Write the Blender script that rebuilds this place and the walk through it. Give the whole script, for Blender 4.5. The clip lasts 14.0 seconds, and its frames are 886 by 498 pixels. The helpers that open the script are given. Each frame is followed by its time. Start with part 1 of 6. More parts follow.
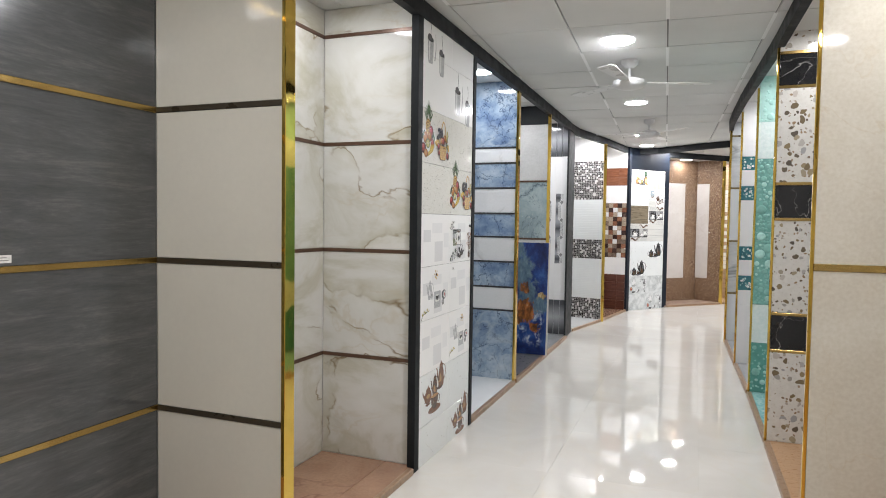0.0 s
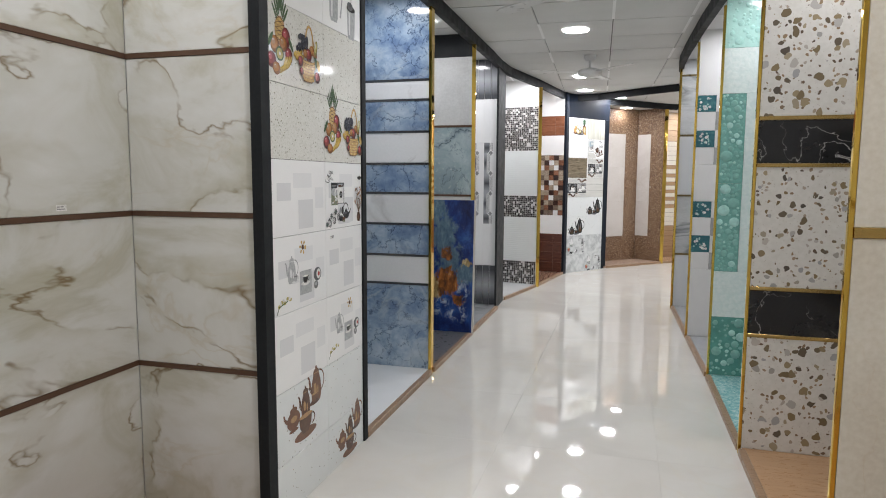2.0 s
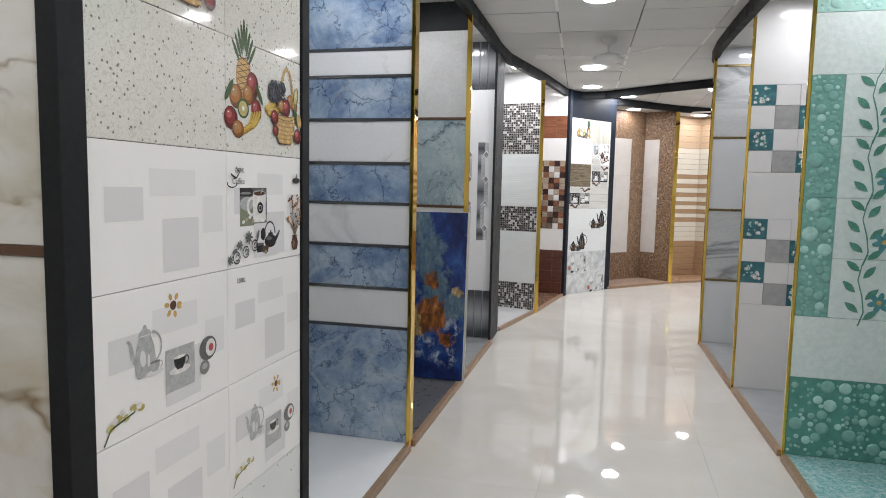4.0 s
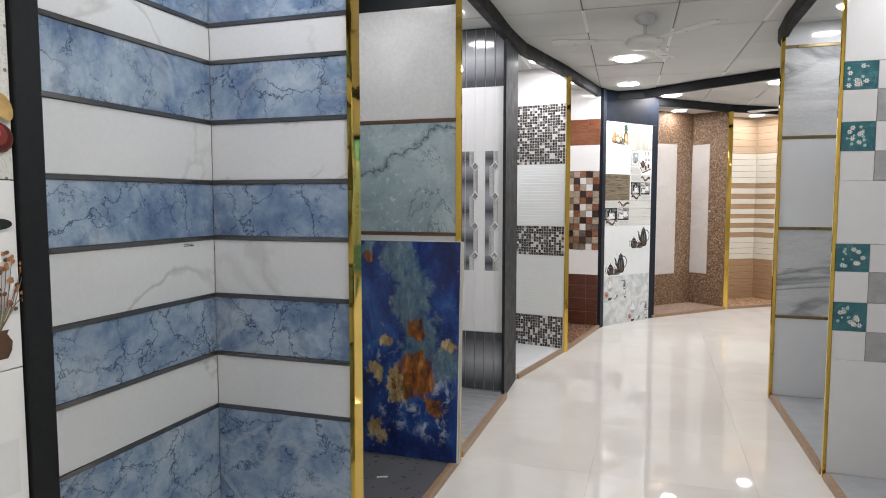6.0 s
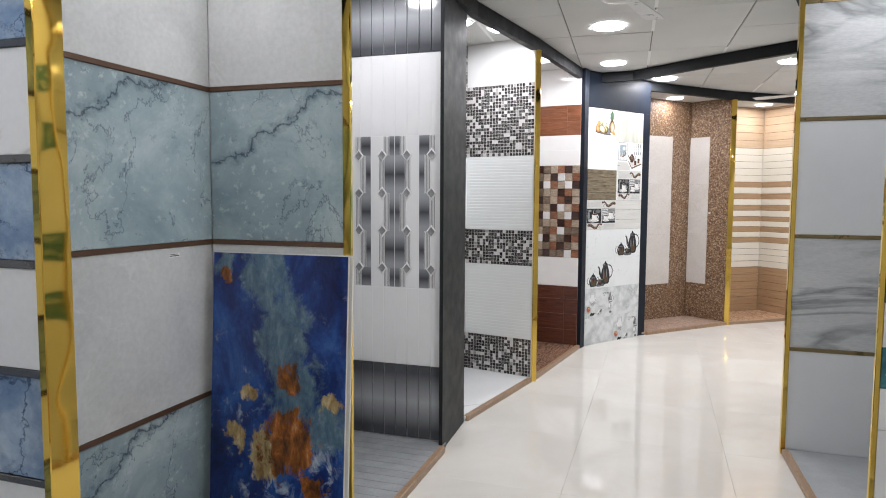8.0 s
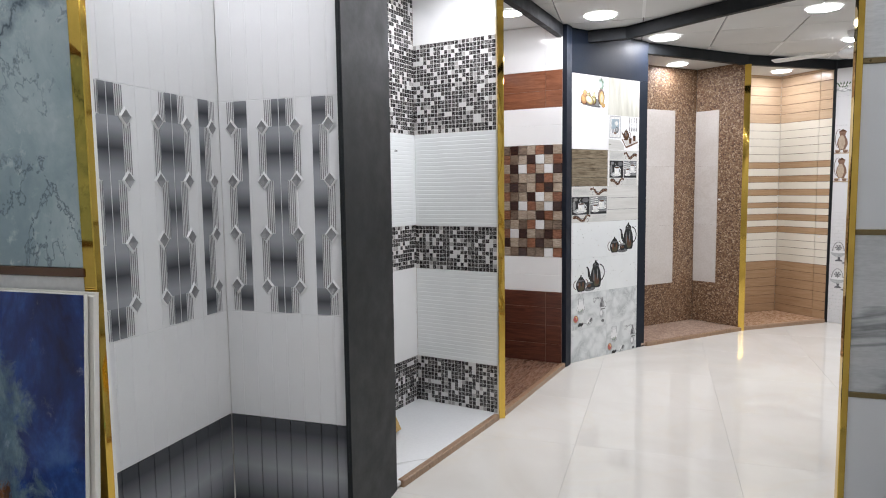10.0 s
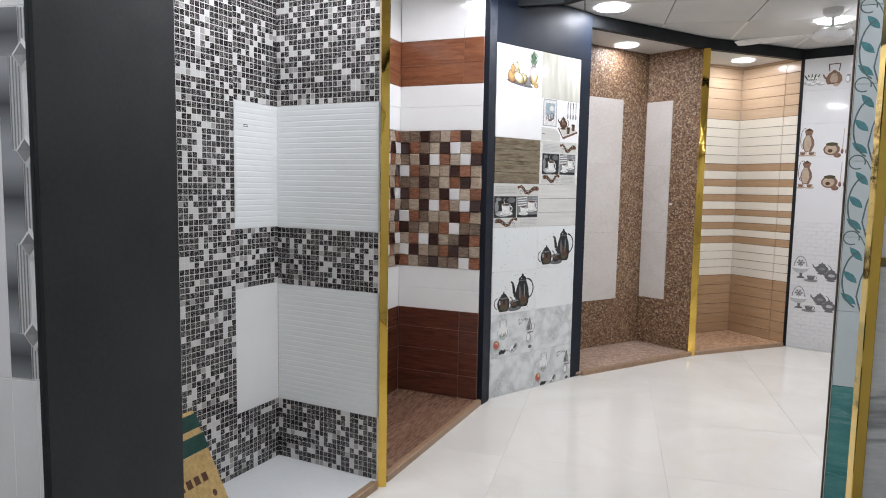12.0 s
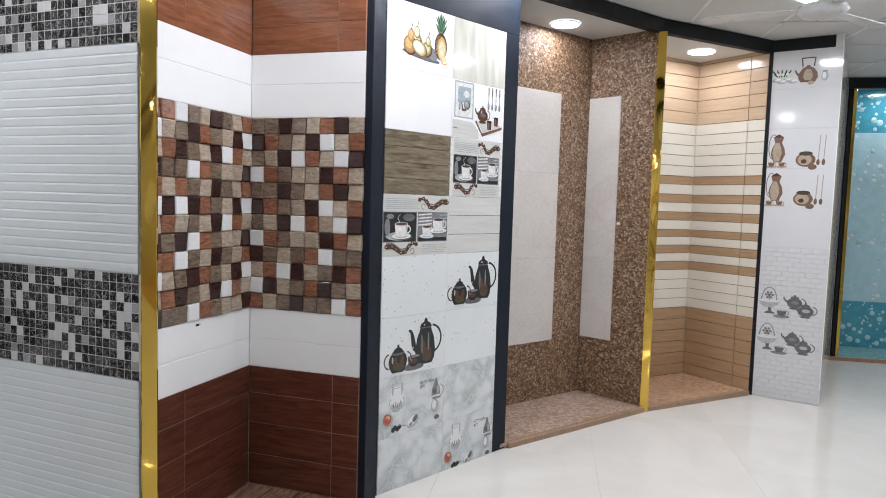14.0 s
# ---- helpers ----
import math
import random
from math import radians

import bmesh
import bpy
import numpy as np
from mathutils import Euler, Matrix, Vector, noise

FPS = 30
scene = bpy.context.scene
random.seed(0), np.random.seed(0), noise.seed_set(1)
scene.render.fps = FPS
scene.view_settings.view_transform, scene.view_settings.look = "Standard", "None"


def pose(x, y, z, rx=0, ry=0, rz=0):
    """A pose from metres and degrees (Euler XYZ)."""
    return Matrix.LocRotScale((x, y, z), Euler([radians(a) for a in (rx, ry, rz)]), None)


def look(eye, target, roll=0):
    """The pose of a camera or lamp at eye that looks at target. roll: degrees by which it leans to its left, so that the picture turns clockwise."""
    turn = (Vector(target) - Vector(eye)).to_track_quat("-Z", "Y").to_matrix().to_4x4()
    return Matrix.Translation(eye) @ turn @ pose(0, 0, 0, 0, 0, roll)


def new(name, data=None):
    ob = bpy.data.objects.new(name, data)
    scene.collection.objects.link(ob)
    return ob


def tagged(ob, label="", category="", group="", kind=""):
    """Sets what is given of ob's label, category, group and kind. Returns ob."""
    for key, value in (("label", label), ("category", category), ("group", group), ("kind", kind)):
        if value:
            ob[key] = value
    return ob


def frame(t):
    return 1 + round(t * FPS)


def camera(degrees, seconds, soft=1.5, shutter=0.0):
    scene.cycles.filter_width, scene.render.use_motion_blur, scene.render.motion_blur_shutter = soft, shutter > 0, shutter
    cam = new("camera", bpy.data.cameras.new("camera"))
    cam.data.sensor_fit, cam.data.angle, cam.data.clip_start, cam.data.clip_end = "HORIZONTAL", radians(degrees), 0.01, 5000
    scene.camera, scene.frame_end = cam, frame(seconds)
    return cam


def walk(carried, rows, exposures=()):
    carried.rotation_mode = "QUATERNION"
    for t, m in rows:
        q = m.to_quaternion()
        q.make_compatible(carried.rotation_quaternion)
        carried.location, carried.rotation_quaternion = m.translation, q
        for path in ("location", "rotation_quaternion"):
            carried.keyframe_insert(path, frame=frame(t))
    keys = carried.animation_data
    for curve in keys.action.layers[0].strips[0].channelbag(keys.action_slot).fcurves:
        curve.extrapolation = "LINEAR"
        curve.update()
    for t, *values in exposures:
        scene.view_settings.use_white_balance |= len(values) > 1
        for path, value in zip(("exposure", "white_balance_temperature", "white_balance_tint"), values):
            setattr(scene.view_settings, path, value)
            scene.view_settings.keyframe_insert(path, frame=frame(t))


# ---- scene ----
cam = camera(68.5, 14.0, soft=1.0)
PATH = [
    (0, (0.067, -0.058, 1.417), (-0.656, 1.804, 1.33), 0.8),
    (0.5, (0.066, 0.244, 1.402), (-0.72, 2.08, 1.303), 0.4),
    (1, (0.068, 0.552, 1.404), (-0.664, 2.403, 1.208), -0.8),
    (1.5, (0.0, 0.815, 1.387), (-0.611, 2.711, 1.202), 0.7),
    (2, (-0.068, 1.09, 1.38), (-0.609, 3.004, 1.167), 0.3),
    (2.5, (-0.142, 1.397, 1.387), (-0.811, 3.275, 1.23), 0.5),
    (3, (-0.243, 1.686, 1.369), (-0.82, 3.585, 1.121), 2.1),
    (3.2, (-0.315, 1.802, 1.374), (-0.787, 3.733, 1.152), 1.9),
    (5.3, (-0.449, 2.995, 1.379), (-1.001, 4.911, 1.222), -0.6),
    (5.5, (-0.449, 3.1, 1.407), (-1.019, 5.012, 1.255), -0.4),
    (6, (-0.387, 3.377, 1.424), (-1.005, 5.273, 1.272), -0.0),
    (6.5, (-0.373, 3.644, 1.409), (-0.931, 5.558, 1.248), 1.0),
    (7, (-0.362, 3.912, 1.417), (-0.908, 5.83, 1.273), -1.4),
    (7.5, (-0.302, 4.211, 1.422), (-0.989, 6.086, 1.304), 0.3),
    (8, (-0.275, 4.484, 1.414), (-0.899, 6.378, 1.261), 0.3),
    (8.5, (-0.292, 4.783, 1.409), (-0.837, 6.699, 1.231), 0.8),
    (8.7, (-0.293, 4.894, 1.4), (-0.872, 6.799, 1.217), -0.5),
    (10.8, (-0.204, 6.078, 1.405), (-0.865, 7.957, 1.217), 0.0),
    (11, (-0.188, 6.174, 1.414), (-0.839, 8.054, 1.208), 0.5),
    (11.5, (-0.173, 6.44, 1.384), (-0.747, 8.347, 1.199), 0.6),
    (12, (-0.174, 6.717, 1.38), (-0.678, 8.643, 1.191), 1.0),
    (12.5, (-0.133, 7.027, 1.385), (-0.63, 8.954, 1.188), 1.3),
    (13, (-0.151, 7.317, 1.378), (-0.579, 9.261, 1.181), 2.3),
    (13.5, (-0.18, 7.629, 1.376), (-0.491, 9.594, 1.172), 0.9),
    (14, (-0.161, 7.955, 1.378), (-0.489, 9.923, 1.236), 1.7),
]
walk(cam, [(t, look(eye, target, roll)) for t, eye, target, roll in PATH], exposures=[(0, 0.44, 6400, 12), (1.0, 0.20, 6400, 12), (2.5, 0.12, 6350, 12), (5.5, 0.13, 6450, 13), (6.5, 0.23, 6500, 13), (8.5, 0.20, 6300, 13), (11.0, -0.05, 6250, 13), (14.0, -0.10, 6100, 12)])

# ---- light ----
CEIL = 2.63
LAMP = 128.0         # radiance of a corridor downlight
BAYLAMP = 60.0      # radiance of a downlight inside a bay
world = bpy.data.worlds.new("world")
scene.world = world
world.use_nodes = True
world.node_tree.nodes["Background"].inputs[0].default_value = (0.8, 0.9, 1.0, 1)
world.node_tree.nodes["Background"].inputs[1].default_value = 0.0


# ---- materials ----
class Graph:
    """A short way to write node materials."""

    def __init__(self, name, rough=0.4, metal=0.0, coat=0.0):
        self.mat = bpy.data.materials.new(name)
        self.mat.use_nodes = True
        self.t = self.mat.node_tree
        self.b = self.t.nodes["Principled BSDF"]
        self.b.inputs["Roughness"].default_value = rough
        self.b.inputs["Metallic"].default_value = metal
        self.b.inputs["Coat Weight"].default_value = coat
        self.b.inputs["Coat Roughness"].default_value = 0.03

    def node(self, kind, **sockets):
        n = self.t.nodes.new(kind)
        for k, v in sockets.items():
            self.put(n.inputs[k.replace("_", " ")], v)
        return n

    def put(self, sock, v):
        if isinstance(v, bpy.types.NodeSocket):
            self.t.links.new(v, sock)
        elif isinstance(v, tuple) and len(v) == 3 and sock.type == "RGBA":
            sock.default_value = (*v, 1)
        else:
            sock.default_value = v

    def coord(self, scale=(1, 1, 1), shift=0.0, rot=0.0):
        c = self.node("ShaderNodeTexCoord").outputs["Object"]
        if shift:
            r = self.node("ShaderNodeObjectInfo").outputs["Random"]
            k = self.node("ShaderNodeVectorMath")
            k.operation = "SCALE"
            k.inputs[0].default_value = (shift, shift * 1.7, shift * 2.3)
            self.put(k.inputs["Scale"], r)
            a = self.node("ShaderNodeVectorMath")
            self.put(a.inputs[0], c), self.put(a.inputs[1], k.outputs[0])
            c = a.outputs[0]
        m = self.node("ShaderNodeMapping")
        self.put(m.inputs["Vector"], c)
        m.inputs["Scale"].default_value = scale
        m.inputs["Rotation"].default_value = (0, 0, rot)
        return m.outputs[0]

    def noise(self, vec, scale, detail=4.0, rough=0.55, dist=0.0):
        return self.node("ShaderNodeTexNoise", Vector=vec, Scale=scale, Detail=detail, Roughness=rough, Distortion=dist).outputs["Fac"]

    def ramp(self, fac, *stops):
        n = self.node("ShaderNodeValToRGB", Fac=fac)
        e = n.color_ramp.elements
        while len(e) < len(stops):
            e.new(0.5)
        for el, (p, c) in zip(e, stops):
            el.position = p
            el.color = (*c, 1) if isinstance(c, tuple) else (c, c, c, 1)
        return n.outputs["Color"]

    def mix(self, fac, a, b, how="MIX"):
        n = self.t.nodes.new("ShaderNodeMix")
        n.data_type, n.blend_type = "RGBA", how
        self.put(n.inputs[0], fac), self.put(n.inputs[6], a), self.put(n.inputs[7], b)
        return n.outputs[2]

    def math(self, op, a, b=0.0):
        n = self.t.nodes.new("ShaderNodeMath")
        n.operation = op
        self.put(n.inputs[0], a), self.put(n.inputs[1], b)
        return n.outputs[0]

    def vein(self, vec, scale, width, dist=0.6, detail=5.0):
        """1 on thin wandering lines, 0 elsewhere."""
        n = self.noise(vec, scale, detail, 0.5, dist)
        d = self.math("ABSOLUTE", self.math("SUBTRACT", n, 0.5))
        return self.ramp(d, (0.0, 1.0), (width, 0.0))

    def random(self):
        return self.node("ShaderNodeObjectInfo").outputs["Random"]

    def island(self):
        return self.node("ShaderNodeNewGeometry").outputs["Random Per Island"]

    def voronoi(self, vec, scale, feature="F1", rnd=1.0):
        n = self.node("ShaderNodeTexVoronoi", Vector=vec, Scale=scale, Randomness=rnd)
        n.feature = feature
        return n.outputs

    def bump(self, height, strength=0.2, distance=0.002):
        self.put(self.b.inputs["Normal"], self.node("ShaderNodeBump", Height=height, Strength=strength, Distance=distance).outputs[0])
        return self

    def color(self, c):
        self.put(self.b.inputs["Base Color"], c)
        return self

    def rough(self, r):
        self.put(self.b.inputs["Roughness"], r)
        return self


def plain(name, c, rough=0.4, metal=0.0, grain=0.06, scale=9.0):
    """Paint or body colour with faint mottling at two scales."""
    g = Graph(name, rough, metal)
    v = g.coord(shift=13.0)
    n = g.mix(0.4, g.noise(v, scale, 3), g.noise(v, scale * 14, 3))
    lo, hi = tuple(x * (1 - grain) for x in c), tuple(min(1, x * (1 + grain)) for x in c)
    g.color(g.ramp(n, (0.3, lo), (0.7, hi)))
    g.rough(g.ramp(g.noise(v, scale * 2, 3), (0.3, rough * 0.85), (0.7, min(1, rough * 1.2))))
    return g.mat


def marble(name, base, cloud, vein, rough=0.07, cscale=2.2, vscale=1.6, width=0.018, amount=0.8, stretch=(1, 1, 1), rot=0.0, vein2=None, shift=17.0, soft=0.35, crack=0.0, cracks=7.0):
    """Polished stone print: base, soft clouds, thin veins."""
    g = Graph(name, rough)
    v = g.coord(stretch, shift, rot)
    n = g.noise(v, cscale, 6, 0.55, 0.9)
    c = g.ramp(n, (0.5 - soft / 2, base), (0.5 + soft / 2, cloud))
    m = g.math("MULTIPLY", g.vein(v, vscale, width, 1.3), g.ramp(g.noise(v, vscale * 0.9, 2), (0.42, 0.0), (0.6, amount)))
    c = g.mix(m, c, vein)
    if vein2:
        c = g.mix(g.math("MULTIPLY", g.vein(v, vscale * 2.7, width * 0.6, 1.2), 0.3), c, vein2)
    if crack:
        k = g.node("ShaderNodeVectorMath")
        k.operation = "SCALE"
        g.put(k.inputs[0], g.node("ShaderNodeTexNoise", Vector=v, Scale=5.0, Detail=4.0).outputs["Color"])
        k.inputs["Scale"].default_value = 0.28
        a = g.node("ShaderNodeVectorMath")
        g.put(a.inputs[0], v), g.put(a.inputs[1], k.outputs[0])
        e = g.voronoi(a.outputs[0], cracks, "DISTANCE_TO_EDGE")["Distance"]
        patchy = g.ramp(g.noise(v, 3.3, 3), (0.45, 0.0), (0.6, crack))
        c = g.mix(g.math("MULTIPLY", g.ramp(e, (0.0, 1.0), (0.045, 0.0)), patchy), c, vein)
    c = g.mix(0.12, c, g.ramp(g.noise(v, 60, 2), (0.3, 0.25), (0.7, 0.85)), "OVERLAY")
    return g.color(c).mat


def wood(name, dark, light, rough=0.3, scale=(3, 40, 3), rings=1.0, shift=23.0):
    g = Graph(name, rough)
    v = g.coord(scale, shift)
    n = g.noise(v, 1.2, 6, 0.6, 1.5 * rings)
    f = g.noise(v, 6, 3, 0.6)
    c = g.ramp(g.mix(0.3, n, f), (0.32, dark), (0.68, light))
    g.color(c).rough(g.ramp(f, (0.3, rough * 0.8), (0.7, min(1, rough * 1.4))))
    return g.bump(n, 0.15, 0.001).mat


def glow(name, c, strength):
    m = bpy.data.materials.new(name)
    m.use_nodes = True
    b = m.node_tree.nodes["Principled BSDF"]
    b.inputs["Emission Color"].default_value = (*c, 1)
    b.inputs["Emission Strength"].default_value = strength
    return m


MAT = {}
# setting
g = Graph("floor_tile", 0.05)
v = g.coord(shift=31.0)
c = g.ramp(g.noise(v, 1.7, 5, 0.55, 1.0), (0.3, (0.635, 0.605, 0.55)), (0.7, (0.70, 0.675, 0.625)))
c = g.mix(g.math("MULTIPLY", g.vein(v, 1.1, 0.03, 1.2), 0.25), c, (0.66, 0.60, 0.50))
MAT["floor"] = g.color(c).rough(g.ramp(g.noise(v, 5, 4), (0.35, 0.018), (0.7, 0.045))).mat
MAT["plank_joint"] = plain("brown_joint", (0.17, 0.10, 0.06), 0.6)
MAT["tan_grout"] = plain("tan_grout", (0.25, 0.125, 0.08), 0.6)
MAT["grout"] = plain("grout", (0.62, 0.595, 0.54), 0.6)
MAT["plaster"] = plain("white_wall_paint", (0.72, 0.72, 0.70), 0.5)
MAT["black"] = plain("charcoal_board", (0.0115, 0.0130, 0.0145), 0.6, grain=0.35, scale=5)
# Charcoal board in a lighter tone, standing in for its reflection up close.
MAT["board_black"] = plain("charcoal_board_reflection", (0.0185, 0.0215, 0.0230), 0.48, grain=0.3, scale=5)
MAT["navy"] = plain("blue_black_board", (0.008, 0.012, 0.021), 0.5, grain=0.3, scale=5)
for key in ("black", "navy", "board_black"):
    MAT[key].node_tree.nodes["Principled BSDF"].inputs["Specular IOR Level"].default_value = 0.22
g = Graph("ceiling_board", 0.75)
v = g.coord()
c = g.ramp(g.noise(v, 1.3, 5), (0.3, (0.60, 0.60, 0.58)), (0.7, (0.68, 0.68, 0.665)))
MAT["ceiling"] = g.color(c).bump(g.noise(v, 160, 3), 0.15, 0.002).mat
MAT["tee"] = plain("ceiling_tee", (0.80, 0.80, 0.79), 0.35)
MAT["gap"] = plain("ceiling_joint", (0.16, 0.16, 0.155), 0.8)
MAT["kerb"] = wood("kerb_laminate", (0.24, 0.145, 0.085), (0.38, 0.25, 0.15), 0.3, (40, 4, 4))
g = Graph("gold_mirror", 0.05, 1.0)
v = g.coord()
c = g.ramp(g.noise(v, 2.5, 3), (0.3, (0.70, 0.46, 0.085)), (0.7, (0.84, 0.58, 0.13)))
MAT["gold"] = g.color(c).bump(g.noise(g.coord((1, 1, 0.5)), 5, 2, 0.45, 0.5), 0.30, 0.016).mat
MAT["brass"] = plain("brass_strip", (0.52, 0.36, 0.13), 0.22, 1.0)
MAT["bronze"] = plain("bronze_strip", (0.12, 0.065, 0.04), 0.35, 0.3)
MAT["steel_strip"] = plain("dark_steel_strip", (0.16, 0.16, 0.165), 0.2, 0.7)
MAT["darkgold"] = plain("olive_gold_strip", (0.20, 0.15, 0.07), 0.3, 0.6)
MAT["black_strip"] = plain("dark_olive_strip", (0.07, 0.055, 0.035), 0.3, 0.4)
# tiles
g = Graph("charcoal_stone", 0.16)
v = g.coord((1.0, 7.0, 1.0), 11.0, 0.20)
c = g.ramp(g.mix(0.35, g.noise(v, 2.2, 9, 0.72, 0.8), g.noise(v, 14.0, 6, 0.75)) , (0.36, (0.068, 0.072, 0.075)), (0.52, (0.096, 0.100, 0.102)), (0.66, (0.145, 0.147, 0.143)))
MAT["charcoal"] = g.color(c).mat
MAT["cream"] = plain("cream_gloss", (0.665, 0.635, 0.54), 0.07, grain=0.03, scale=3)
g = Graph("onyx_white", 0.06)
v = g.coord((0.8, 1.25, 1), 17.0, 0.3)
n = g.noise(v, 1.35, 5, 0.5, 0.7)
r = g.math("ABSOLUTE", g.math("SUBTRACT", n, 0.5))
c = g.ramp(g.noise(v, 2.1, 6, 0.6, 0.8), (0.30, (0.715, 0.715, 0.69)), (0.50, (0.645, 0.64, 0.595)), (0.62, (0.525, 0.51, 0.425)), (0.78, (0.63, 0.62, 0.56)))
side = g.ramp(n, (0.41, 0.0), (0.495, 0.55), (0.520, 0.0))
c = g.mix(g.math("MULTIPLY", side, g.ramp(g.noise(v, 2.3, 2), (0.38, 0.0), (0.62, 1.0))), c, (0.40, 0.37, 0.24))
core = g.math("MULTIPLY", g.ramp(r, (0.0, 0.9), (0.011, 0.0)), g.ramp(g.noise(v, 4.0, 3), (0.44, 0.0), (0.58, 1.0)))
c = g.mix(core, c, (0.21, 0.145, 0.07))
fine = g.math("MULTIPLY", g.vein(v, 3.4, 0.03, 0.9), g.ramp(g.noise(v, 1.8, 2), (0.5, 0.0), (0.64, 0.35)))
MAT["onyx"] = g.color(g.mix(fine, c, (0.53, 0.46, 0.33))).mat
MAT["brown_floor"] = marble("brown_floor_tile", (0.30, 0.165, 0.10), (0.40, 0.24, 0.155), (0.22, 0.11, 0.07), 0.25)
g = Graph("blue_marble", 0.06)
v = g.coord(shift=17.0)
n = g.mix(0.22, g.noise(v, 3.6, 10, 0.66, 0.15), g.noise(v, 15, 7, 0.7, 0.5))
c = g.ramp(n, (0.33, (0.095, 0.150, 0.275)), (0.44, (0.205, 0.295, 0.44)), (0.53, (0.345, 0.445, 0.565)), (0.65, (0.56, 0.645, 0.71)))
deep = g.ramp(g.noise(g.coord((1.6, 0.9, 1), 17.0, 0.5), 2.1, 6, 0.65, 0.4), (0.56, 0.0), (0.66, 0.7))
c = g.mix(deep, c, g.ramp(g.noise(v, 14, 5, 0.65), (0.35, (0.045, 0.085, 0.185)), (0.65, (0.135, 0.215, 0.35))))
k = g.node("ShaderNodeVectorMath")
k.operation = "SCALE"
g.put(k.inputs[0], g.node("ShaderNodeTexNoise", Vector=v, Scale=6.0, Detail=7.0, Roughness=0.66).outputs["Color"])
k.inputs["Scale"].default_value = 0.24
a = g.node("ShaderNodeVectorMath")
g.put(a.inputs[0], v), g.put(a.inputs[1], k.outputs[0])
for size, wide, lo, hi, amount in ((4.6, 0.020, 0.36, 0.46, 1.0), (9.0, 0.022, 0.46, 0.56, 0.9)):
    e = g.voronoi(a.outputs[0], size, "DISTANCE_TO_EDGE")["Distance"]
    crack = g.math("MULTIPLY", g.ramp(e, (0.0, 1.0), (wide, 0.0)), g.ramp(g.noise(v, size * 0.6, 3), (lo, 0.0), (hi, amount)))
    c = g.mix(crack, c, (0.035, 0.062, 0.125))
soft = g.math("MULTIPLY", g.vein(v, 2.6, 0.035, 0.6, 8), g.ramp(g.noise(v, 2.0, 2), (0.45, 0.0), (0.6, 0.6)))
MAT["blue"] = g.color(g.mix(soft, c, (0.50, 0.575, 0.63))).mat
MAT["statuary"] = marble("white_statuary", (0.80, 0.81, 0.81), (0.76, 0.77, 0.77), (0.40, 0.39, 0.37), 0.06, 1.2, 0.9, 0.016, 0.6)
MAT["white"] = plain("white_gloss", (0.87, 0.865, 0.855), 0.07, grain=0.02)
MAT["ribbed_white"] = plain("cool_white_glaze", (0.83, 0.85, 0.84), 0.14, grain=0.02)
MAT["cement"] = marble("light_grey_stone", (0.53, 0.53, 0.525), (0.62, 0.62, 0.61), (0.70, 0.70, 0.69), 0.14, 3.0, 2.0, 0.008, 0.5)
g = Graph("blue_grey_marble", 0.07)
v = g.coord(shift=17.0)
c = g.ramp(g.noise(v, 3.2, 7, 0.62, 0.5), (0.32, (0.225, 0.295, 0.325)), (0.5, (0.315, 0.395, 0.42)), (0.66, (0.44, 0.515, 0.53)))
pale = g.math("MULTIPLY", g.ramp(g.noise(v, 30, 5, 0.65, 0.15), (0.56, 0.0), (0.68, 0.75)), g.ramp(g.noise(v, 4.5, 3), (0.36, 0.0), (0.52, 1.0)))
c = g.mix(pale, c, (0.53, 0.585, 0.59))
fleck = g.math("MULTIPLY", g.ramp(g.noise(v, 34, 3, 0.6, 1.0), (0.64, 0.0), (0.70, 0.6)), g.ramp(g.noise(v, 3.7, 3), (0.45, 0.0), (0.6, 1.0)))
c = g.mix(fleck, c, (0.13, 0.16, 0.185))
xyz = g.node("ShaderNodeSeparateXYZ", Vector=g.coord())
wander = g.math("MULTIPLY", g.math("SUBTRACT", g.noise(g.coord(), 6.0, 10, 0.62, 0.3), 0.5), 0.30)
n = g.math("ADD", g.math("SUBTRACT", xyz.outputs["Y"], g.math("ADD", g.math("MULTIPLY", xyz.outputs["X"], 0.48), 0.14)), wander)
r = g.math("ABSOLUTE", n)
body = g.math("MULTIPLY", g.ramp(r, (0.0, 0.85), (0.035, 0.0)), g.ramp(g.noise(g.coord(), 22, 5, 0.65), (0.40, 0.35), (0.58, 1.0)))
c = g.mix(body, c, (0.12, 0.165, 0.195))
c = g.mix(g.ramp(r, (0.0, 0.9), (0.006, 0.0)), c, (0.045, 0.065, 0.085))
k = g.noise(g.coord((1.2, 0.8, 1), 29.0, -0.5), 2.6, 10, 0.62, 0.2)
k = g.math("ABSOLUTE", g.math("SUBTRACT", k, 0.5))
thin = g.math("MULTIPLY", g.ramp(k, (0.0, 0.9), (0.007, 0.0)), g.ramp(g.noise(v, 3.1, 3), (0.44, 0.0), (0.54, 1.0)))
MAT["bluegrey"] = g.color(g.mix(thin, c, (0.10, 0.13, 0.155))).mat
MAT["dark_floor"] = plain("dark_grey_floor", (0.11, 0.11, 0.115), 0.3, grain=0.15)
MAT["silver_floor"] = plain("silver_floor", (0.33, 0.34, 0.35), 0.2, grain=0.2)


def sheen(name, dark, light, half):
    """A printed gradient, dark at mid-height and light at the ends, that repeats every 2 * half metres."""
    g = Graph(name, 0.10)
    s = g.node("ShaderNodeSeparateXYZ", Vector=g.coord())
    w = g.math("PINGPONG", s.outputs["Y"], half)
    c = g.ramp(g.math("DIVIDE", w, half), (0.0, dark), (0.75, light), (1.0, light))
    return g.color(c).mat


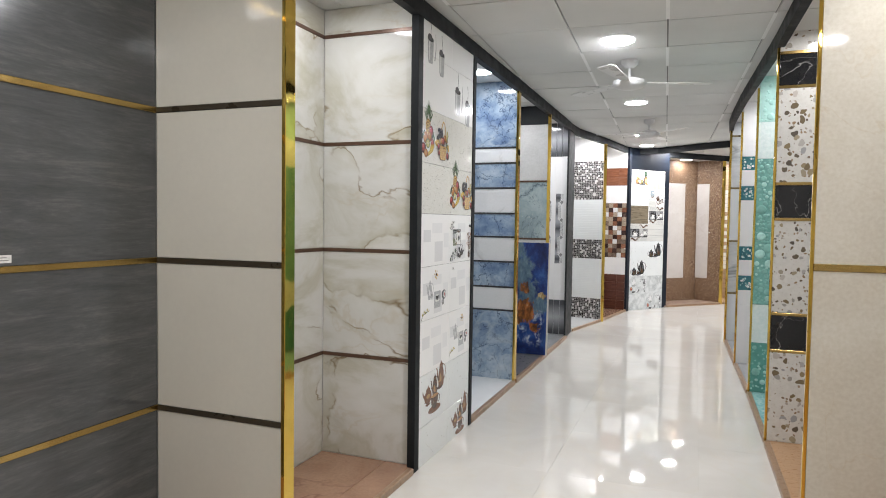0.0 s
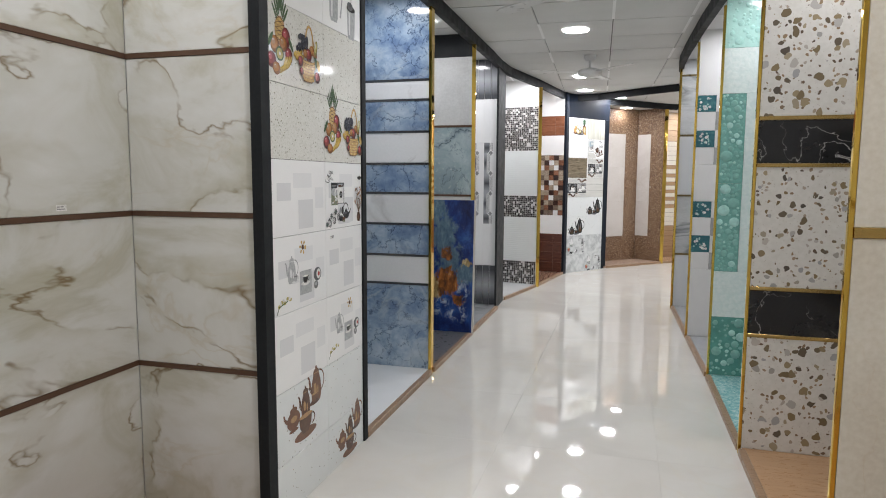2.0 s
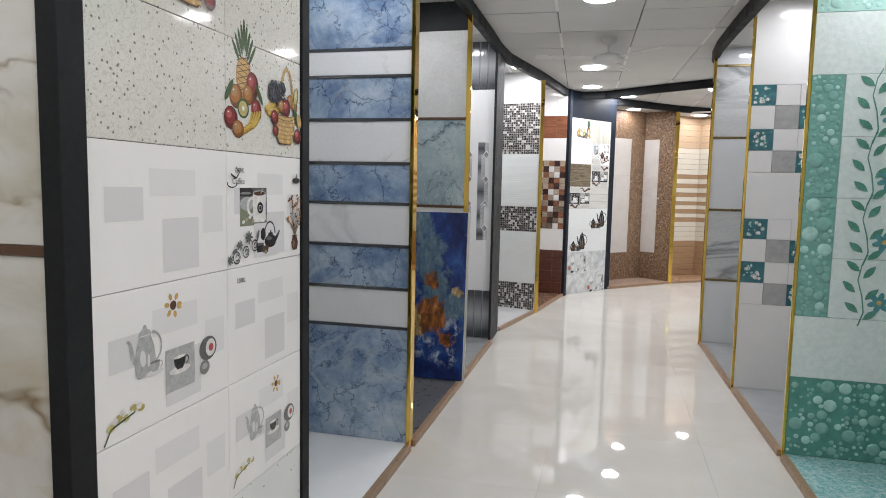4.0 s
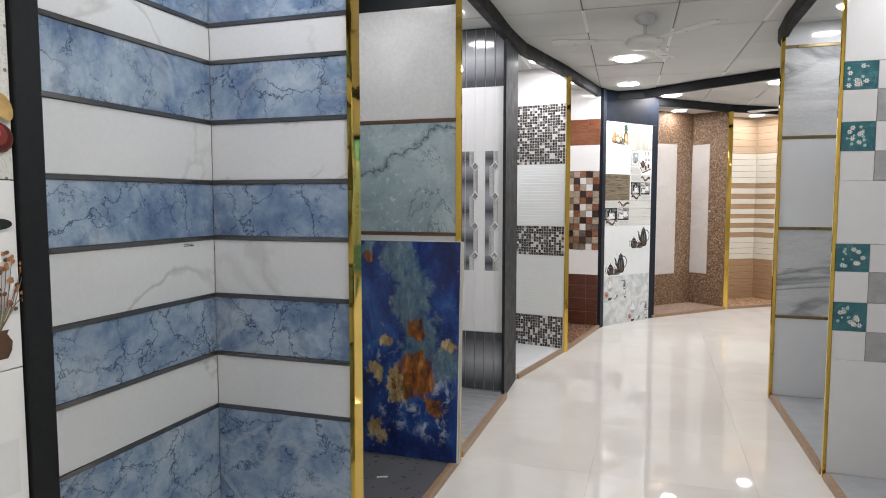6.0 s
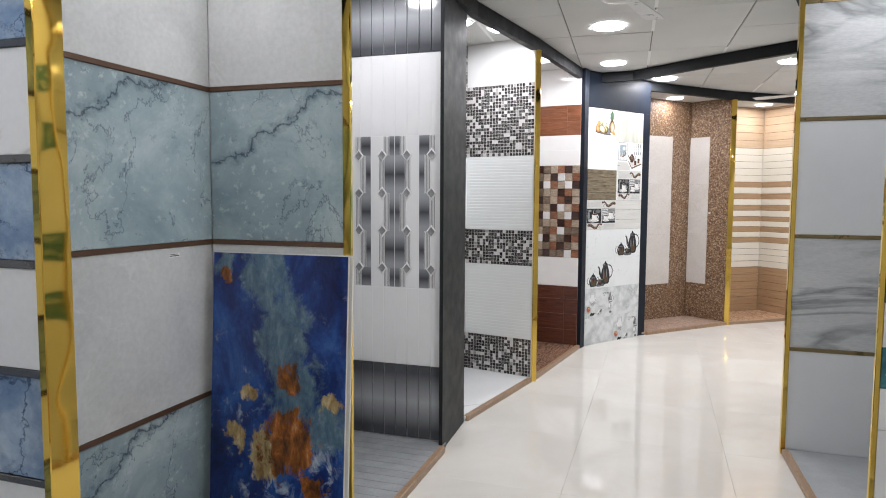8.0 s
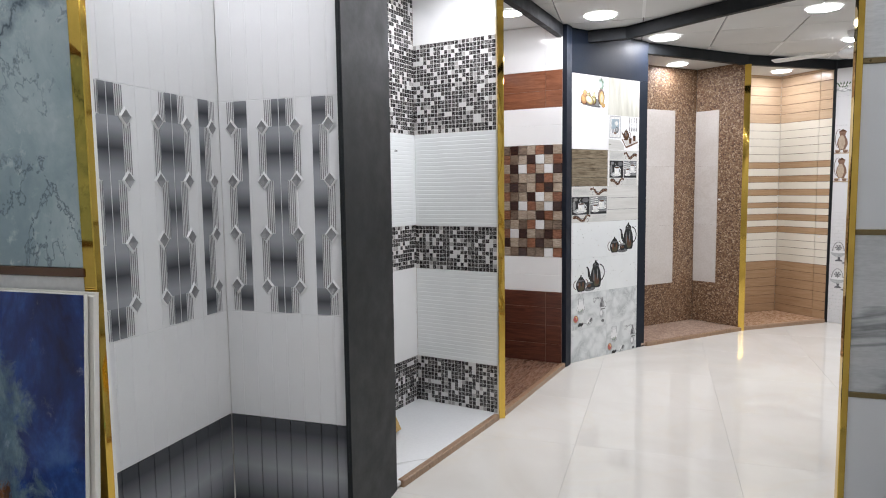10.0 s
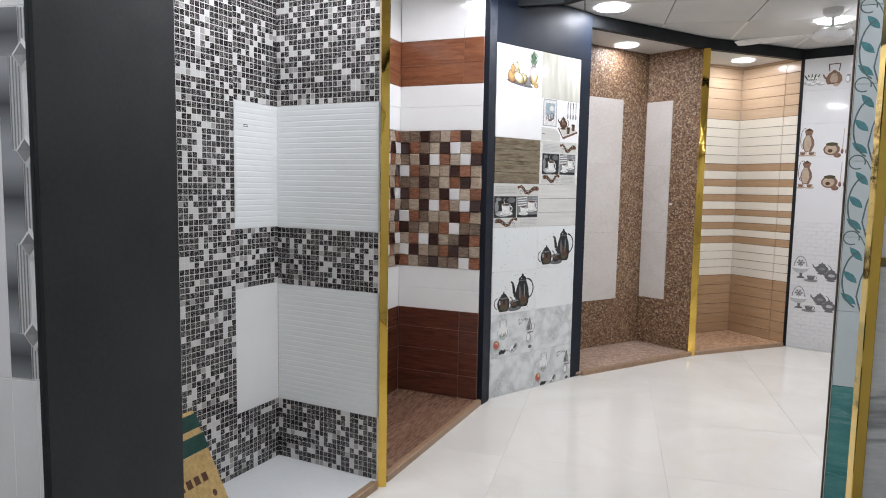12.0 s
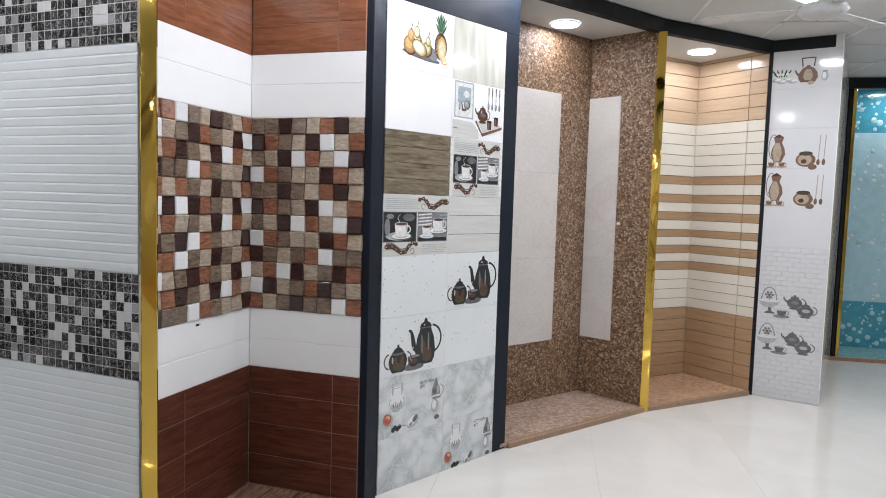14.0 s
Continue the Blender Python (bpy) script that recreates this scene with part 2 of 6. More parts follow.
MAT["silver"] = sheen("silver_gradient", (0.055, 0.058, 0.066), (0.33, 0.34, 0.36), 0.107)
MAT["silver_wide"] = sheen("silver_gradient_wide", (0.40, 0.41, 0.43), (0.075, 0.078, 0.086), 0.22)
MAT["silver_line"] = plain("silver_line", (0.30, 0.30, 0.305), 0.15, 0.2)
MAT["silver_white"] = plain("pearl_white", (0.775, 0.775, 0.775), 0.08, grain=0.02)
MAT["groove_dark"] = plain("groove_dark", (0.03, 0.03, 0.033), 0.3)
g = Graph("mosaic_chip", 0.12)
base = g.ramp(g.island(), (0.0, (0.018, 0.016, 0.017)), (0.45, (0.032, 0.027, 0.027)), (0.62, (0.065, 0.058, 0.055)), (0.78, (0.38, 0.365, 0.35)), (0.84, (0.70, 0.69, 0.68)))
v = g.coord()
c = g.mix(g.math("MULTIPLY", g.vein(v, 34, 0.030, 1.5, 3), 0.6), base, (0.60, 0.58, 0.56))
MAT["chip"] = g.color(c).mat
g = Graph("mosaic_chip_single", 0.12)
base = g.ramp(g.random(), (0.0, (0.018, 0.016, 0.017)), (0.45, (0.032, 0.027, 0.027)), (0.62, (0.065, 0.058, 0.055)), (0.78, (0.38, 0.365, 0.35)), (0.84, (0.70, 0.69, 0.68)))
v = g.coord(shift=9.0)
c = g.mix(g.math("MULTIPLY", g.vein(v, 34, 0.030, 1.5, 3), 0.6), base, (0.60, 0.58, 0.56))
MAT["chip_single"] = g.color(c).mat
MAT["chip_grout"] = plain("pale_grout", (0.76, 0.74, 0.715), 0.6)
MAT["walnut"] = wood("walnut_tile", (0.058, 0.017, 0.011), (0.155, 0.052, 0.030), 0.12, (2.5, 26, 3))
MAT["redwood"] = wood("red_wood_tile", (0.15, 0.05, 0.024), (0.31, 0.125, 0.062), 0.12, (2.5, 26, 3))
MAT["walnut_floor"] = wood("walnut_floor", (0.11, 0.055, 0.034), (0.27, 0.155, 0.10), 0.25, (3, 24, 3))
for key, name, dark, light in (("W", "white", (0.74, 0.73, 0.72), (0.82, 0.815, 0.81)), ("T", "tan", (0.27, 0.20, 0.14), (0.54, 0.445, 0.35)), ("G", "umber", (0.085, 0.057, 0.040), (0.27, 0.195, 0.140)), ("R", "russet", (0.135, 0.05, 0.026), (0.36, 0.16, 0.09)), ("D", "dark", (0.022, 0.009, 0.008), (0.062, 0.026, 0.020))):
    g = Graph(name + "_wood_cube", 0.16)
    rings = g.noise(g.coord((9, 24, 1), 19.0, 0.15), 1.5, 5, 0.55, 2.8)
    fine = g.noise(g.coord((8, 90, 1), 19.0, 0.15), 1.5, 3, 0.6)
    g.color(g.ramp(g.mix(0.3, rings, fine), (0.34, dark), (0.66, light)))
    MAT["cube_" + key] = g.bump(rings, 0.12, 0.001).mat
for key in ("chip", "chip_single"):
    for n in MAT[key].node_tree.nodes:
        if n.type == "VALTORGB" and len(n.color_ramp.elements) > 3:
            n.color_ramp.interpolation = "CONSTANT"
g = Graph("pebble_mosaic", 0.38)
v = g.coord(shift=7.0)
vo = g.voronoi(v, 88)
c = g.ramp(g.node("ShaderNodeSeparateColor", Color=vo["Color"]).outputs[0], (0.0, (0.075, 0.036, 0.022)), (0.3, (0.17, 0.085, 0.042)), (0.55, (0.24, 0.145, 0.078)), (0.8, (0.33, 0.225, 0.135)), (1.0, (0.50, 0.38, 0.27)))
e = g.voronoi(v, 88, "DISTANCE_TO_EDGE")["Distance"]
c = g.mix(g.ramp(e, (0.0, 0.75), (0.08, 0.0)), c, (0.15, 0.085, 0.05))
MAT["pebble"] = g.color(c).bump(g.ramp(e, (0.0, 0.0), (0.2, 1.0)), 0.5, 0.003).mat
g = Graph("pebble_floor", 0.3)
v = g.coord()
vo = g.voronoi(v, 55)
c = g.ramp(g.node("ShaderNodeSeparateColor", Color=vo["Color"]).outputs[0], (0.0, (0.26, 0.16, 0.11)), (0.6, (0.42, 0.30, 0.23)), (1.0, (0.55, 0.43, 0.35)))
MAT["pebble_floor"] = g.color(c).mat
MAT["beige"] = marble("beige_marble", (0.595, 0.55, 0.505), (0.65, 0.61, 0.57), (0.55, 0.495, 0.445), 0.08, 3.0, 2.0, 0.02, 0.5)
MAT["oak"] = wood("tan_wood_tile", (0.36, 0.225, 0.125), (0.50, 0.335, 0.20), 0.18, (2, 30, 2))
MAT["oak_pale"] = wood("pale_wood_tile", (0.50, 0.36, 0.235), (0.62, 0.46, 0.315), 0.16, (2, 30, 2))
MAT["ivory"] = plain("ivory_tile", (0.76, 0.71, 0.61), 0.12, grain=0.03)
MAT["oak_floor"] = wood("oak_floor", (0.42, 0.25, 0.15), (0.56, 0.36, 0.23), 0.25, (3, 26, 3))
g = Graph("terrazzo", 0.10)
v = g.coord(shift=5.0)
w = g.node("ShaderNodeVectorMath")
n3 = g.node("ShaderNodeTexNoise", Vector=v, Scale=16.0, Detail=2.0).outputs["Color"]
sc = g.node("ShaderNodeVectorMath")
sc.operation = "SCALE"
g.put(sc.inputs[0], n3)
sc.inputs["Scale"].default_value = 0.05
g.put(w.inputs[0], v), g.put(w.inputs[1], sc.outputs[0])
vo = g.voronoi(w.outputs[0], 23)
rgb = g.node("ShaderNodeSeparateColor", Color=vo["Color"])
chipcol = g.ramp(rgb.outputs[1], (0.0, (0.10, 0.085, 0.07)), (0.35, (0.22, 0.165, 0.09)), (0.6, (0.36, 0.29, 0.18)), (0.8, (0.35, 0.35, 0.35)), (1.0, (0.52, 0.47, 0.41)))
mask = g.math("MULTIPLY", g.math("GREATER_THAN", rgb.outputs[0], 0.22), g.math("LESS_THAN", vo["Distance"], g.math("MULTIPLY", g.math("ADD", rgb.outputs[2], 0.15), 0.46)))
body = g.ramp(g.noise(v, 40, 3), (0.3, (0.635, 0.615, 0.565)), (0.7, (0.70, 0.68, 0.635)))
vb = g.voronoi(w.outputs[0], 42)
rgb2 = g.node("ShaderNodeSeparateColor", Color=vb["Color"])
small = g.math("MULTIPLY", g.math("GREATER_THAN", rgb2.outputs[0], 0.62), g.math("LESS_THAN", vb["Distance"], 0.34))
body = g.mix(small, body, g.ramp(rgb2.outputs[1], (0.0, (0.12, 0.09, 0.07)), (0.5, (0.32, 0.22, 0.13)), (1.0, (0.45, 0.42, 0.38))))
vo2 = g.voronoi(v, 60)
body = g.mix(g.math("MULTIPLY", g.math("LESS_THAN", vo2["Distance"], 0.16), 0.5), body, (0.45, 0.40, 0.34))
MAT["terrazzo"] = g.color(g.mix(mask, body, chipcol)).mat
MAT["black_marble"] = marble("black_marble", (0.010, 0.010, 0.011), (0.018, 0.018, 0.019), (0.45, 0.44, 0.42), 0.05, 2, 3.2, 0.006, 0.9)
MAT["cream_stone"] = marble("cream_marble", (0.625, 0.59, 0.505), (0.57, 0.525, 0.435), (0.52, 0.42, 0.28), 0.07, 2.0, 1.3, 0.006, 0.35)
MAT["teal"] = plain("teal_glaze", (0.19, 0.40, 0.35), 0.10, grain=0.25, scale=14)
MAT["teal_deep"] = plain("deep_teal_glaze", (0.11, 0.30, 0.255), 0.10, grain=0.25, scale=14)
MAT["aqua"] = plain("aqua_glaze", (0.45, 0.68, 0.62), 0.10, grain=0.12, scale=14)
MAT["bubble"] = plain("bubble_teal", (0.24, 0.46, 0.405), 0.08, grain=0.2, scale=30)
MAT["bubble_pale"] = plain("bubble_pale", (0.42, 0.66, 0.60), 0.08, grain=0.2, scale=30)
g = Graph("rippled_white", 0.14)
v = g.coord(shift=3.0)
n = g.noise(v, 38, 2, 0.4, 0.5)
MAT["ripple"] = g.color(g.ramp(n, (0.35, (0.68, 0.745, 0.72)), (0.65, (0.76, 0.80, 0.775)))).bump(n, 0.5, 0.004).mat
g = Graph("teal_pebble_floor", 0.2)
v = g.coord()
c = g.ramp(g.noise(v, 34, 3, 0.5, 1.5), (0.35, (0.16, 0.40, 0.40)), (0.55, (0.36, 0.56, 0.55)), (0.7, (0.55, 0.68, 0.66)))
MAT["teal_floor"] = g.color(c).mat
MAT["flower_tile"] = marble("teal_flower_tile", (0.022, 0.10, 0.125), (0.045, 0.17, 0.19), (0.10, 0.28, 0.28), 0.08, 9, 8, 0.03, 0.6)
MAT["offwhite"] = plain("off_white_tile", (0.70, 0.695, 0.685), 0.12, grain=0.03)
MAT["grey_square"] = plain("grey_stone_tile", (0.36, 0.36, 0.355), 0.2, grain=0.2, scale=18)
MAT["grey_marble"] = marble("grey_cloud_marble", (0.42, 0.435, 0.44), (0.53, 0.54, 0.54), (0.14, 0.15, 0.15), 0.06, 1.6, 1.1, 0.045, 0.75, (0.6, 2.4, 1))
MAT["pale_grey"] = plain("pale_grey_gloss", (0.62, 0.635, 0.645), 0.07, grain=0.02)
MAT["grey_floor"] = plain("grey_floor_tile", (0.36, 0.37, 0.38), 0.12, grain=0.1)
MAT["sky_tile"] = plain("pale_blue_tile", (0.63, 0.69, 0.70), 0.10, grain=0.05)
MAT["sea"] = marble("sea_green_tile", (0.05, 0.21, 0.21), (0.12, 0.33, 0.32), (0.25, 0.45, 0.44), 0.08, 5, 4, 0.02, 0.6, (0.7, 2, 1))
MAT["terracotta"] = wood("tan_floor", (0.40, 0.235, 0.12), (0.50, 0.31, 0.17), 0.3, (3, 20, 3))
# prints
for key, c in dict(ink=(0.025, 0.025, 0.025), coffee=(0.10, 0.05, 0.03), cup=(0.18, 0.085, 0.05), grey_ink=(0.22, 0.22, 0.22), 
                   photo_white=(0.75, 0.74, 0.71), yellow=(0.55, 0.38, 0.08), pear=(0.50, 0.43, 0.17), orange=(0.40, 0.17, 0.05), red=(0.22, 0.035, 0.03), plum=(0.03, 0.028, 0.05), leaf=(0.055, 0.10, 0.04),
                   straw=(0.55, 0.36, 0.13), tan=(0.42, 0.24, 0.11), rose=(0.45, 0.10, 0.10), leaf_blue=(0.10, 0.27, 0.29), stem=(0.13, 0.19, 0.19), petal_blue=(0.06, 0.13, 0.30), petal_tan=(0.45, 0.24, 0.13),
                   mint=(0.10, 0.27, 0.20), clay=(0.19, 0.115, 0.08), clay_pale=(0.42, 0.33, 0.245), olive_dark=(0.075, 0.062, 0.035), copper=(0.26, 0.13, 0.075), red_dark=(0.10, 0.012, 0.012), orange_dark=(0.22, 0.085, 0.02), yellow_dark=(0.33, 0.20, 0.03), pear_dark=(0.22, 0.20, 0.05), pewter=(0.13, 0.13, 0.135), silver_ink=(0.42, 0.43, 0.43), blush=(0.40, 0.19, 0.085), pear_pale=(0.63, 0.60, 0.43), pulp=(0.66, 0.48, 0.20), sky_ink=(0.36, 0.43, 0.46), moss=(0.22, 0.24, 0.17), green_ink=(0.10, 0.20, 0.13), cardboard=(0.50, 0.34, 0.14), green_tape=(0.012, 0.055, 0.045)).items():
    MAT[key] = plain("print_" + key, c, 0.12, grain=0.28, scale=60)
MAT["pale_ink"] = plain("print_pale_grey", (0.715, 0.715, 0.72), 0.09, grain=0.02)
MAT["paler_ink"] = plain("print_paler_grey", (0.785, 0.785, 0.785), 0.09, grain=0.02)
MAT["joint_white"] = plain("brick_joint", (0.60, 0.60, 0.59), 0.3, grain=0.03)
MAT["cyan"] = plain("cyan_glaze", (0.075, 0.33, 0.42), 0.10, grain=0.25, scale=14)
MAT["cyan_pale"] = plain("pale_cyan_relief", (0.46, 0.67, 0.72), 0.12, grain=0.12, scale=14)
MAT["driftwood"] = wood("driftwood_print", (0.085, 0.062, 0.036), (0.31, 0.255, 0.175), 0.12, (3, 22, 2))
g = Graph("speckled_white", 0.08)
v = g.coord(shift=3.0)
vo = g.voronoi(v, 66)
m = g.math("MULTIPLY", g.math("LESS_THAN", vo["Distance"], 0.20), g.math("GREATER_THAN", g.node("ShaderNodeSeparateColor", Color=vo["Color"]).outputs[0], 0.25))
c = g.mix(g.math("MULTIPLY", g.vein(v, 48, 0.045, 1.6, 2), 0.5), (0.72, 0.71, 0.66), (0.44, 0.42, 0.33))
MAT["speckled"] = g.color(g.mix(g.math("MULTIPLY", m, 0.85), c, (0.15, 0.145, 0.10))).mat
g = Graph("white_crystal_print", 0.08)
v = g.coord(shift=9.0, rot=0.5)
k = g.node("ShaderNodeVectorMath")
k.operation = "SCALE"
g.put(k.inputs[0], g.node("ShaderNodeTexNoise", Vector=v, Scale=6.0, Detail=3.0).outputs["Color"])
k.inputs["Scale"].default_value = 0.2
a = g.node("ShaderNodeVectorMath")
g.put(a.inputs[0], v), g.put(a.inputs[1], k.outputs[0])
vo = g.voronoi(a.outputs[0], 11)
c = g.ramp(g.mix(0.45, vo["Distance"], g.noise(v, 9, 5, 0.6, 1.0)), (0.20, (0.75, 0.765, 0.76)), (0.42, (0.68, 0.70, 0.695)), (0.66, (0.46, 0.485, 0.485)))
e = g.voronoi(a.outputs[0], 11, "DISTANCE_TO_EDGE")["Distance"]
MAT["marble_print"] = g.color(g.mix(g.ramp(e, (0.0, 0.55), (0.05, 0.0)), c, (0.78, 0.79, 0.785))).mat
g = Graph("fine_speckle", 0.08)
v = g.coord(shift=9.0)
vo = g.voronoi(v, 42)
rgb = g.node("ShaderNodeSeparateColor", Color=vo["Color"])
dot = g.math("MULTIPLY", g.math("LESS_THAN", vo["Distance"], 0.12), g.math("GREATER_THAN", rgb.outputs[0], 0.35))
MAT["speckle_clean"] = g.color(g.mix(dot, g.ramp(g.noise(v, 5, 3), (0.3, (0.75, 0.77, 0.765)), (0.7, (0.79, 0.81, 0.80))), g.ramp(rgb.outputs[1], (0.0, (0.07, 0.075, 0.06)), (1.0, (0.42, 0.36, 0.26))))).mat
MAT["panel_white"] = plain("grey_white_gloss", (0.66, 0.655, 0.655), 0.07, grain=0.02)
g = Graph("wave_print", 0.1)
v = g.coord((1, 1, 1), 3.0, 0.55)
wv = g.node("ShaderNodeTexNoise", Vector=g.coord((26, 3, 1), 3.0, 0.35), Scale=1.0, Detail=4.0).outputs["Fac"]
MAT["wave_print"] = g.color(g.ramp(wv, (0.3, (0.50, 0.49, 0.41)), (0.65, (0.70, 0.69, 0.61)))).mat
MAT["plank_print"] = wood("pale_plank_print", (0.58, 0.57, 0.53), (0.70, 0.69, 0.655), 0.12, (2, 30, 2))
# slab
g = Graph("blue_abstract_slab", 0.05)
v = g.coord()
warp = g.node("ShaderNodeVectorMath")
warp.operation = "SCALE"
g.put(warp.inputs[0], g.node("ShaderNodeTexNoise", Vector=g.coord((1.4, 0.9, 1)), Scale=5.5, Detail=7.0, Roughness=0.62).outputs["Color"])
warp.inputs["Scale"].default_value = 0.20
put = g.node("ShaderNodeVectorMath")
g.put(put.inputs[0], v), g.put(put.inputs[1], warp.outputs[0])
back = g.node("ShaderNodeVectorMath")
g.put(back.inputs[0], put.outputs[0])
back.inputs[1].default_value = (-0.10, -0.10, -0.10)


def blot(x, y, rx, ry):
    """A ragged spot of paint: 1 in the middle, 0 outside."""
    m = g.node("ShaderNodeVectorMath")
    m.operation = "MULTIPLY"
    g.put(m.inputs[0], back.outputs[0])
    m.inputs[1].default_value = (1 / rx, 1 / ry, 0)
    d = g.node("ShaderNodeVectorMath")
    d.operation = "DISTANCE"
    g.put(d.inputs[0], m.outputs[0])
    d.inputs[1].default_value = (x / rx, y / ry, 0)
    return g.ramp(d.outputs["Value"], (0.0, 1.0), (1.0, 0.0))


def blots(spots, lo, hi):
    m = blot(*spots[0])
    for q in spots[1:]:
        m = g.math("MAXIMUM", m, blot(*q))
    ragged = g.math("MULTIPLY", g.math("SUBTRACT", g.noise(g.coord((1.3, 1.0, 1)), 13, 8, 0.72, 0.5), 0.5), 1.5)
    return g.ramp(g.math("ADD", m, ragged), (lo, 0.0), (hi, 1.0))


stroke = g.noise(g.coord((2.4, 1.0, 1), rot=0.25), 7, 8, 0.7, 0.4)
c = g.ramp(g.noise(g.coord((1.5, 0.9, 1)), 3.2, 8, 0.68, 0.4), (0.34, (0.006, 0.012, 0.060)), (0.46, (0.012, 0.030, 0.15)), (0.56, (0.022, 0.070, 0.27)), (0.68, (0.045, 0.135, 0.36)))
haze = g.ramp(stroke, (0.34, (0.045, 0.085, 0.14)), (0.50, (0.10, 0.17, 0.22)), (0.66, (0.19, 0.275, 0.31)))
c = g.mix(g.math("MULTIPLY", blots(((-0.05, 0.50, 0.13, 0.20), (0.02, 0.28, 0.15, 0.26), (0.08, 0.06, 0.15, 0.20), (0.23, -0.07, 0.10, 0.14), (-0.24, 0.55, 0.07, 0.10)), 0.18, 0.45), 0.9), c, haze)
foam = g.math("MULTIPLY", blots(((-0.03, -0.34, 0.14, 0.12), (0.15, -0.38, 0.12, 0.16), (-0.14, -0.02, 0.12, 0.10), (0.22, -0.22, 0.08, 0.10)), 0.1, 0.6), g.ramp(g.noise(g.coord((1.2, 1.0, 1), rot=0.6), 11, 8, 0.7, 0.6), (0.50, 0.0), (0.60, 0.9)))
c = g.mix(foam, c, g.ramp(stroke, (0.35, (0.16, 0.27, 0.45)), (0.6, (0.55, 0.62, 0.70))))
cream = g.ramp(stroke, (0.36, (0.20, 0.12, 0.045)), (0.50, (0.40, 0.29, 0.13)), (0.62, (0.62, 0.50, 0.30)))
c = g.mix(blots(((-0.05, -0.18, 0.12, 0.20), (-0.18, -0.12, 0.08, 0.085), (-0.11, 0.05, 0.06, 0.06), (-0.17, -0.47, 0.10, 0.13), (0.24, 0.02, 0.06, 0.06)), 0.40, 0.56), c, cream)
rust = g.ramp(stroke, (0.34, (0.035, 0.018, 0.012)), (0.45, (0.12, 0.045, 0.014)), (0.54, (0.26, 0.085, 0.018)), (0.62, (0.46, 0.15, 0.035)), (0.70, (0.55, 0.36, 0.16)))
c = g.mix(blots(((0.06, -0.15, 0.19, 0.22), (0.05, 0.105, 0.085, 0.10), (0.16, -0.30, 0.09, 0.10), (-0.24, 0.50, 0.05, 0.07)), 0.36, 0.50), c, rust)
MAT["slab"] = g.color(g.mix(0.25, c, g.ramp(g.noise(v, 55, 4, 0.6), (0.3, 0.25), (0.7, 0.8)), "OVERLAY")).mat
MAT["slab_edge"] = plain("slab_edge", (0.62, 0.60, 0.55), 0.4)
MAT["lamp"] = glow("downlight_diffuser", (0.965, 0.97, 0.99), LAMP)
MAT["baylamp"] = glow("bay_downlight_diffuser", (0.965, 0.97, 0.985), BAYLAMP)
MAT["baylamp_soft"] = glow("soft_bay_downlight_diffuser", (0.965, 0.97, 0.985), 38.0)
MAT["rim"] = plain("lamp_rim", (0.8, 0.8, 0.8), 0.35)
MAT["fan"] = plain("fan_enamel", (0.66, 0.66, 0.65), 0.3)
MAT["tag"] = plain("paper_tag", (0.78, 0.78, 0.77), 0.6)


# ---- building blocks ----
def mesh_of(verts, faces, mats, index=None, smooth=False):
    me = bpy.data.meshes.new("mesh")
    me.from_pydata(verts, [], faces)
    for m in mats:
        me.materials.append(m)
    if index:
        me.polygons.foreach_set("material_index", index)
    if smooth:
        me.polygons.foreach_set("use_smooth", [True] * len(faces))
    me.update()
    return me


def part(name, me, parent, m=None, label=""):
    """One mesh object under a thing or a part; m is its pose relative to the parent."""
    ob = new(name, me)
    ob.parent = parent
    ob.matrix_basis = m or Matrix()
    return tagged(ob, label)


def slab_mesh(w, h, d, m, c=0.0012):
    """A tile: centred in x and y, its chamfered front at z = 0, its back at z = -d."""
    key = ("slab", round(w, 4), round(h, 4), round(d, 4), m.name, c)
    if key not in CACHE:
        x, y = w / 2, h / 2
        ring = lambda a, b, z: [(-a, -b, z), (a, -b, z), (a, b, z), (-a, b, z)]
        vs = ring(x, y, -d) + ring(x, y, -c) + ring(x - c, y - c, 0)
        fs = [(8, 9, 10, 11)]
        for k in range(4):
            n = (k + 1) % 4
            fs += [(k, n, 4 + n, 4 + k), (4 + k, 4 + n, 8 + n, 8 + k)]
        CACHE[key] = mesh_of(vs, fs, [m])
    return CACHE[key]


def box_mesh(w, d, h, m, c=0.003):
    """A block standing on z = 0, centred in x and y, with chamfered upright and top edges."""
    key = ("box", round(w, 4), round(d, 4), round(h, 4), m.name, c)
    if key not in CACHE:
        x, y = w / 2, d / 2
        oct_ = lambda k, z: [(-x + k, -y, z), (x - k, -y, z), (x, -y + k, z), (x, y - k, z), (x - k, y, z), (-x + k, y, z), (-x, y - k, z), (-x, -y + k, z)]
        vs = oct_(c, 0) + oct_(c, h - c) + [(px * (1 - c / x), py * (1 - c / y), h) for px, py, _ in oct_(c, h)]
        fs = [tuple(range(7, -1, -1)), tuple(range(16, 24))]
        for k in range(8):
            n = (k + 1) % 8
            fs += [(k, n, 8 + n, 8 + k), (8 + k, 8 + n, 16 + n, 16 + k)]
        CACHE[key] = mesh_of(vs, fs, [m])
    return CACHE[key]


CACHE = {}
SOFFIT = 2.56         # ceiling of the two end bays
COUNT = {}


def numbered(kind):
    COUNT[kind] = COUNT.get(kind, 0) + 1
    return f"{kind}_{COUNT[kind]}"


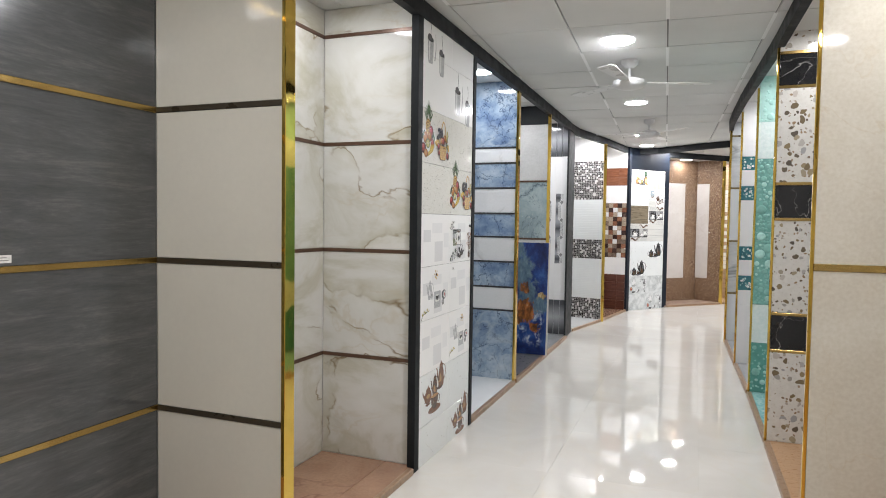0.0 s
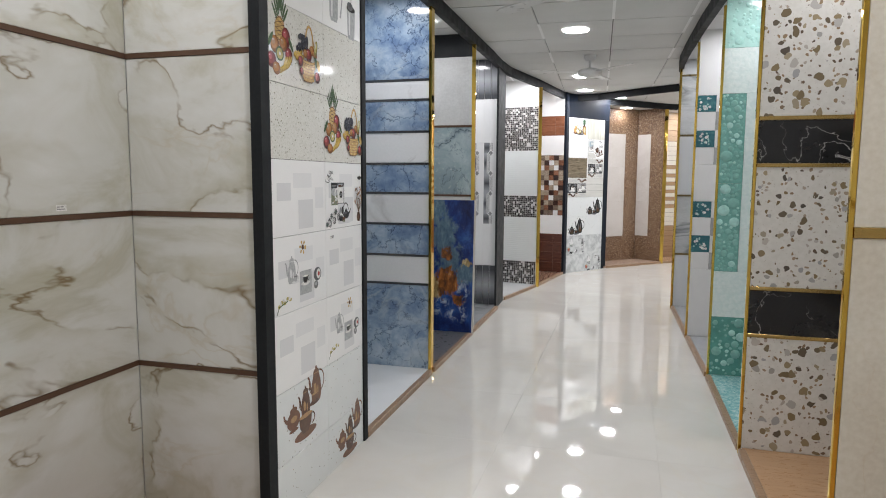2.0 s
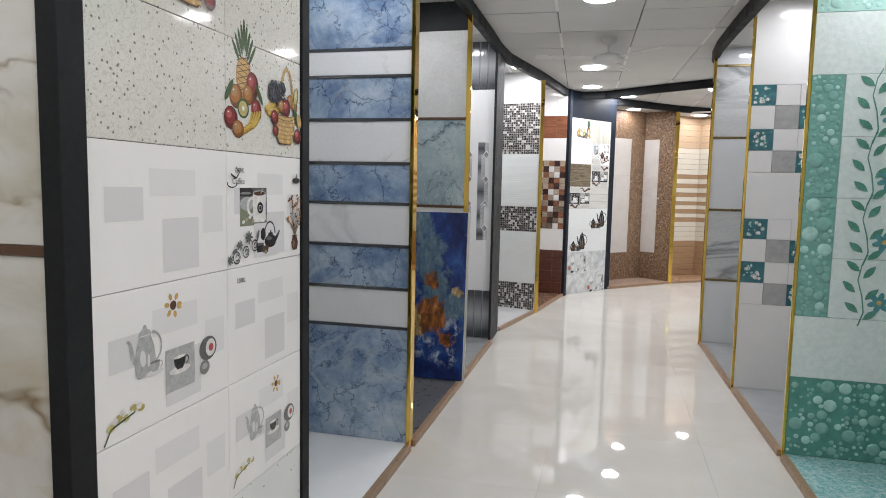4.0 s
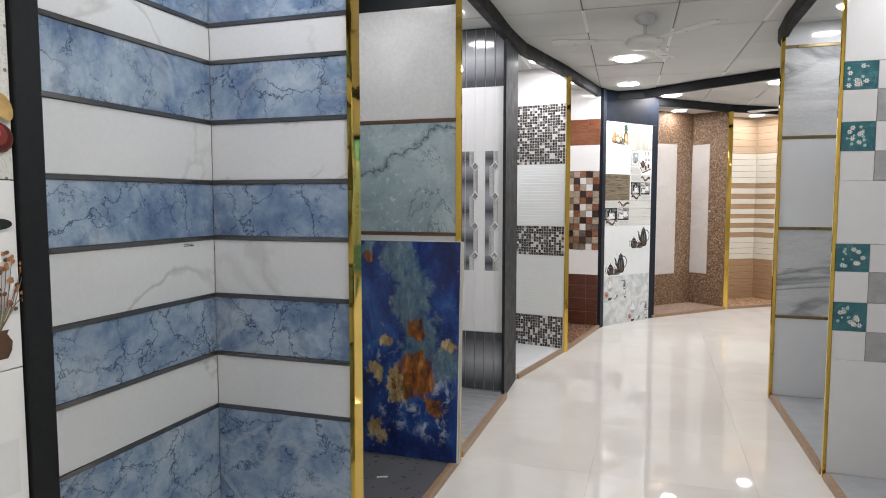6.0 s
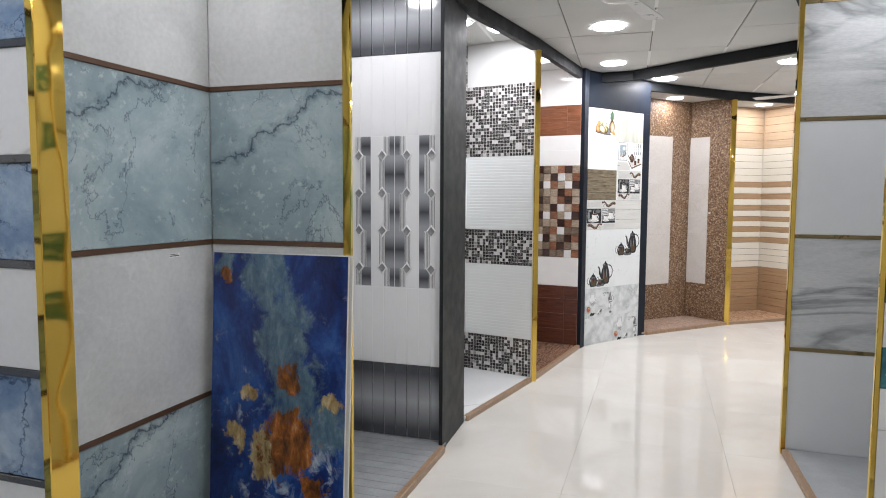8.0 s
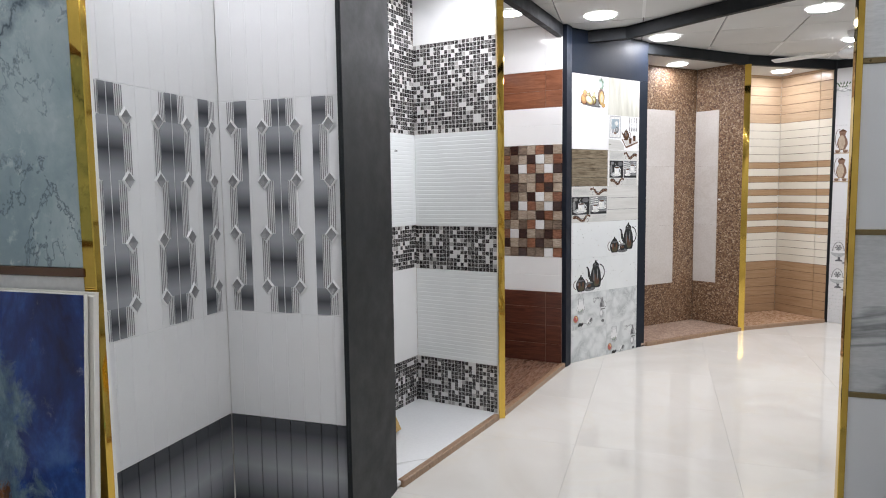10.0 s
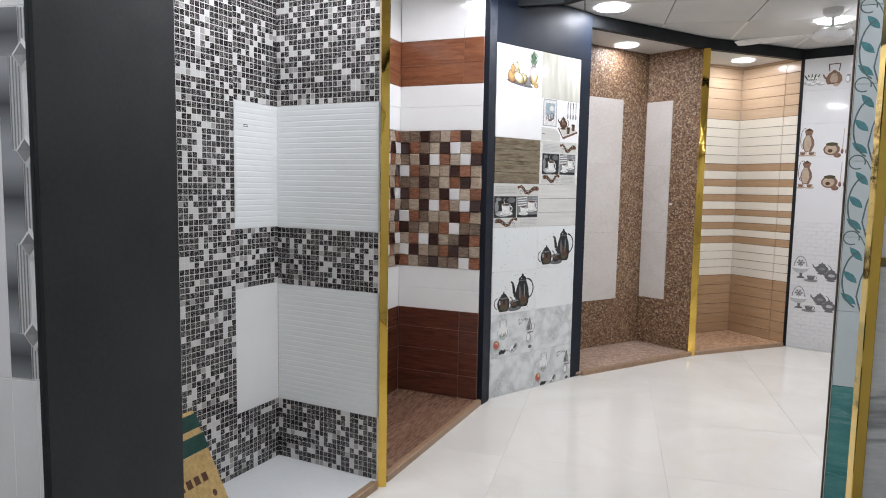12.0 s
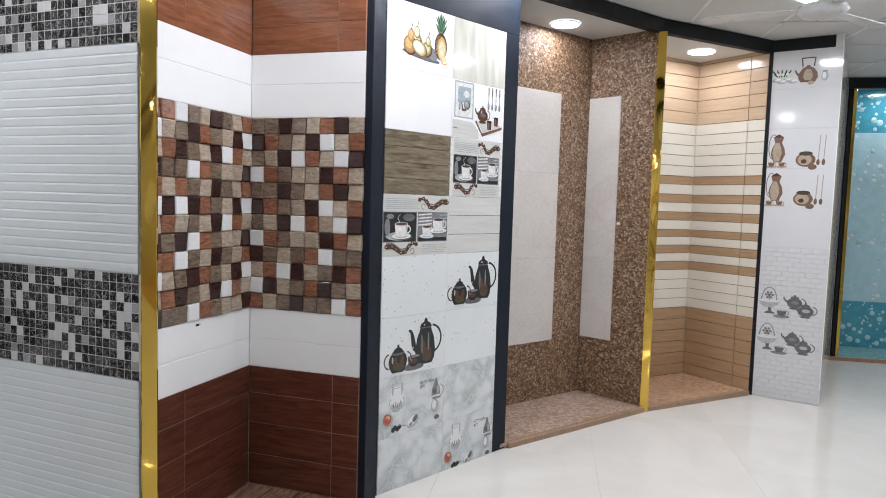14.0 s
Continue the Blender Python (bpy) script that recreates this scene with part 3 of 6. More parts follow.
class Wall:
    """A partition from p0 to p1, left to right as its viewer sees it; tiles are set on its face."""

    def __init__(self, p0, p1, label, h=CEIL, thick=0.04, z0=0.0, m=None):
        self.p0, self.p1 = Vector(p0), Vector(p1)
        d = self.p1 - self.p0
        self.len, u = d.length, d.normalized()
        n = Vector((u.y, -u.x))
        self.m = Matrix(((u.x, 0, n.x, p0[0]), (u.y, 0, n.y, p0[1]), (0, 1, 0, 0), (0, 0, 0, 1)))
        L, b, f = self.len, -0.012 - thick, -0.011
        vs = [(0, z0, b), (L, z0, b), (L, h, b), (0, h, b), (0, z0, f), (L, z0, f), (L, h, f), (0, h, f)]
        fs = [(3, 2, 1, 0), (4, 5, 6, 7), (0, 1, 5, 4), (1, 2, 6, 5), (2, 3, 7, 6), (3, 0, 4, 7)]
        self.ob = new(numbered("wall"), mesh_of(vs, fs, [m or MAT["plaster"]]))
        self.ob.matrix_world = self.m
        tagged(self.ob, label, "wall", kind="structure")

    def at(self, u, z, off=0.0):
        return Matrix.Translation((u, z, off))

    def tile(self, u0, u1, z0, z1, key, name="tile", proud=0.0, gap=0.0008, label=""):
        return part(name, slab_mesh(u1 - u0 - 2 * gap, z1 - z0 - 2 * gap, 0.0105 + proud, MAT[key]), self.ob, self.at((u0 + u1) / 2, (z0 + z1) / 2, proud), label)

    def strip(self, z, key, t=0.02, u0=0.0, u1=None, proud=0.004):
        return self.tile(u0, self.len if u1 is None else u1, z - t / 2, z + t / 2, key, "trim", proud, 0.0)

    def rows(self, cuts, keys, strip=None, t=0.02, cols=None):
        """Tiles row by row between the heights in cuts, with a strip on each inner joint."""
        cols = cols or [0, self.len]
        for (a, b), key in zip(zip(cuts, cuts[1:]), keys):
            a2 = a + (t / 2 if strip and a != cuts[0] else 0)
            b2 = b - (t / 2 if strip and b != cuts[-1] else 0)
            for c0, c1 in zip(cols, cols[1:]):
                self.tile(c0, c1, a2, b2, key)
        if strip:
            for z in cuts[1:-1]:
                self.strip(z, strip, t)

    def pic(self, name, u, z, layers, label="", scale=1.0, off=0.0005):
        """A flat print of (material key, polygon) layers, laid one on another."""
        vs, fs, ix, keys = [], [], [], []
        for k, (key, pts) in enumerate(layers):
            if key not in keys:
                keys.append(key)
            fs.append(tuple(range(len(vs), len(vs) + len(pts))))
            vs += [(x * scale, y * scale, off + 0.00001 * k) for x, y in pts]
            ix.append(keys.index(key))
        return part(name, mesh_of(vs, fs, [MAT[q] for q in keys], ix), self.ob, self.at(u, z), label)


def oval(cx, cy, rx, ry, rot=0.0, n=18):
    c, s = math.cos(rot), math.sin(rot)
    return [(cx + rx * math.cos(a) * c - ry * math.sin(a) * s, cy + rx * math.cos(a) * s + ry * math.sin(a) * c) for a in (2 * math.pi * k / n for k in range(n))]


def rect(x0, y0, x1, y1):
    return [(x0, y0), (x1, y0), (x1, y1), (x0, y1)]


def ribbon(pts, w0, w1=None):
    """A tapering band along a line, as quads."""
    w1 = w0 if w1 is None else w1
    out, n = [], len(pts) - 1
    for k in range(n):
        (ax, ay), (bx, by) = pts[k], pts[k + 1]
        d = math.hypot(bx - ax, by - ay) or 1
        nx, ny = -(by - ay) / d, (bx - ax) / d
        a, b = (w0 + (w1 - w0) * k / n) / 2, (w0 + (w1 - w0) * (k + 1) / n) / 2
        out.append([(ax - nx * a, ay - ny * a), (bx - nx * b, by - ny * b), (bx + nx * b, by + ny * b), (ax + nx * a, ay + ny * a)])
    return out


def arc(cx, cy, rx, ry, a0, a1, n=10):
    return [(cx + rx * math.cos(radians(a0 + (a1 - a0) * k / n)), cy + ry * math.sin(radians(a0 + (a1 - a0) * k / n))) for k in range(n + 1)]


def moved(layers, dx, dy, s=1.0):
    return [(k, [(x * s + dx, y * s + dy) for x, y in p]) for k, p in layers]


def turned(profile):
    """A closed outline from a half profile of (radius, height)."""
    return [(r, h) for r, h in profile] + [(-r, h) for r, h in reversed(profile)]


def coffee_pot(body, shine="tan"):
    L = [(body, q) for q in ribbon(arc(0.026, 0.080, 0.044, 0.046, 85, -75, 12), 0.007)]
    L += [(body, q) for q in ribbon([(-0.030, 0.045), (-0.050, 0.062), (-0.056, 0.090), (-0.062, 0.112), (-0.074, 0.118)], 0.024, 0.007)]
    L += [(body, turned([(0.030, 0), (0.040, 0.015), (0.044, 0.045), (0.038, 0.085), (0.026, 0.112), (0.024, 0.122)]))]
    L += [(body, turned([(0.027, 0.122), (0.022, 0.132), (0.008, 0.140), (0.006, 0.148), (0.001, 0.152)]))]
    return L + [(shine, oval(-0.010, 0.055, 0.012, 0.024, 0.1)), (shine, oval(0.014, 0.045, 0.005, 0.020)), (shine, rect(-0.022, 0.1185, 0.022, 0.1215))]


def tea_pot(body, shine="tan"):
    L = [(body, oval(0, 0.03, 0.040, 0.030)), (body, oval(0, 0.060, 0.022, 0.010)), (body, oval(0, 0.073, 0.005, 0.006))]
    L += [(body, q) for q in ribbon([(-0.030, 0.03), (-0.052, 0.045), (-0.058, 0.062)], 0.014, 0.006)]
    L += [(body, q) for q in ribbon(arc(0.034, 0.036, 0.022, 0.022, 90, -90), 0.005)]
    L += [(body, oval(0, -0.002, 0.028, 0.006))]
    return L + [(shine, oval(0.002, 0.032, 0.020, 0.010))]


def tea_cup(body, saucer, shine="tan"):
    L = [(saucer, oval(0, -0.012, 0.048, 0.011)), (body, turned([(0.012, -0.010), (0.024, 0.004), (0.028, 0.026)])), (shine, oval(0, 0.026, 0.028, 0.005))]
    return L + [(body, q) for q in ribbon(arc(0.026, 0.012, 0.014, 0.012, 80, -80), 0.004)]


def pot_set(dark="ink", shine="grey_ink"):
    return moved(coffee_pot(dark, shine), 0.045, 0.025) + moved(tea_pot(dark, shine), -0.062, 0.0) + moved(tea_cup(dark, "pale_ink", shine), 0.018, 0.008, 0.9)


def brown_set():
    return moved(coffee_pot("cup", "tan"), 0.075, 0.045, 0.78) + moved(coffee_pot("coffee", "tan"), 0.002, 0.018, 0.66) + moved(tea_pot("cup", "tan"), -0.075, 0.005, 1.0) + moved(tea_cup("coffee", "cup", "tan"), 0.0, -0.015, 1.5) + moved(tea_cup("cup", "coffee", "tan"), 0.06, 0.055, 0.7)


def ball(key, x, y, rx, ry=None, rot=0.0):
    """A round fruit: shaded rim, body, lit side and a light spot."""
    ry = ry or rx
    dark = {"red": "red_dark", "orange": "orange_dark", "yellow": "yellow_dark", "pear": "pear_dark"}.get(key, "coffee")
    lit = {"red": "rose", "orange": "tan", "yellow": "straw", "pear": "pear_pale"}.get(key, "tan")
    L = [("coffee", oval(x + rx * 0.05, y - ry * 0.06, rx, ry, rot)), (dark, oval(x, y, rx * 0.95, ry * 0.95, rot)), (key, oval(x - rx * 0.10, y + ry * 0.12, rx * 0.74, ry * 0.72, rot)), (lit, oval(x - rx * 0.22, y + ry * 0.26, rx * 0.40, ry * 0.36, rot))]
    return L + [("photo_white", oval(x - rx * 0.35, y + ry * 0.42, rx * 0.10, ry * 0.08, rot, 8))]


def fruit_basket(seed):
    r = random.Random(seed)
    L = [("tan", q) for q in ribbon(arc(0.015, 0.02, 0.034, 0.10, 5, 175, 14), 0.010)]
    L += [("straw", q) for q in ribbon(arc(0.015, 0.02, 0.034, 0.10, 5, 175, 14), 0.005)]
    L += ball("yellow", -0.072, 0.012, 0.034, 0.013, 0.35) + ball("yellow", -0.06, 0.0, 0.034, 0.012, 0.2)
    for k in range(46):
        x, y = -0.040 + r.uniform(-0.040, 0.040), 0.052 + r.uniform(-0.026, 0.024)
        L += [("ink", oval(x, y, 0.0088, 0.0095, 0, 10)), ("plum", oval(x - 0.001, y + 0.001, 0.0068, 0.0074, 0, 10)), ("pewter", oval(x - 0.0025, y + 0.003, 0.0026, 0.0028, 0, 6))]
    L += ball("orange", 0.030, 0.038, 0.018) + ball("orange", 0.055, 0.028, 0.016) + ball("pear", 0.062, 0.052, 0.012, 0.030, -0.25) + ball("red", 0.005, 0.018, 0.024) + ball("orange", -0.020, 0.020, 0.016)
    L += [("coffee", turned([(0.030, -0.080), (0.040, -0.070), (0.052, -0.03), (0.057, -0.003)])), ("tan", turned([(0.028, -0.077), (0.038, -0.067), (0.049, -0.03), (0.054, -0.005)]))]
    for k in range(6):
        for j in range(7):
            x = (-0.045 + 0.015 * j + 0.0075 * (k % 2)) * (1 - 0.055 * k)
            L.append(("straw" if (j + k) % 3 else "pulp", oval(x, -0.012 - 0.011 * k - 0.004 * (1 - (x / 0.05) ** 2), 0.0075, 0.0044, 0.12, 10)))
    L += [("straw", q) for q in ribbon(arc(0, 0.004, 0.056, 0.016, 190, 350, 12), 0.007)] + [("coffee", q) for q in ribbon(arc(0, 0.000, 0.056, 0.016, 190, 350, 12), 0.0018)]
    L += ball("red", -0.056, -0.012, 0.019) + ball("red", -0.050, -0.046, 0.014) + ball("red", 0.070, -0.052, 0.021) + [("leaf", oval(0.062, 0.0, 0.010, 0.022, 0.5)), ("straw", oval(0.080, -0.01, 0.012, 0.02, 0.4))]
    return L


def fruit_pile(seed):
    L = [("leaf", oval(-0.033 + 0.009 * k, 0.128 + 0.013 * (4 - abs(k - 4)), 0.0058, 0.036, 0.6 - 0.15 * k, 8)) for k in range(9)]
    L += [("tan", oval(0, 0.07, 0.036, 0.050)), ("straw", oval(-0.004, 0.075, 0.028, 0.042))]
    for a in range(6):
        L += [("coffee", q) for q in ribbon([(-0.032, 0.032 + 0.015 * a), (0.032, 0.050 + 0.015 * a)], 0.002)]
        L += [("coffee", q) for q in ribbon([(0.032, 0.030 + 0.015 * a), (-0.032, 0.048 + 0.015 * a)], 0.002)]
    L += ball("red", 0.040, 0.055, 0.030, 0.036) + ball("orange", -0.038, 0.020, 0.030) + ball("orange", 0.020, 0.030, 0.026)
    L += [("leaf", oval(-0.004, -0.008, 0.027, 0.025)), ("pear", oval(-0.004, -0.008, 0.021, 0.019)), ("photo_white", oval(-0.004, -0.008, 0.006, 0.006))]
    L += ball("red", 0.058, -0.005, 0.026, 0.030)
    for k in range(4):
        L += [("yellow_dark", q) for q in ribbon(arc(-0.012 + 0.013 * k, 0.02, 0.055, 0.088 - 0.006 * k, -98, -22, 8), 0.018, 0.010)]
        L += [("yellow", q) for q in ribbon(arc(-0.014 + 0.013 * k, 0.021, 0.055, 0.088 - 0.006 * k, -98, -22, 8), 0.012, 0.006)]
    L += ball("red", -0.062, -0.035, 0.030, 0.028) + ball("orange", -0.030, -0.060, 0.026, 0.022) + [("leaf", oval(-0.068, 0.03, 0.009, 0.032, -0.6)), ("leaf", oval(0.074, 0.035, 0.008, 0.028, 0.6))]
    return L


def shaded(keys, x, y, rx, ry, rot=0.0, dx=-0.10, dy=0.12):
    """One round form in several tones, each smaller and nearer the light."""
    L, n = [], len(keys)
    for k, key in enumerate(keys):
        f = 1 - 0.62 * k / n
        L.append((key, oval(x + dx * rx * k / n * 2, y + dy * ry * k / n * 2, rx * f, ry * f, rot, 20)))
    return L


def fruit_plate():
    L = [("pewter", oval(-0.02, -0.054, 0.105, 0.012, -0.10)), ("grey_ink", oval(0.045, -0.035, 0.030, 0.024, -0.4))]
    for x, y, s, keys in ((-0.050, 0.010, 0.95, ("clay", "pear_dark", "pear_pale", "pear_pale")), (0.012, -0.012, 0.82, ("coffee", "pear_dark", "pear", "pear_pale")), (-0.082, -0.010, 1.05, ("coffee", "blush", "tan", "straw"))):
        L += shaded(keys, x, y - 0.010, 0.034 * s, 0.038 * s) + shaded(keys[1:], x + 0.004, y + 0.028 * s, 0.017 * s, 0.026 * s)
        L += [("coffee", q) for q in ribbon([(x + 0.005, y + 0.050 * s), (x + 0.012, y + 0.080 * s)], 0.004, 0.003)]
    L += shaded(("clay", "pear", "pear_pale", "photo_white"), -0.030, -0.024, 0.046, 0.030, -0.5)
    for k in range(-3, 4):
        for j in range(2):
            L.append(("leaf" if (k + j) % 2 else "green_ink", oval(0.088 + 0.006 * k, 0.072 + 0.026 * j + 0.006 * (3 - abs(k)), 0.0045, 0.026, -0.17 * k, 8)))
    L += shaded(("coffee", "clay", "tan"), 0.088, 0.004, 0.036, 0.056, 0.0, 0, 0)
    L += [("clay_pale", q) for j in range(6) for q in ribbon([(0.056, -0.034 + 0.016 * j), (0.074, -0.018 + 0.016 * j)], 0.002)]
    return L + shaded(("straw", "pulp", "pear_pale"), 0.094, -0.004, 0.024, 0.048, 0.0, 0, 0) + shaded(("blush", "pulp", "straw"), 0.112, -0.052, 0.020, 0.016)


def lettering(w, text, u, z, size, key, off):
    """Words or marks lettered on a tile."""
    cu = bpy.data.curves.new("letters", "FONT")
    cu.body, cu.size = text, size
    ob = new("letters", cu)
    me = bpy.data.meshes.new_from_object(ob)
    bpy.data.objects.remove(ob)
    me.materials.clear()
    me.materials.append(MAT[key])
    return part("lettering", me, w.ob, w.at(u, z, off))


def hanging_pots():
    L = []
    for x, y, s in ((-0.12, 0.0, 1.0), (0.07, -0.05, 0.95)):
        L += [("silver_ink", [(x + a * s, y + b * s) for a, b in turned([(0.030, -0.13), (0.042, -0.11), (0.050, 0.02)])])]
        L += [("pale_ink", [(x - 0.018 * s + a * s, y + b * s) for a, b in turned([(0.006, -0.11), (0.010, 0.0)])])]
        L += [("ink", oval(x, y + 0.02 * s, 0.050 * s, 0.016 * s)), ("pewter", oval(x - 0.01, y + 0.03 * s, 0.035 * s, 0.020 * s))]
        L += [("ink", q) for q in ribbon([(x, y + 0.03), (x + 0.008, y + 0.10), (x - 0.004, y + 0.14)], 0.005)]
    L += [("silver_ink", q) for q in ribbon([(-0.05, -0.10), (-0.03, -0.02), (-0.04, 0.07)], 0.016, 0.006)]
    return L


def flower_sprig(leaf="leaf_blue", stem="stem", bloom="petal_blue", s=1.0, curl=True):
    L = [(stem, q) for q in ribbon([(0.0, -0.15), (0.018, -0.09), (0.008, -0.02), (-0.012, 0.05), (0.0, 0.12), (0.02, 0.16)], 0.006, 0.004)]
    for x, y, a in ((0.045, -0.10, -0.9), (-0.030, -0.07, 0.9), (0.045, -0.01, -0.8), (-0.045, 0.02, 0.8), (0.03, 0.085, -0.7), (-0.035, 0.11, 0.9)):
        L.append((leaf, [(x + 0.036 * t * math.sin(-a) + w * math.cos(a), y + 0.036 * t * math.cos(a) + w * math.sin(a)) for t, w in ((-1, 0), (-0.5, 0.011), (0, 0.015), (0.5, 0.010), (1, 0), (0.5, -0.010), (0, -0.015), (-0.5, -0.011))]))
    if curl:
        L += [(stem, q) for q in ribbon(arc(0.05, 0.15, 0.028, 0.028, 200, -120, 14), 0.005)]
    for k in range(6):
        a = radians(60 * k + 15)
        L.append((bloom, oval(0.075 + 0.024 * math.cos(a), -0.045 + 0.024 * math.sin(a), 0.023, 0.012, a, 10)))
    L.append(("straw", oval(0.075, -0.045, 0.010, 0.010)))
    return [(k, [(x * s, y * s) for x, y in p]) for k, p in L]


def lathe(profile, m, n=24):
    vs = [(r * math.cos(2 * math.pi * k / n), r * math.sin(2 * math.pi * k / n), z) for r, z in profile for k in range(n)]
    fs = [(j * n + k, j * n + (k + 1) % n, (j + 1) * n + (k + 1) % n, (j + 1) * n + k) for j in range(len(profile) - 1) for k in range(n)]
    return mesh_of(vs, fs, [m], smooth=True)


# ---- setting: floor, ceiling, shell ----
def floor_sheet(name, pts, z, m, label, kind="structure"):
    n = len(pts)
    vs = [(x, y, z - 0.02) for x, y in pts] + [(x, y, z) for x, y in pts]
    fs = [tuple(range(n, 2 * n))] + [(k, (k + 1) % n, n + (k + 1) % n, n + k) for k in range(n)]
    return tagged(new(name, mesh_of(vs, fs, [m])), label, "floor", kind=kind)


FLOOR = floor_sheet("floor", [(-2.6, -2.6), (5.2, -2.6), (5.2, 17.0), (-2.6, 17.0)], -0.0035, MAT["grout"], "glossy cream vitrified tile showroom floor")

ceil_v, ceil_f, ceil_i = [], [], []


def ceil_quad(pts, z, k):
    ceil_f.append(tuple(range(len(ceil_v), len(ceil_v) + 4)))
    ceil_v.extend((x, y, z) for x, y in pts)
    ceil_i.append(k)


GA = radians(2.35)
gc = lambda a, b: (-0.71 + a * math.cos(GA) - (b - 4.07) * math.sin(GA), 4.07 + a * math.sin(GA) + (b - 4.07) * math.cos(GA))
ceil_quad([(-2.7, -2.7), (-2.7, 17.1), (5.3, 17.1), (5.3, -2.7)], CEIL + 0.012, 0)
rc = random.Random(4)
for i in range(-4, 11):
    for j in range(-12, 23):
        a, b, e = 0.585 * i, 4.07 + 0.606 * j, 0.0042
        z = CEIL + rc.choice((0, 0, 0.001, 0.003))
        q = [gc(a + e, b + e), gc(a + e, b + 0.606 - e), gc(a + 0.585 - e, b + 0.606 - e), gc(a + 0.585 - e, b + e)]
        ceil_quad(q, z, 1)
        for p, r2 in zip(q, q[1:] + q[:1]):
            ceil_f.append(tuple(range(len(ceil_v), len(ceil_v) + 4)))
            ceil_v.extend([(*p, z), (*r2, z), (*r2, CEIL + 0.012), (*p, CEIL + 0.012)])
            ceil_i.append(1)
        if (i, j) in ((1, 1), (1, 3), (0, 2), (2, 0), (2, 2), (0, 6), (1, 8), (2, 4)) or rc.random() < 0.3:
            ceil_quad([gc(a - 0.011, b + 0.02), gc(a - 0.011, b + 0.58), gc(a + 0.011, b + 0.58), gc(a + 0.011, b + 0.02)], CEIL - 0.001, 2)
tagged(new("ceiling", mesh_of(ceil_v, ceil_f, [MAT["gap"], MAT["ceiling"], MAT["tee"]], ceil_i)), "suspended ceiling of white boards with thin joints", "ceiling", kind="structure")

for p0, p1 in (((5.0, -2.4), (-2.4, -2.4)), ((-2.4, -2.4), (-2.4, 16.8)), ((-2.4, 16.8), (5.0, 16.8)), ((5.0, 16.8), (5.0, -2.4))):
    Wall(p0, p1, "plain white painted outer wall")


def beam(points, label, h=0.09, w=0.05, z=CEIL - 0.004, key="black"):
    """A boxed fascia along a line, one mesh with mitred joints."""
    vs, fs, n = [], [], len(points)
    for k, p in enumerate(points):
        a, b = Vector(points[max(k - 1, 0)]), Vector(points[min(k + 1, n - 1)])
        d = (b - a).normalized()
        s = Vector((d.y, -d.x)) * w / 2
        p = Vector(p)
        vs += [(*(p - s), z - h), (*(p + s), z - h), (*(p + s), z), (*(p - s), z)]
    for k in range(n - 1):
        o = 4 * k
        fs += [(o + j, o + (j + 1) % 4, o + 4 + (j + 1) % 4, o + 4 + j) for j in range(4)]
    fs += [(3, 2, 1, 0), (4 * n - 4, 4 * n - 3, 4 * n - 2, 4 * n - 1)]
    return tagged(new(numbered("beam"), mesh_of(vs, fs, [MAT[key]])), label, "beam", kind="structure")


LEFT = [(-1.385, -2.4), (-1.385, 2.0), (-1.385, 5.43), (-1.395, 7.5), (-1.405, 8.0), (-1.385, 8.45), (-1.19, 9.45), (-0.99, 10.76), (-0.88, 10.95), (-0.45, 11.56), (0.49, 12.51), (1.37, 13.14), (1.78, 12.97)]
RIGHT = [(0.575, -2.4), (0.56, 3.2), (0.53, 4.55), (0.49, 5.55), (0.445, 6.6), (0.42, 7.6), (0.415, 8.2), (0.435, 8.6), (0.58, 9.1), (0.75, 9.64), (0.80, 10.05)]
beam(LEFT, "black painted fascia beam over the tile bays")
beam(RIGHT, "black painted fascia beam over the opposite tile bays")
beam([(-0.90, 11.0), (-0.52, 10.97), (0.09, 10.52), (0.70, 10.11), (1.6, 9.75)], "black ceiling cross beam")


def post(x, y, key="gold", w=0.045, d=0.018, rz=0.0, z0=0.0, z1=CEIL - 0.094, label="tall gold mirror corner post"):
    ob = new("corner_post", box_mesh(w, d, z1 - z0, MAT[key], 0.002))
    ob.matrix_world = pose(x, y, z0, 0, 0, rz)
    return tagged(ob, label, "post", "corner posts", kind="structure")


def kerb(p0, p1, w=0.036, h=0.034):
    a, b = Vector(p0), Vector(p1)
    d = b - a
    ob = new("kerb", box_mesh(d.length, w, h, MAT["kerb"], 0.004))
    ob.matrix_world = Matrix.Translation((*((a + b) / 2), 0)) @ Matrix.Rotation(math.atan2(d.y, d.x), 4, "Z")
    return tagged(ob, "low brown laminate kerb along the bay", "kerb", "bay kerbs", kind="structure")


def downlight(x, y, key="lamp", r=0.105, z=CEIL - 0.0015):
    e = new("downlight")
    e.location = (x, y, z)
    part("rim", lathe([(r * 0.97, -0.004), (r * 0.985, -0.009), (r * 1.05, -0.007), (r * 1.08, 0.0)], MAT["rim"]), e)
    part("diffuser", lathe([(r * 0.975, -0.006), (r * 0.6, -0.0085), (0.001, -0.009)], MAT[key]), e, label="glowing round white diffuser")
    return tagged(e, "round recessed white LED downlight, lit", "downlight", "ceiling downlights")


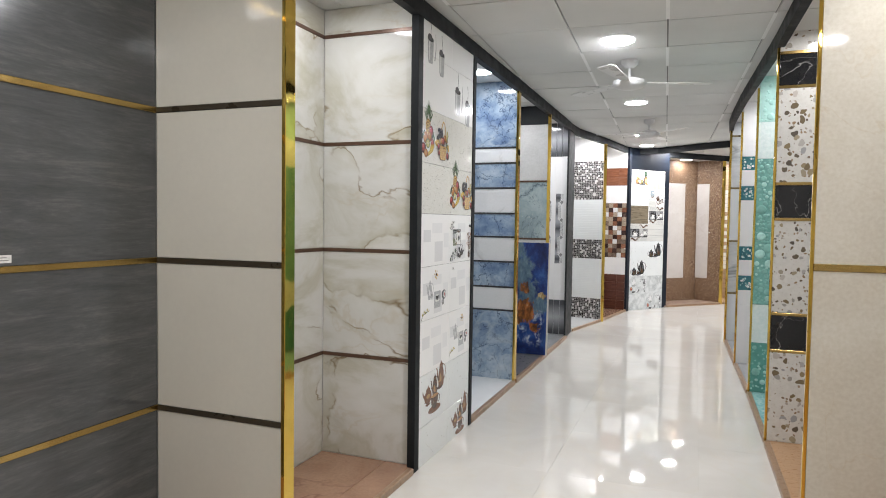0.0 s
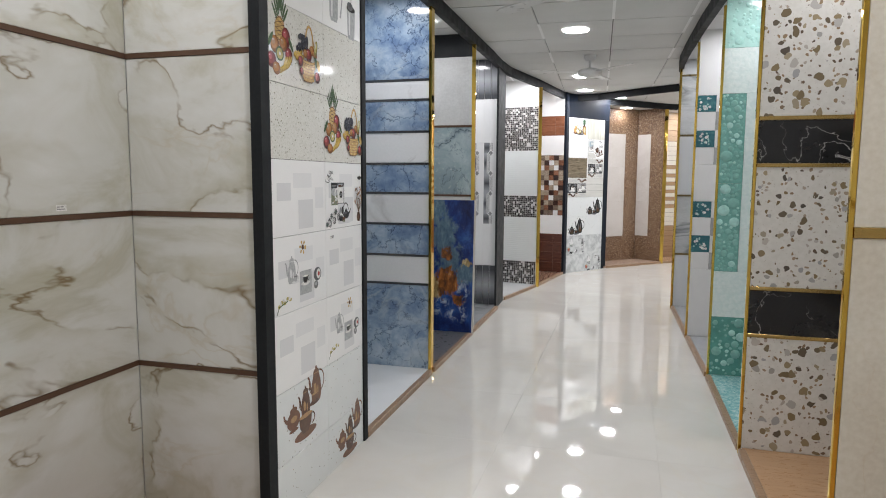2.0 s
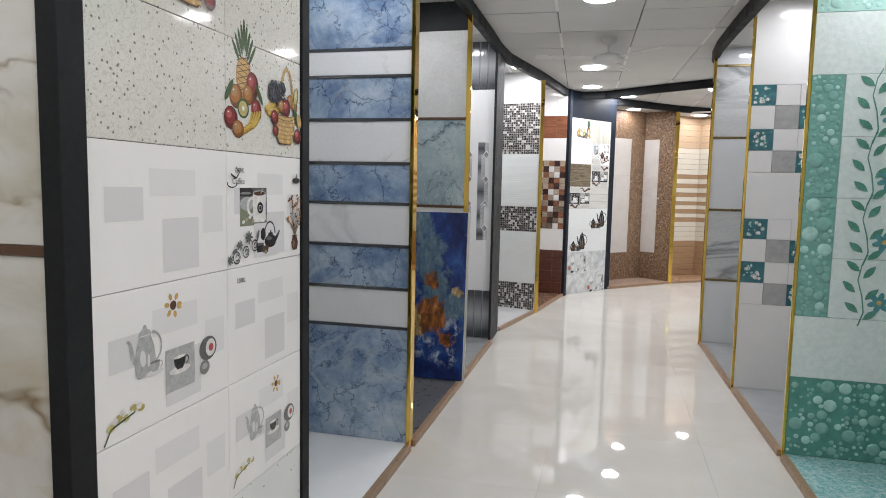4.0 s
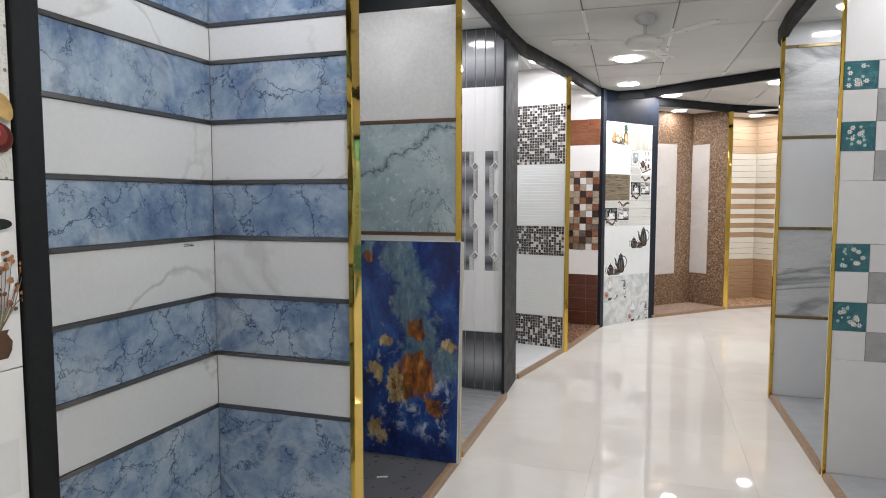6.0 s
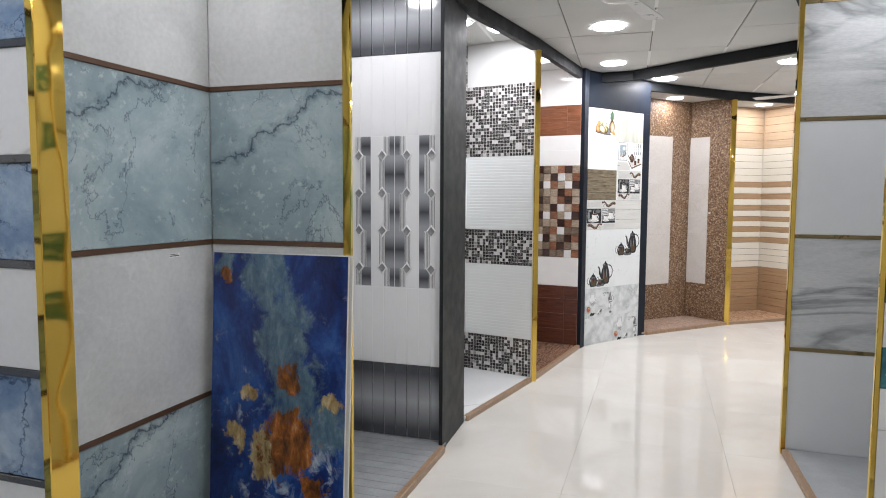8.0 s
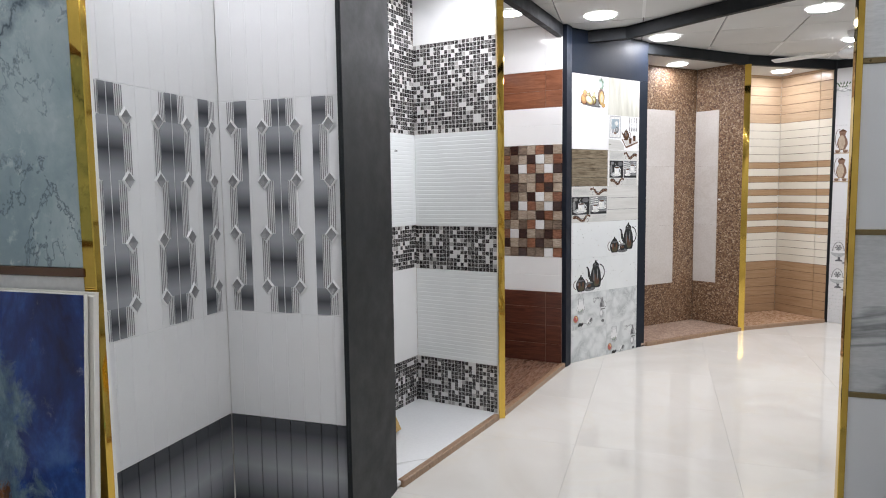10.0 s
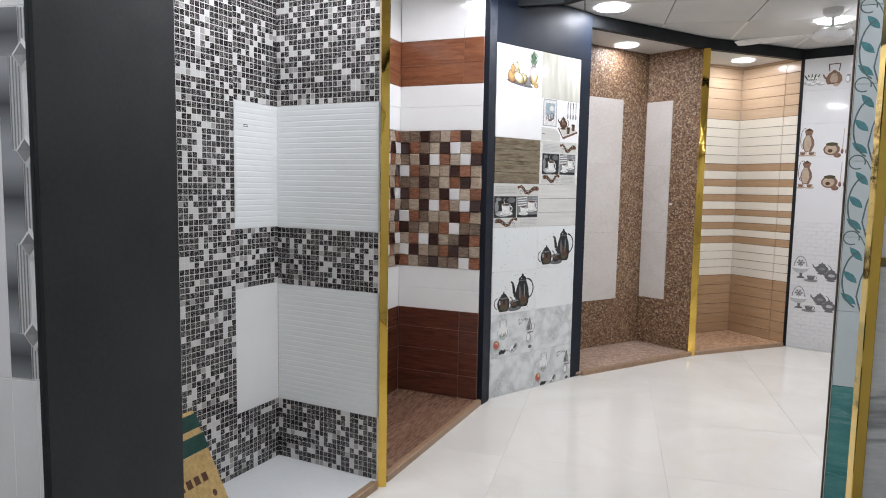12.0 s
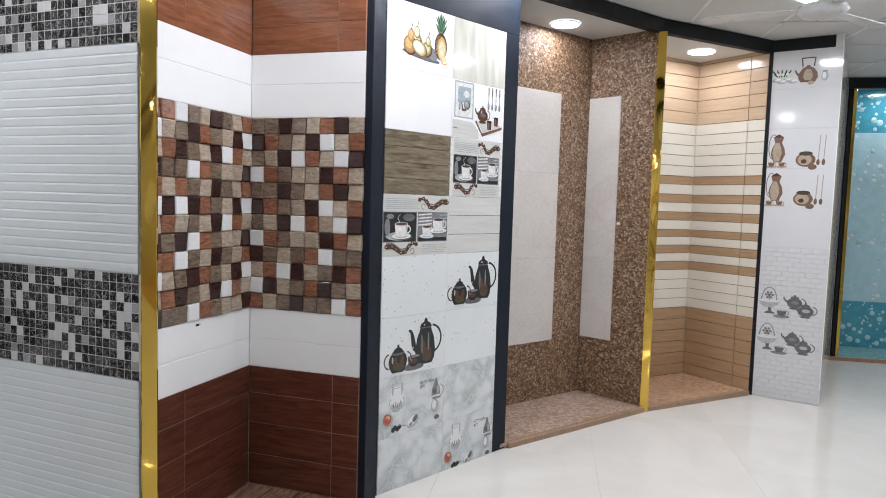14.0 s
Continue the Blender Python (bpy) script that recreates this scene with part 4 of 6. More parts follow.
# The first two and last four are unseen, added to carry the lighting on.
for x, y in ((-0.30, -1.6), (-0.36, 0.4), (-0.41, 2.35), (-0.456, 4.445), (-0.533, 6.78), (-0.64, 9.29), (-0.686, 10.55), (-0.245, 11.46), (0.80, 10.92), (1.9, 11.6), (1.3, 12.1), (2.9, 12.9), (2.9, 10.9)):
    downlight(x, y)
downlight(-1.68, 0.9, "lamp", 0.085)
for x, y in ((-1.68, 2.75), (-1.60, 5.03), (-1.68, 6.2), (0.85, 1.5), (0.85, 2.8), (0.82, 4.2), (0.80, 5.5), (0.78, 6.72), (0.76, 8.1), (1.1, 9.2), (3.1, 14.85)):
    downlight(x, y, "baylamp", 0.09)


downlight(-1.28, 10.25, "baylamp_soft", 0.09)

# One of the two mosaic bay lamps is an unseen extra to brighten it.
for x, y in ((-1.62, 8.86), (-1.36, 9.12), (-1.70, 7.50)):
    downlight(x, y, "baylamp", 0.10)
for x, y in ((-0.131, 12.336), (0.886, 13.15)):
    downlight(x, y, "baylamp", 0.09, SOFFIT - 0.0015)


def ceiling_fan(x, y, turn):
    e = new("ceiling_fan")
    e.matrix_world = pose(x, y, CEIL, 0, 0, turn)
    part("canopy", lathe([(0.065, 0.0), (0.062, -0.03), (0.035, -0.055), (0.014, -0.06)], MAT["fan"]), e)
    part("rod", lathe([(0.012, -0.055), (0.012, -0.13)], MAT["fan"], 12), e)
    part("motor", lathe([(0.012, -0.125), (0.06, -0.13), (0.115, -0.15), (0.125, -0.175), (0.10, -0.20), (0.05, -0.215), (0.001, -0.218)], MAT["fan"]), e, label="white enamel fan motor")
    vs = [(0.10, -0.025, 0), (0.16, -0.03, 0), (0.55, -0.06, -0.004), (0.60, -0.05, -0.004), (0.61, 0.045, 0.006), (0.55, 0.06, 0.008), (0.16, 0.04, 0.004), (0.10, 0.025, 0)]
    n = len(vs)
    fs = [tuple(range(n)), tuple(range(2 * n - 1, n - 1, -1))] + [(k, (k + 1) % n, n + (k + 1) % n, n + k) for k in range(n)]
    blade = mesh_of([(a, b, c) for a, b, c in vs] + [(a, b, c - 0.004) for a, b, c in vs], fs, [MAT["fan"]])
    for k in range(3):
        part("blade", blade, e, pose(0, 0, -0.165, 0, 0, 120 * k))
    return tagged(e, "white three-blade ceiling fan on short rod", "ceiling fan", "ceiling fans")


ceiling_fan(-0.43, 5.02, 20)
ceiling_fan(-0.48, 7.97, 75)
ceiling_fan(1.21, 11.78, 40)


# ---- bays along the left ----
S = [0.622, 1.238, 1.853, 2.475]     # joints of 60 cm tiles
B0 = 0.03                            # level of the bay floors
XB, XF = -1.985, -1.385              # back and front of the straight bays

# charcoal and cream bay
w = Wall((-2.01, -2.3), (-2.01, 2.02), "charcoal stone tiled wall with brass strips")
w.rows([B0, *S, CEIL], ["charcoal"] * 5, "brass", 0.022, [0, 0.72, 1.92, 3.12, w.len])
w.pic("price_tag", 3.68, S[1] + 0.035, [("photo_white", rect(-0.026, -0.013, 0.026, 0.013)), ("grey_ink", rect(-0.020, -0.006, 0.016, -0.003)), ("grey_ink", rect(-0.020, 0.003, 0.010, 0.006))], "small white paper tag")
w = Wall((-2.01, 2.02), (XF, 2.02), "glossy cream tiled wall with dark strips")
w.rows([B0, *S, CEIL], ["cream"] * 5, "black_strip", 0.022)
def laid_floor(name, x0, x1, y0, y1, cuts, key, label):
    """A bay floor of long tiles with a fine joint, on a sunk bed."""
    fl = floor_sheet(name, [(x0, y0), (x1, y0), (x1, y1), (x0, y1)], B0 - 0.004, MAT["tan_grout"], label)
    xs, n = [x0, *cuts, x1], max(1, round((y1 - y0) / 1.2))
    for a, b in zip(xs, xs[1:]):
        for k in range(n):
            h = (y1 - y0) / n
            part("floor_tile", slab_mesh(b - a - 0.003, h - 0.003, 0.004, MAT[key]), fl, Matrix.Translation(((a + b) / 2, y0 + h * (k + 0.5), B0)))
    return fl


laid_floor("floor_1", -2.01, XF, -2.3, 2.02, [-1.56], "brown_floor", "brown tiled bay floor")
kerb((XF, -2.3), (XF, 1.95))
post(-1.379, 2.036, w=0.018, d=0.064)

# onyx bay
w = Wall((XB, 2.07), (XB, 3.27), "white onyx tiled wall with bronze strips")
w.rows([B0, *S, CEIL], ["onyx"] * 5, "bronze", 0.02)
w.pic("price_tag", 0.86, S[1] + 0.035, [("photo_white", rect(-0.022, -0.011, 0.022, 0.011)), ("grey_ink", rect(-0.018, -0.006, 0.016, -0.003)), ("grey_ink", rect(-0.018, 0.002, 0.010, 0.005))], "small white paper tag")
w = Wall((XB, 3.27), (XF - 0.01, 3.27), "white onyx tiled wall beside a black post")
w.rows([B0, *S, CEIL], ["onyx"] * 5, "bronze", 0.02)
laid_floor("floor_2", XB, XF, 2.07, 3.27, [-1.56], "brown_floor", "brown tiled bay floor")
kerb((XF + 0.005, 2.05), (XF + 0.005, 3.22))
post(-1.388, 3.262, "black", 0.045, 0.065, z1=CEIL - 0.004, label="black painted frame post")

# kitchen panel with fruit prints
w = Wall((-1.37, 3.295), (-1.37, 4.165), "wall of printed kitchen tiles with fruit and pots", m=MAT["black"])
J = [0.0, 0.225, 0.525, 0.84, 1.15, 1.455, 1.745, 2.05, 2.36, CEIL - 0.09]
C = [0.0, 0.46, 0.87]
PRINT = [("speckle_clean", "speckle_clean"), ("speckle_clean", "speckle_clean"), ("white", "white"), ("white", "white"), ("white", "white"), ("speckled", "speckled"), ("speckled", "speckled"), ("white", "white"), ("white", "white")]
for k in range(9):
    for c in range(2):
        w.tile(C[c], C[c + 1], J[k], J[k + 1], PRINT[k][c])
blocks = [("pale_ink", rect(-0.19, -0.01, -0.08, 0.06)), ("paler_ink", rect(-0.06, 0.04, 0.10, 0.10)), ("pale_ink", rect(-0.02, -0.13, 0.11, -0.01)), ("paler_ink", rect(0.13, -0.05, 0.21, 0.04))]
for k, c in ((3, 0), (2, 0), (4, 0), (2, 1), (3, 1), (4, 1)):
    w.pic("tile_print", (C[c] + C[c + 1]) / 2, (J[k] + J[k + 1]) / 2, [(a, [(x * (0.9 if c else 1), y) for x, y in p]) for a, p in blocks], "pale grey block print")
w.pic("tile_print", 0.20, 1.885, moved(fruit_pile(1), -0.11, -0.02, 1.1) + moved(fruit_basket(2), 0.11, -0.015, 1.15), "printed fruit baskets")
w.pic("tile_print", 0.65, 1.60, moved(fruit_pile(3), -0.105, -0.02, 1.05) + moved(fruit_basket(4), 0.115, -0.02, 1.12), "printed fruit baskets")
w.pic("tile_print", 0.24, 0.355, moved(brown_set(), 0.0, -0.02, 1.38), "printed brown tea set")
w.pic("tile_print", 0.68, 0.075, moved(brown_set(), 0.02, -0.01, 1.22), "printed brown tea set")
mug = [("pewter", rect(-0.085, -0.035, 0.055, 0.085)), ("moss", rect(-0.085, -0.035, 0.055, 0.030)), ("silver_ink", oval(-0.050, 0.035, 0.034, 0.022)), ("ink", rect(-0.085, 0.058, -0.02, 0.085)), ("grey_ink", oval(-0.055, 0.068, 0.028, 0.004)), ("ink", rect(0.040, -0.005, 0.055, 0.055))]
mug += [("photo_white", q) for q in ribbon(arc(-0.022, 0.026, 0.024, 0.028, 70, 290), 0.010)] + [("pale_ink", q) for q in ribbon(arc(-0.022, 0.025, 0.020, 0.024, 70, 290), 0.002)]
mug += [("grey_ink", oval(0.014, -0.026, 0.044, 0.008)), ("photo_white", [(x + 0.015, y) for x, y in turned([(0.026, -0.026), (0.033, -0.020), (0.035, 0.06), (0.034, 0.068)])]), ("pale_ink", [(x + 0.039, y) for x, y in turned([(0.004, -0.018), (0.009, 0.064)])]), ("silver_ink", oval(0.015, 0.068, 0.034, 0.009)), ("coffee", oval(0.015, 0.067, 0.030, 0.0068)), ("ink", oval(0.019, 0.020, 0.0165, 0.019)), ("silver_ink", oval(0.019, 0.020, 0.0085, 0.010)), ("ink", oval(0.019, 0.020, 0.006, 0.007))]
mug += [("silver_ink", q) for q in ribbon([(0.022, 0.066), (0.034, 0.082)], 0.003)]
mug += [(("photo_white", "clay_pale")[k % 2], oval(-0.068 + 0.016 * k, -0.022 + 0.007 * (k % 3), 0.008, 0.006, 0.4, 6)) for k in range(5)]
kettle = [("pale_ink", rect(-0.06, -0.105, 0.075, -0.01)), ("ink", oval(0.030, -0.064, 0.034, 0.019)), ("pewter", oval(0.022, -0.056, 0.016, 0.006)), ("ink", oval(0.030, -0.044, 0.014, 0.006)), ("ink", oval(0.030, -0.037, 0.004, 0.005))]
kettle += [("ink", q) for q in ribbon(arc(0.026, -0.046, 0.030, 0.038, 5, 178, 14), 0.005)] + [("coffee", q) for q in ribbon(arc(0.026, -0.046, 0.029, 0.037, 40, 130, 8), 0.0015)] + [("ink", q) for q in ribbon([(0.055, -0.062), (0.072, -0.050), (0.082, -0.036)], 0.015, 0.005)]
kettle += [("ink", oval(-0.012, -0.042, 0.014, 0.018)), ("coffee", turned([(0.014, -0.095), (0.021, -0.075)])), ("ink", [(x - 0.030, y) for x, y in turned([(0.014, -0.092), (0.021, -0.068)])]), ("pewter", oval(-0.030, -0.069, 0.020, 0.004)), ("moss", oval(0.002, -0.094, 0.008, 0.006))]
vase = [("coffee", turned([(0.013, -0.100), (0.020, -0.088), (0.022, -0.074), (0.013, -0.060), (0.017, -0.054)])), ("clay", oval(-0.006, -0.080, 0.006, 0.012))]
rv = random.Random(8)
for k in range(26):
    a, top = rv.uniform(-1, 1), rv.uniform(-0.02, 0.065)
    vase += [(rv.choice(("cup", "moss", "clay")), q) for q in ribbon([(0, -0.056), (0.030 * a, -0.02), (0.055 * a, top)], 0.0018, 0.0012)]
    vase += [(rv.choice(("orange", "cup", "blush", "coffee")), oval(0.055 * a + rv.uniform(-0.006, 0.006), top + rv.uniform(-0.006, 0.008), 0.0046, 0.0036, rv.random(), 7)) for _ in range(3)]
script = []
for x, y, q in ((-0.165, -0.108, 0.016), (-0.120, -0.096, 0.015), (-0.075, -0.082, 0.015)):
    script += [("ink", p) for p in ribbon(arc(x, y, q, q, 200, -150, 14), 0.0035)] + [("ink", p) for p in ribbon(arc(x + 0.003, y, q * 0.5, q * 0.5, 180, -140, 10), 0.003)]
for x, y, q in ((-0.195, -0.112, 0.013), (-0.150, -0.076, 0.014), (-0.105, -0.058, 0.018)):
    script += [("pewter", oval(x + q * 0.6 * math.cos(0.785 * k), y + q * 0.6 * math.sin(0.785 * k), q * 0.5, q * 0.2, 0.785 * k, 8)) for k in range(8)] + [("green_ink", oval(x, y, q * 0.28, q * 0.28, 0, 8))]
script += [("pewter", oval(-0.058, -0.055, 0.006, 0.018, -0.3, 8)), ("pewter", oval(-0.175, -0.09, 0.012, 0.006, 0.4, 8))]
swash = [("ink", q) for q in ribbon([(-0.19, 0.112), (-0.165, 0.102), (-0.150, 0.118), (-0.165, 0.132)], 0.006, 0.002)] + [("ink", q) for q in ribbon(arc(-0.185, 0.088, 0.022, 0.010, 160, 380, 10), 0.004, 0.002)]
script += swash
bird = [("ink", oval(0.17, 0.10, 0.024, 0.009)), ("ink", [(0.165, 0.10), (0.175, 0.10), (0.172, 0.125)])]
w.pic("tile_print", 0.665, 1.285, [(k, [(x - 0.060, y * 0.86 + 0.004) for x, y in p]) for k, p in mug] + moved(kettle, -0.014, -0.012) + moved(vase, 0.165, -0.015) + script + bird, "printed mug, kettle and flower vase", off=0.0009)
sun = [("straw", oval(0.05 + 0.022 * math.cos(k), 0.10 + 0.022 * math.sin(k), 0.009, 0.006, k, 7)) for k in range(7)] + [("coffee", oval(0.05, 0.10, 0.011, 0.011))]
cups = moved(coffee_pot("silver_ink", "pale_ink"), -0.085, -0.04, 0.75) + moved(tea_cup("silver_ink", "pale_ink", "grey_ink"), -0.055, -0.03, 0.6) + [("silver_ink", rect(-0.02, -0.10, 0.085, 0.0))] + moved(tea_cup("ink", "photo_white", "photo_white"), 0.03, -0.045, 0.8) + [("pewter", oval(0.14, -0.03, 0.036, 0.030)), ("photo_white", oval(0.15, -0.03, 0.020, 0.022)), ("rose", oval(0.152, -0.03, 0.010, 0.010)), ("grey_ink", oval(0.125, -0.075, 0.02, 0.018)), ("silver_ink", oval(0.125, -0.072, 0.011, 0.008))] + [("pear", oval(-0.19 + 0.022 * k, -0.118 + 0.010 * (k % 2) + 0.004 * k, 0.011, 0.008)) for k in range(5)] + [("photo_white", oval(-0.18 + 0.024 * k, -0.106 + 0.010 * (k % 2), 0.009, 0.007)) for k in range(4)] + [("leaf", q) for q in ribbon([(-0.21, -0.15), (-0.19, -0.12), (-0.12, -0.105)], 0.004)]
lettering(w, "Coffee", 0.485, 1.372, 0.022, "pewter", 0.0012)
lettering(w, "1208K", 0.495, 1.402, 0.018, "ink", 0.0012)
lettering(w, "1208L", 0.50, 1.108, 0.018, "ink", 0.0012)
w.pic("tile_print", 0.23, 0.995, moved(sun, -0.04, 0.0) + cups, "printed tea cups and sunflower", off=0.0009)
w.pic("tile_print", 0.665, 0.685, moved(sun + cups, 0, 0, 0.9), "printed tea cups and sunflower", off=0.0009)
w.pic("tile_print", 0.22, 2.43, moved(hanging_pots(), 0, 0, 0.92), "printed grey hanging pots")
w.pic("tile_print", 0.69, 2.195, moved(hanging_pots(), 0, 0.02, 1.0), "printed grey hanging pots")
post(-1.385, 4.192, "black", 0.045, 0.05, z1=CEIL - 0.004, label="black painted frame post")

# blue and white bay
Z = [B0, 0.639, 0.843, 1.065, 1.282, 1.487, 1.707, 1.924, 2.058, CEIL]
K = ["blue", "statuary"] * 4 + ["blue"]
w = Wall((-1.96, 4.22), (-1.96, 5.43), "blue marble and white striped tile wall")
w.rows(Z, K, "steel_strip", 0.015)
w.pic("price_tag", 1.07, 1.262, [("photo_white", rect(-0.03, -0.008, 0.03, 0.008)), ("ink", rect(-0.027, -0.004, 0.024, -0.001)), ("ink", rect(-0.027, 0.002, 0.018, 0.004))], "small paper tag")
w = Wall((-1.96, 5.43), (XF - 0.01, 5.43), "blue marble and white striped tile wall")
w.rows(Z, K, "steel_strip", 0.015)
floor_sheet("floor_3", [(-1.96, 4.22), (XF, 4.22), (XF, 5.43), (-1.96, 5.43)], B0, MAT["white"], "glossy white tiled bay floor")
kerb((XF + 0.005, 4.22), (XF + 0.005, 5.41))
post(-1.384, 5.440, w=0.02, d=0.066)

# grey stone bay
Z = [B0, S[0], S[1], S[2] - 0.01, 2.435]
K = ["bluegrey", "cement", "bluegrey", "cement"]
w = Wall((XB, 5.47), (XB, 6.69), "light grey and blue marble tiled wall")
w.rows(Z, K, "bronze", 0.018)
w.tile(0, w.len, 2.435, CEIL, "black")
w.pic("price_tag", 1.0, 1.20, [("photo_white", rect(-0.03, -0.008, 0.03, 0.008)), ("ink", rect(-0.027, -0.004, 0.024, -0.001)), ("ink", rect(-0.027, 0.002, 0.018, 0.004))], "small paper tag")
w = Wall((XB, 6.69), (XF - 0.01, 6.69), "light grey and blue marble tiled wall")
w.rows(Z, K, "bronze", 0.018)
w.tile(0, w.len, 2.435, CEIL, "black")
floor_sheet("floor_4", [(XB, 5.47), (XF, 5.47), (XF, 6.69), (XB, 6.69)], B0, MAT["dark_floor"], "dark grey tiled bay floor")
kerb((XF + 0.005, 5.47), (XF + 0.005, 6.67))
post(-1.383, 6.699, w=0.034)


def leaning_slabs():
    e = new("leaning_tile_slabs")
    top, foot = Vector((-1.65, 6.648, 1.2)), Vector((-1.65, 6.575, B0 + 0.001))
    up = (top - foot).normalized()
    n = Vector((1, 0, 0)).cross(up)
    e.matrix_world = Matrix(((1, up.x, n.x, foot.x), (0, up.y, n.y, foot.y), (0, up.z, n.z, foot.z), (0, 0, 0, 1)))
    for k, (dx, dz) in enumerate(((0, 0), (0.012, -0.004), (0.004, 0.002))):
        back = part("tile_slab", slab_mesh(0.592, 1.17, 0.009, MAT["slab_edge"]), e, Matrix.Translation((dx, 0.587 + dz, -0.0115 * k)))
        if k == 0:
            part("printed_face", slab_mesh(0.589, 1.167, 0.0015, MAT["slab"], 0.0004), back, Matrix.Translation((0, 0, 0.0015)), "deep blue and ochre abstract glaze")
    return tagged(e, "blue abstract glazed tile slabs leaning on the wall", "tile slab")


leaning_slabs()
scrap = new("paper_tag", slab_mesh(0.055, 0.014, 0.0012, MAT["tag"], 0.0003))
scrap.matrix_world = pose(-1.664, 6.307, B0 + 0.0013, 0, 0, 20)
tagged(scrap, "small white paper tag lying on the grey floor", "tag")

# silver striped bay
def silver_wall(w, n):
    p = w.len / n
    w.tile(0, w.len, 0.462, 2.218, "silver_white", "grout_bed", -0.0012, 0.0)
    for k in range(n):
        a, b = k * p, (k + 1) * p
        w.tile(a, b, B0, 0.46, "silver_wide", "plank", gap=0.0025)
        w.tile(a, b, 0.46, 0.905, "silver_white", "plank", gap=0.0008)
        w.tile(a, b, 0.905, 1.77, "silver_white", "plank", gap=0.0006)
        w.tile(a, b, 1.77, 2.22, "silver_white", "plank", gap=0.0008)
        w.tile(a, b, 2.22, CEIL, "silver_wide", "plank", gap=0.0025)


def silver_motif(w, c, sides=(-1, 1), phase=1):
    """A mirrored pair of shaded bands, fine lines and studded diamonds about c."""
    z0, z1, n = 0.91, 1.768, 4
    step = (z1 - z0) / n
    L = []
    for k in range(n + 1):
        a, b = max(z0, z0 + step * (k - 0.5)), min(z1, z0 + step * (k + 0.5))
        for s in sides:
            wide = k % 2 == phase
            edge = 0.062 if wide else 0.032
            x0, x1 = sorted((c + s * 0.002, c + s * edge))
            x0, x1 = max(x0, 0.001), min(x1, w.len - 0.001)
            if x1 - x0 > 0.006:
                part("printed_band", slab_mesh(x1 - x0, b - a, 0.001, MAT["silver"], 0.0002), w.ob, w.at((x0 + x1) / 2, (a + b) / 2, 0.0016), "silver grey shaded band")
            for j in range(4):
                x = c + s * (edge + 0.005 + 0.0088 * j)
                if 0.004 < x < w.len - 0.004:
                    L.append(("silver_line", rect(x - 0.0019, a + 0.002, x + 0.0019, b - 0.002)))
    if L:
        w.pic("printed_lines", 0, 0, L, "fine silver grey lines", off=0.0022)
    r, q = 0.032, 0.022
    vs = [(r, 0, 0.003), (0, r * 1.2, 0.003), (-r, 0, 0.003), (0, -r * 1.2, 0.003), (q, 0, 0.007), (0, q * 1.2, 0.007), (-q, 0, 0.007), (0, -q * 1.2, 0.007), (0, 0, 0.003)]
    fs = [(j, (j + 1) % 4, 4 + (j + 1) % 4, 4 + j) for j in range(4)] + [(4 + j, 4 + (j + 1) % 4, 8) for j in range(4)]
    if "diamond" not in CACHE:
        CACHE["diamond"] = mesh_of(vs, fs, [MAT["silver_white"], MAT["silver_line"]], [0, 0, 0, 0, 1, 1, 1, 1])
    for k in range(n):
        for s in sides:
            x = c + s * 0.076
            if 0.03 < x < w.len - 0.03:
                part("diamond", CACHE["diamond"], w.ob, w.at(x, z0 + step * (k + 0.5), 0.0))


w = Wall((XB, 6.73), (XB, 7.93), "pearl and silver striped tile wall", m=MAT["silver_white"])
silver_wall(w, 16)
silver_motif(w, w.len - 0.128, (1,), 0)
for k in range(4):
    silver_motif(w, w.len - 0.275 - 0.3 * k)
w = Wall((XB, 7.93), (-1.412, 7.93), "pearl and silver striped tile wall", m=MAT["silver_white"])
silver_wall(w, 8)
silver_motif(w, 0.137, (-1,), 0)
silver_motif(w, 0.283)
silver_motif(w, 0.43, (1,), 0)
floor_sheet("floor_5", [(XB, 6.73), (XF, 6.73), (XF, 7.93), (XB, 7.93)], B0 - 0.006, MAT["groove_dark"], "silver striped tiled bay floor")
silver = bpy.data.objects["floor_5"]
for k in range(16):
    m = slab_mesh(0.072, 0.60, 0.006, MAT["silver_floor"])
    part("plank", m, silver, Matrix(((0, 1, 0, -1.685), (1, 0, 0, 6.7675 + 0.075 * k), (0, 0, -1, B0), (0, 0, 0, 1))) @ pose(0, 0, 0, 180, 0, 0))
kerb((XF, 6.74), (XF, 7.862))

# wide black post
w = Wall((-1.390, 7.872), (-1.408, 8.365), "broad black painted partition end", m=MAT["board_black"], thick=0.008)
w.tile(0, w.len, 0.0, CEIL - 0.09, "board_black", "board")

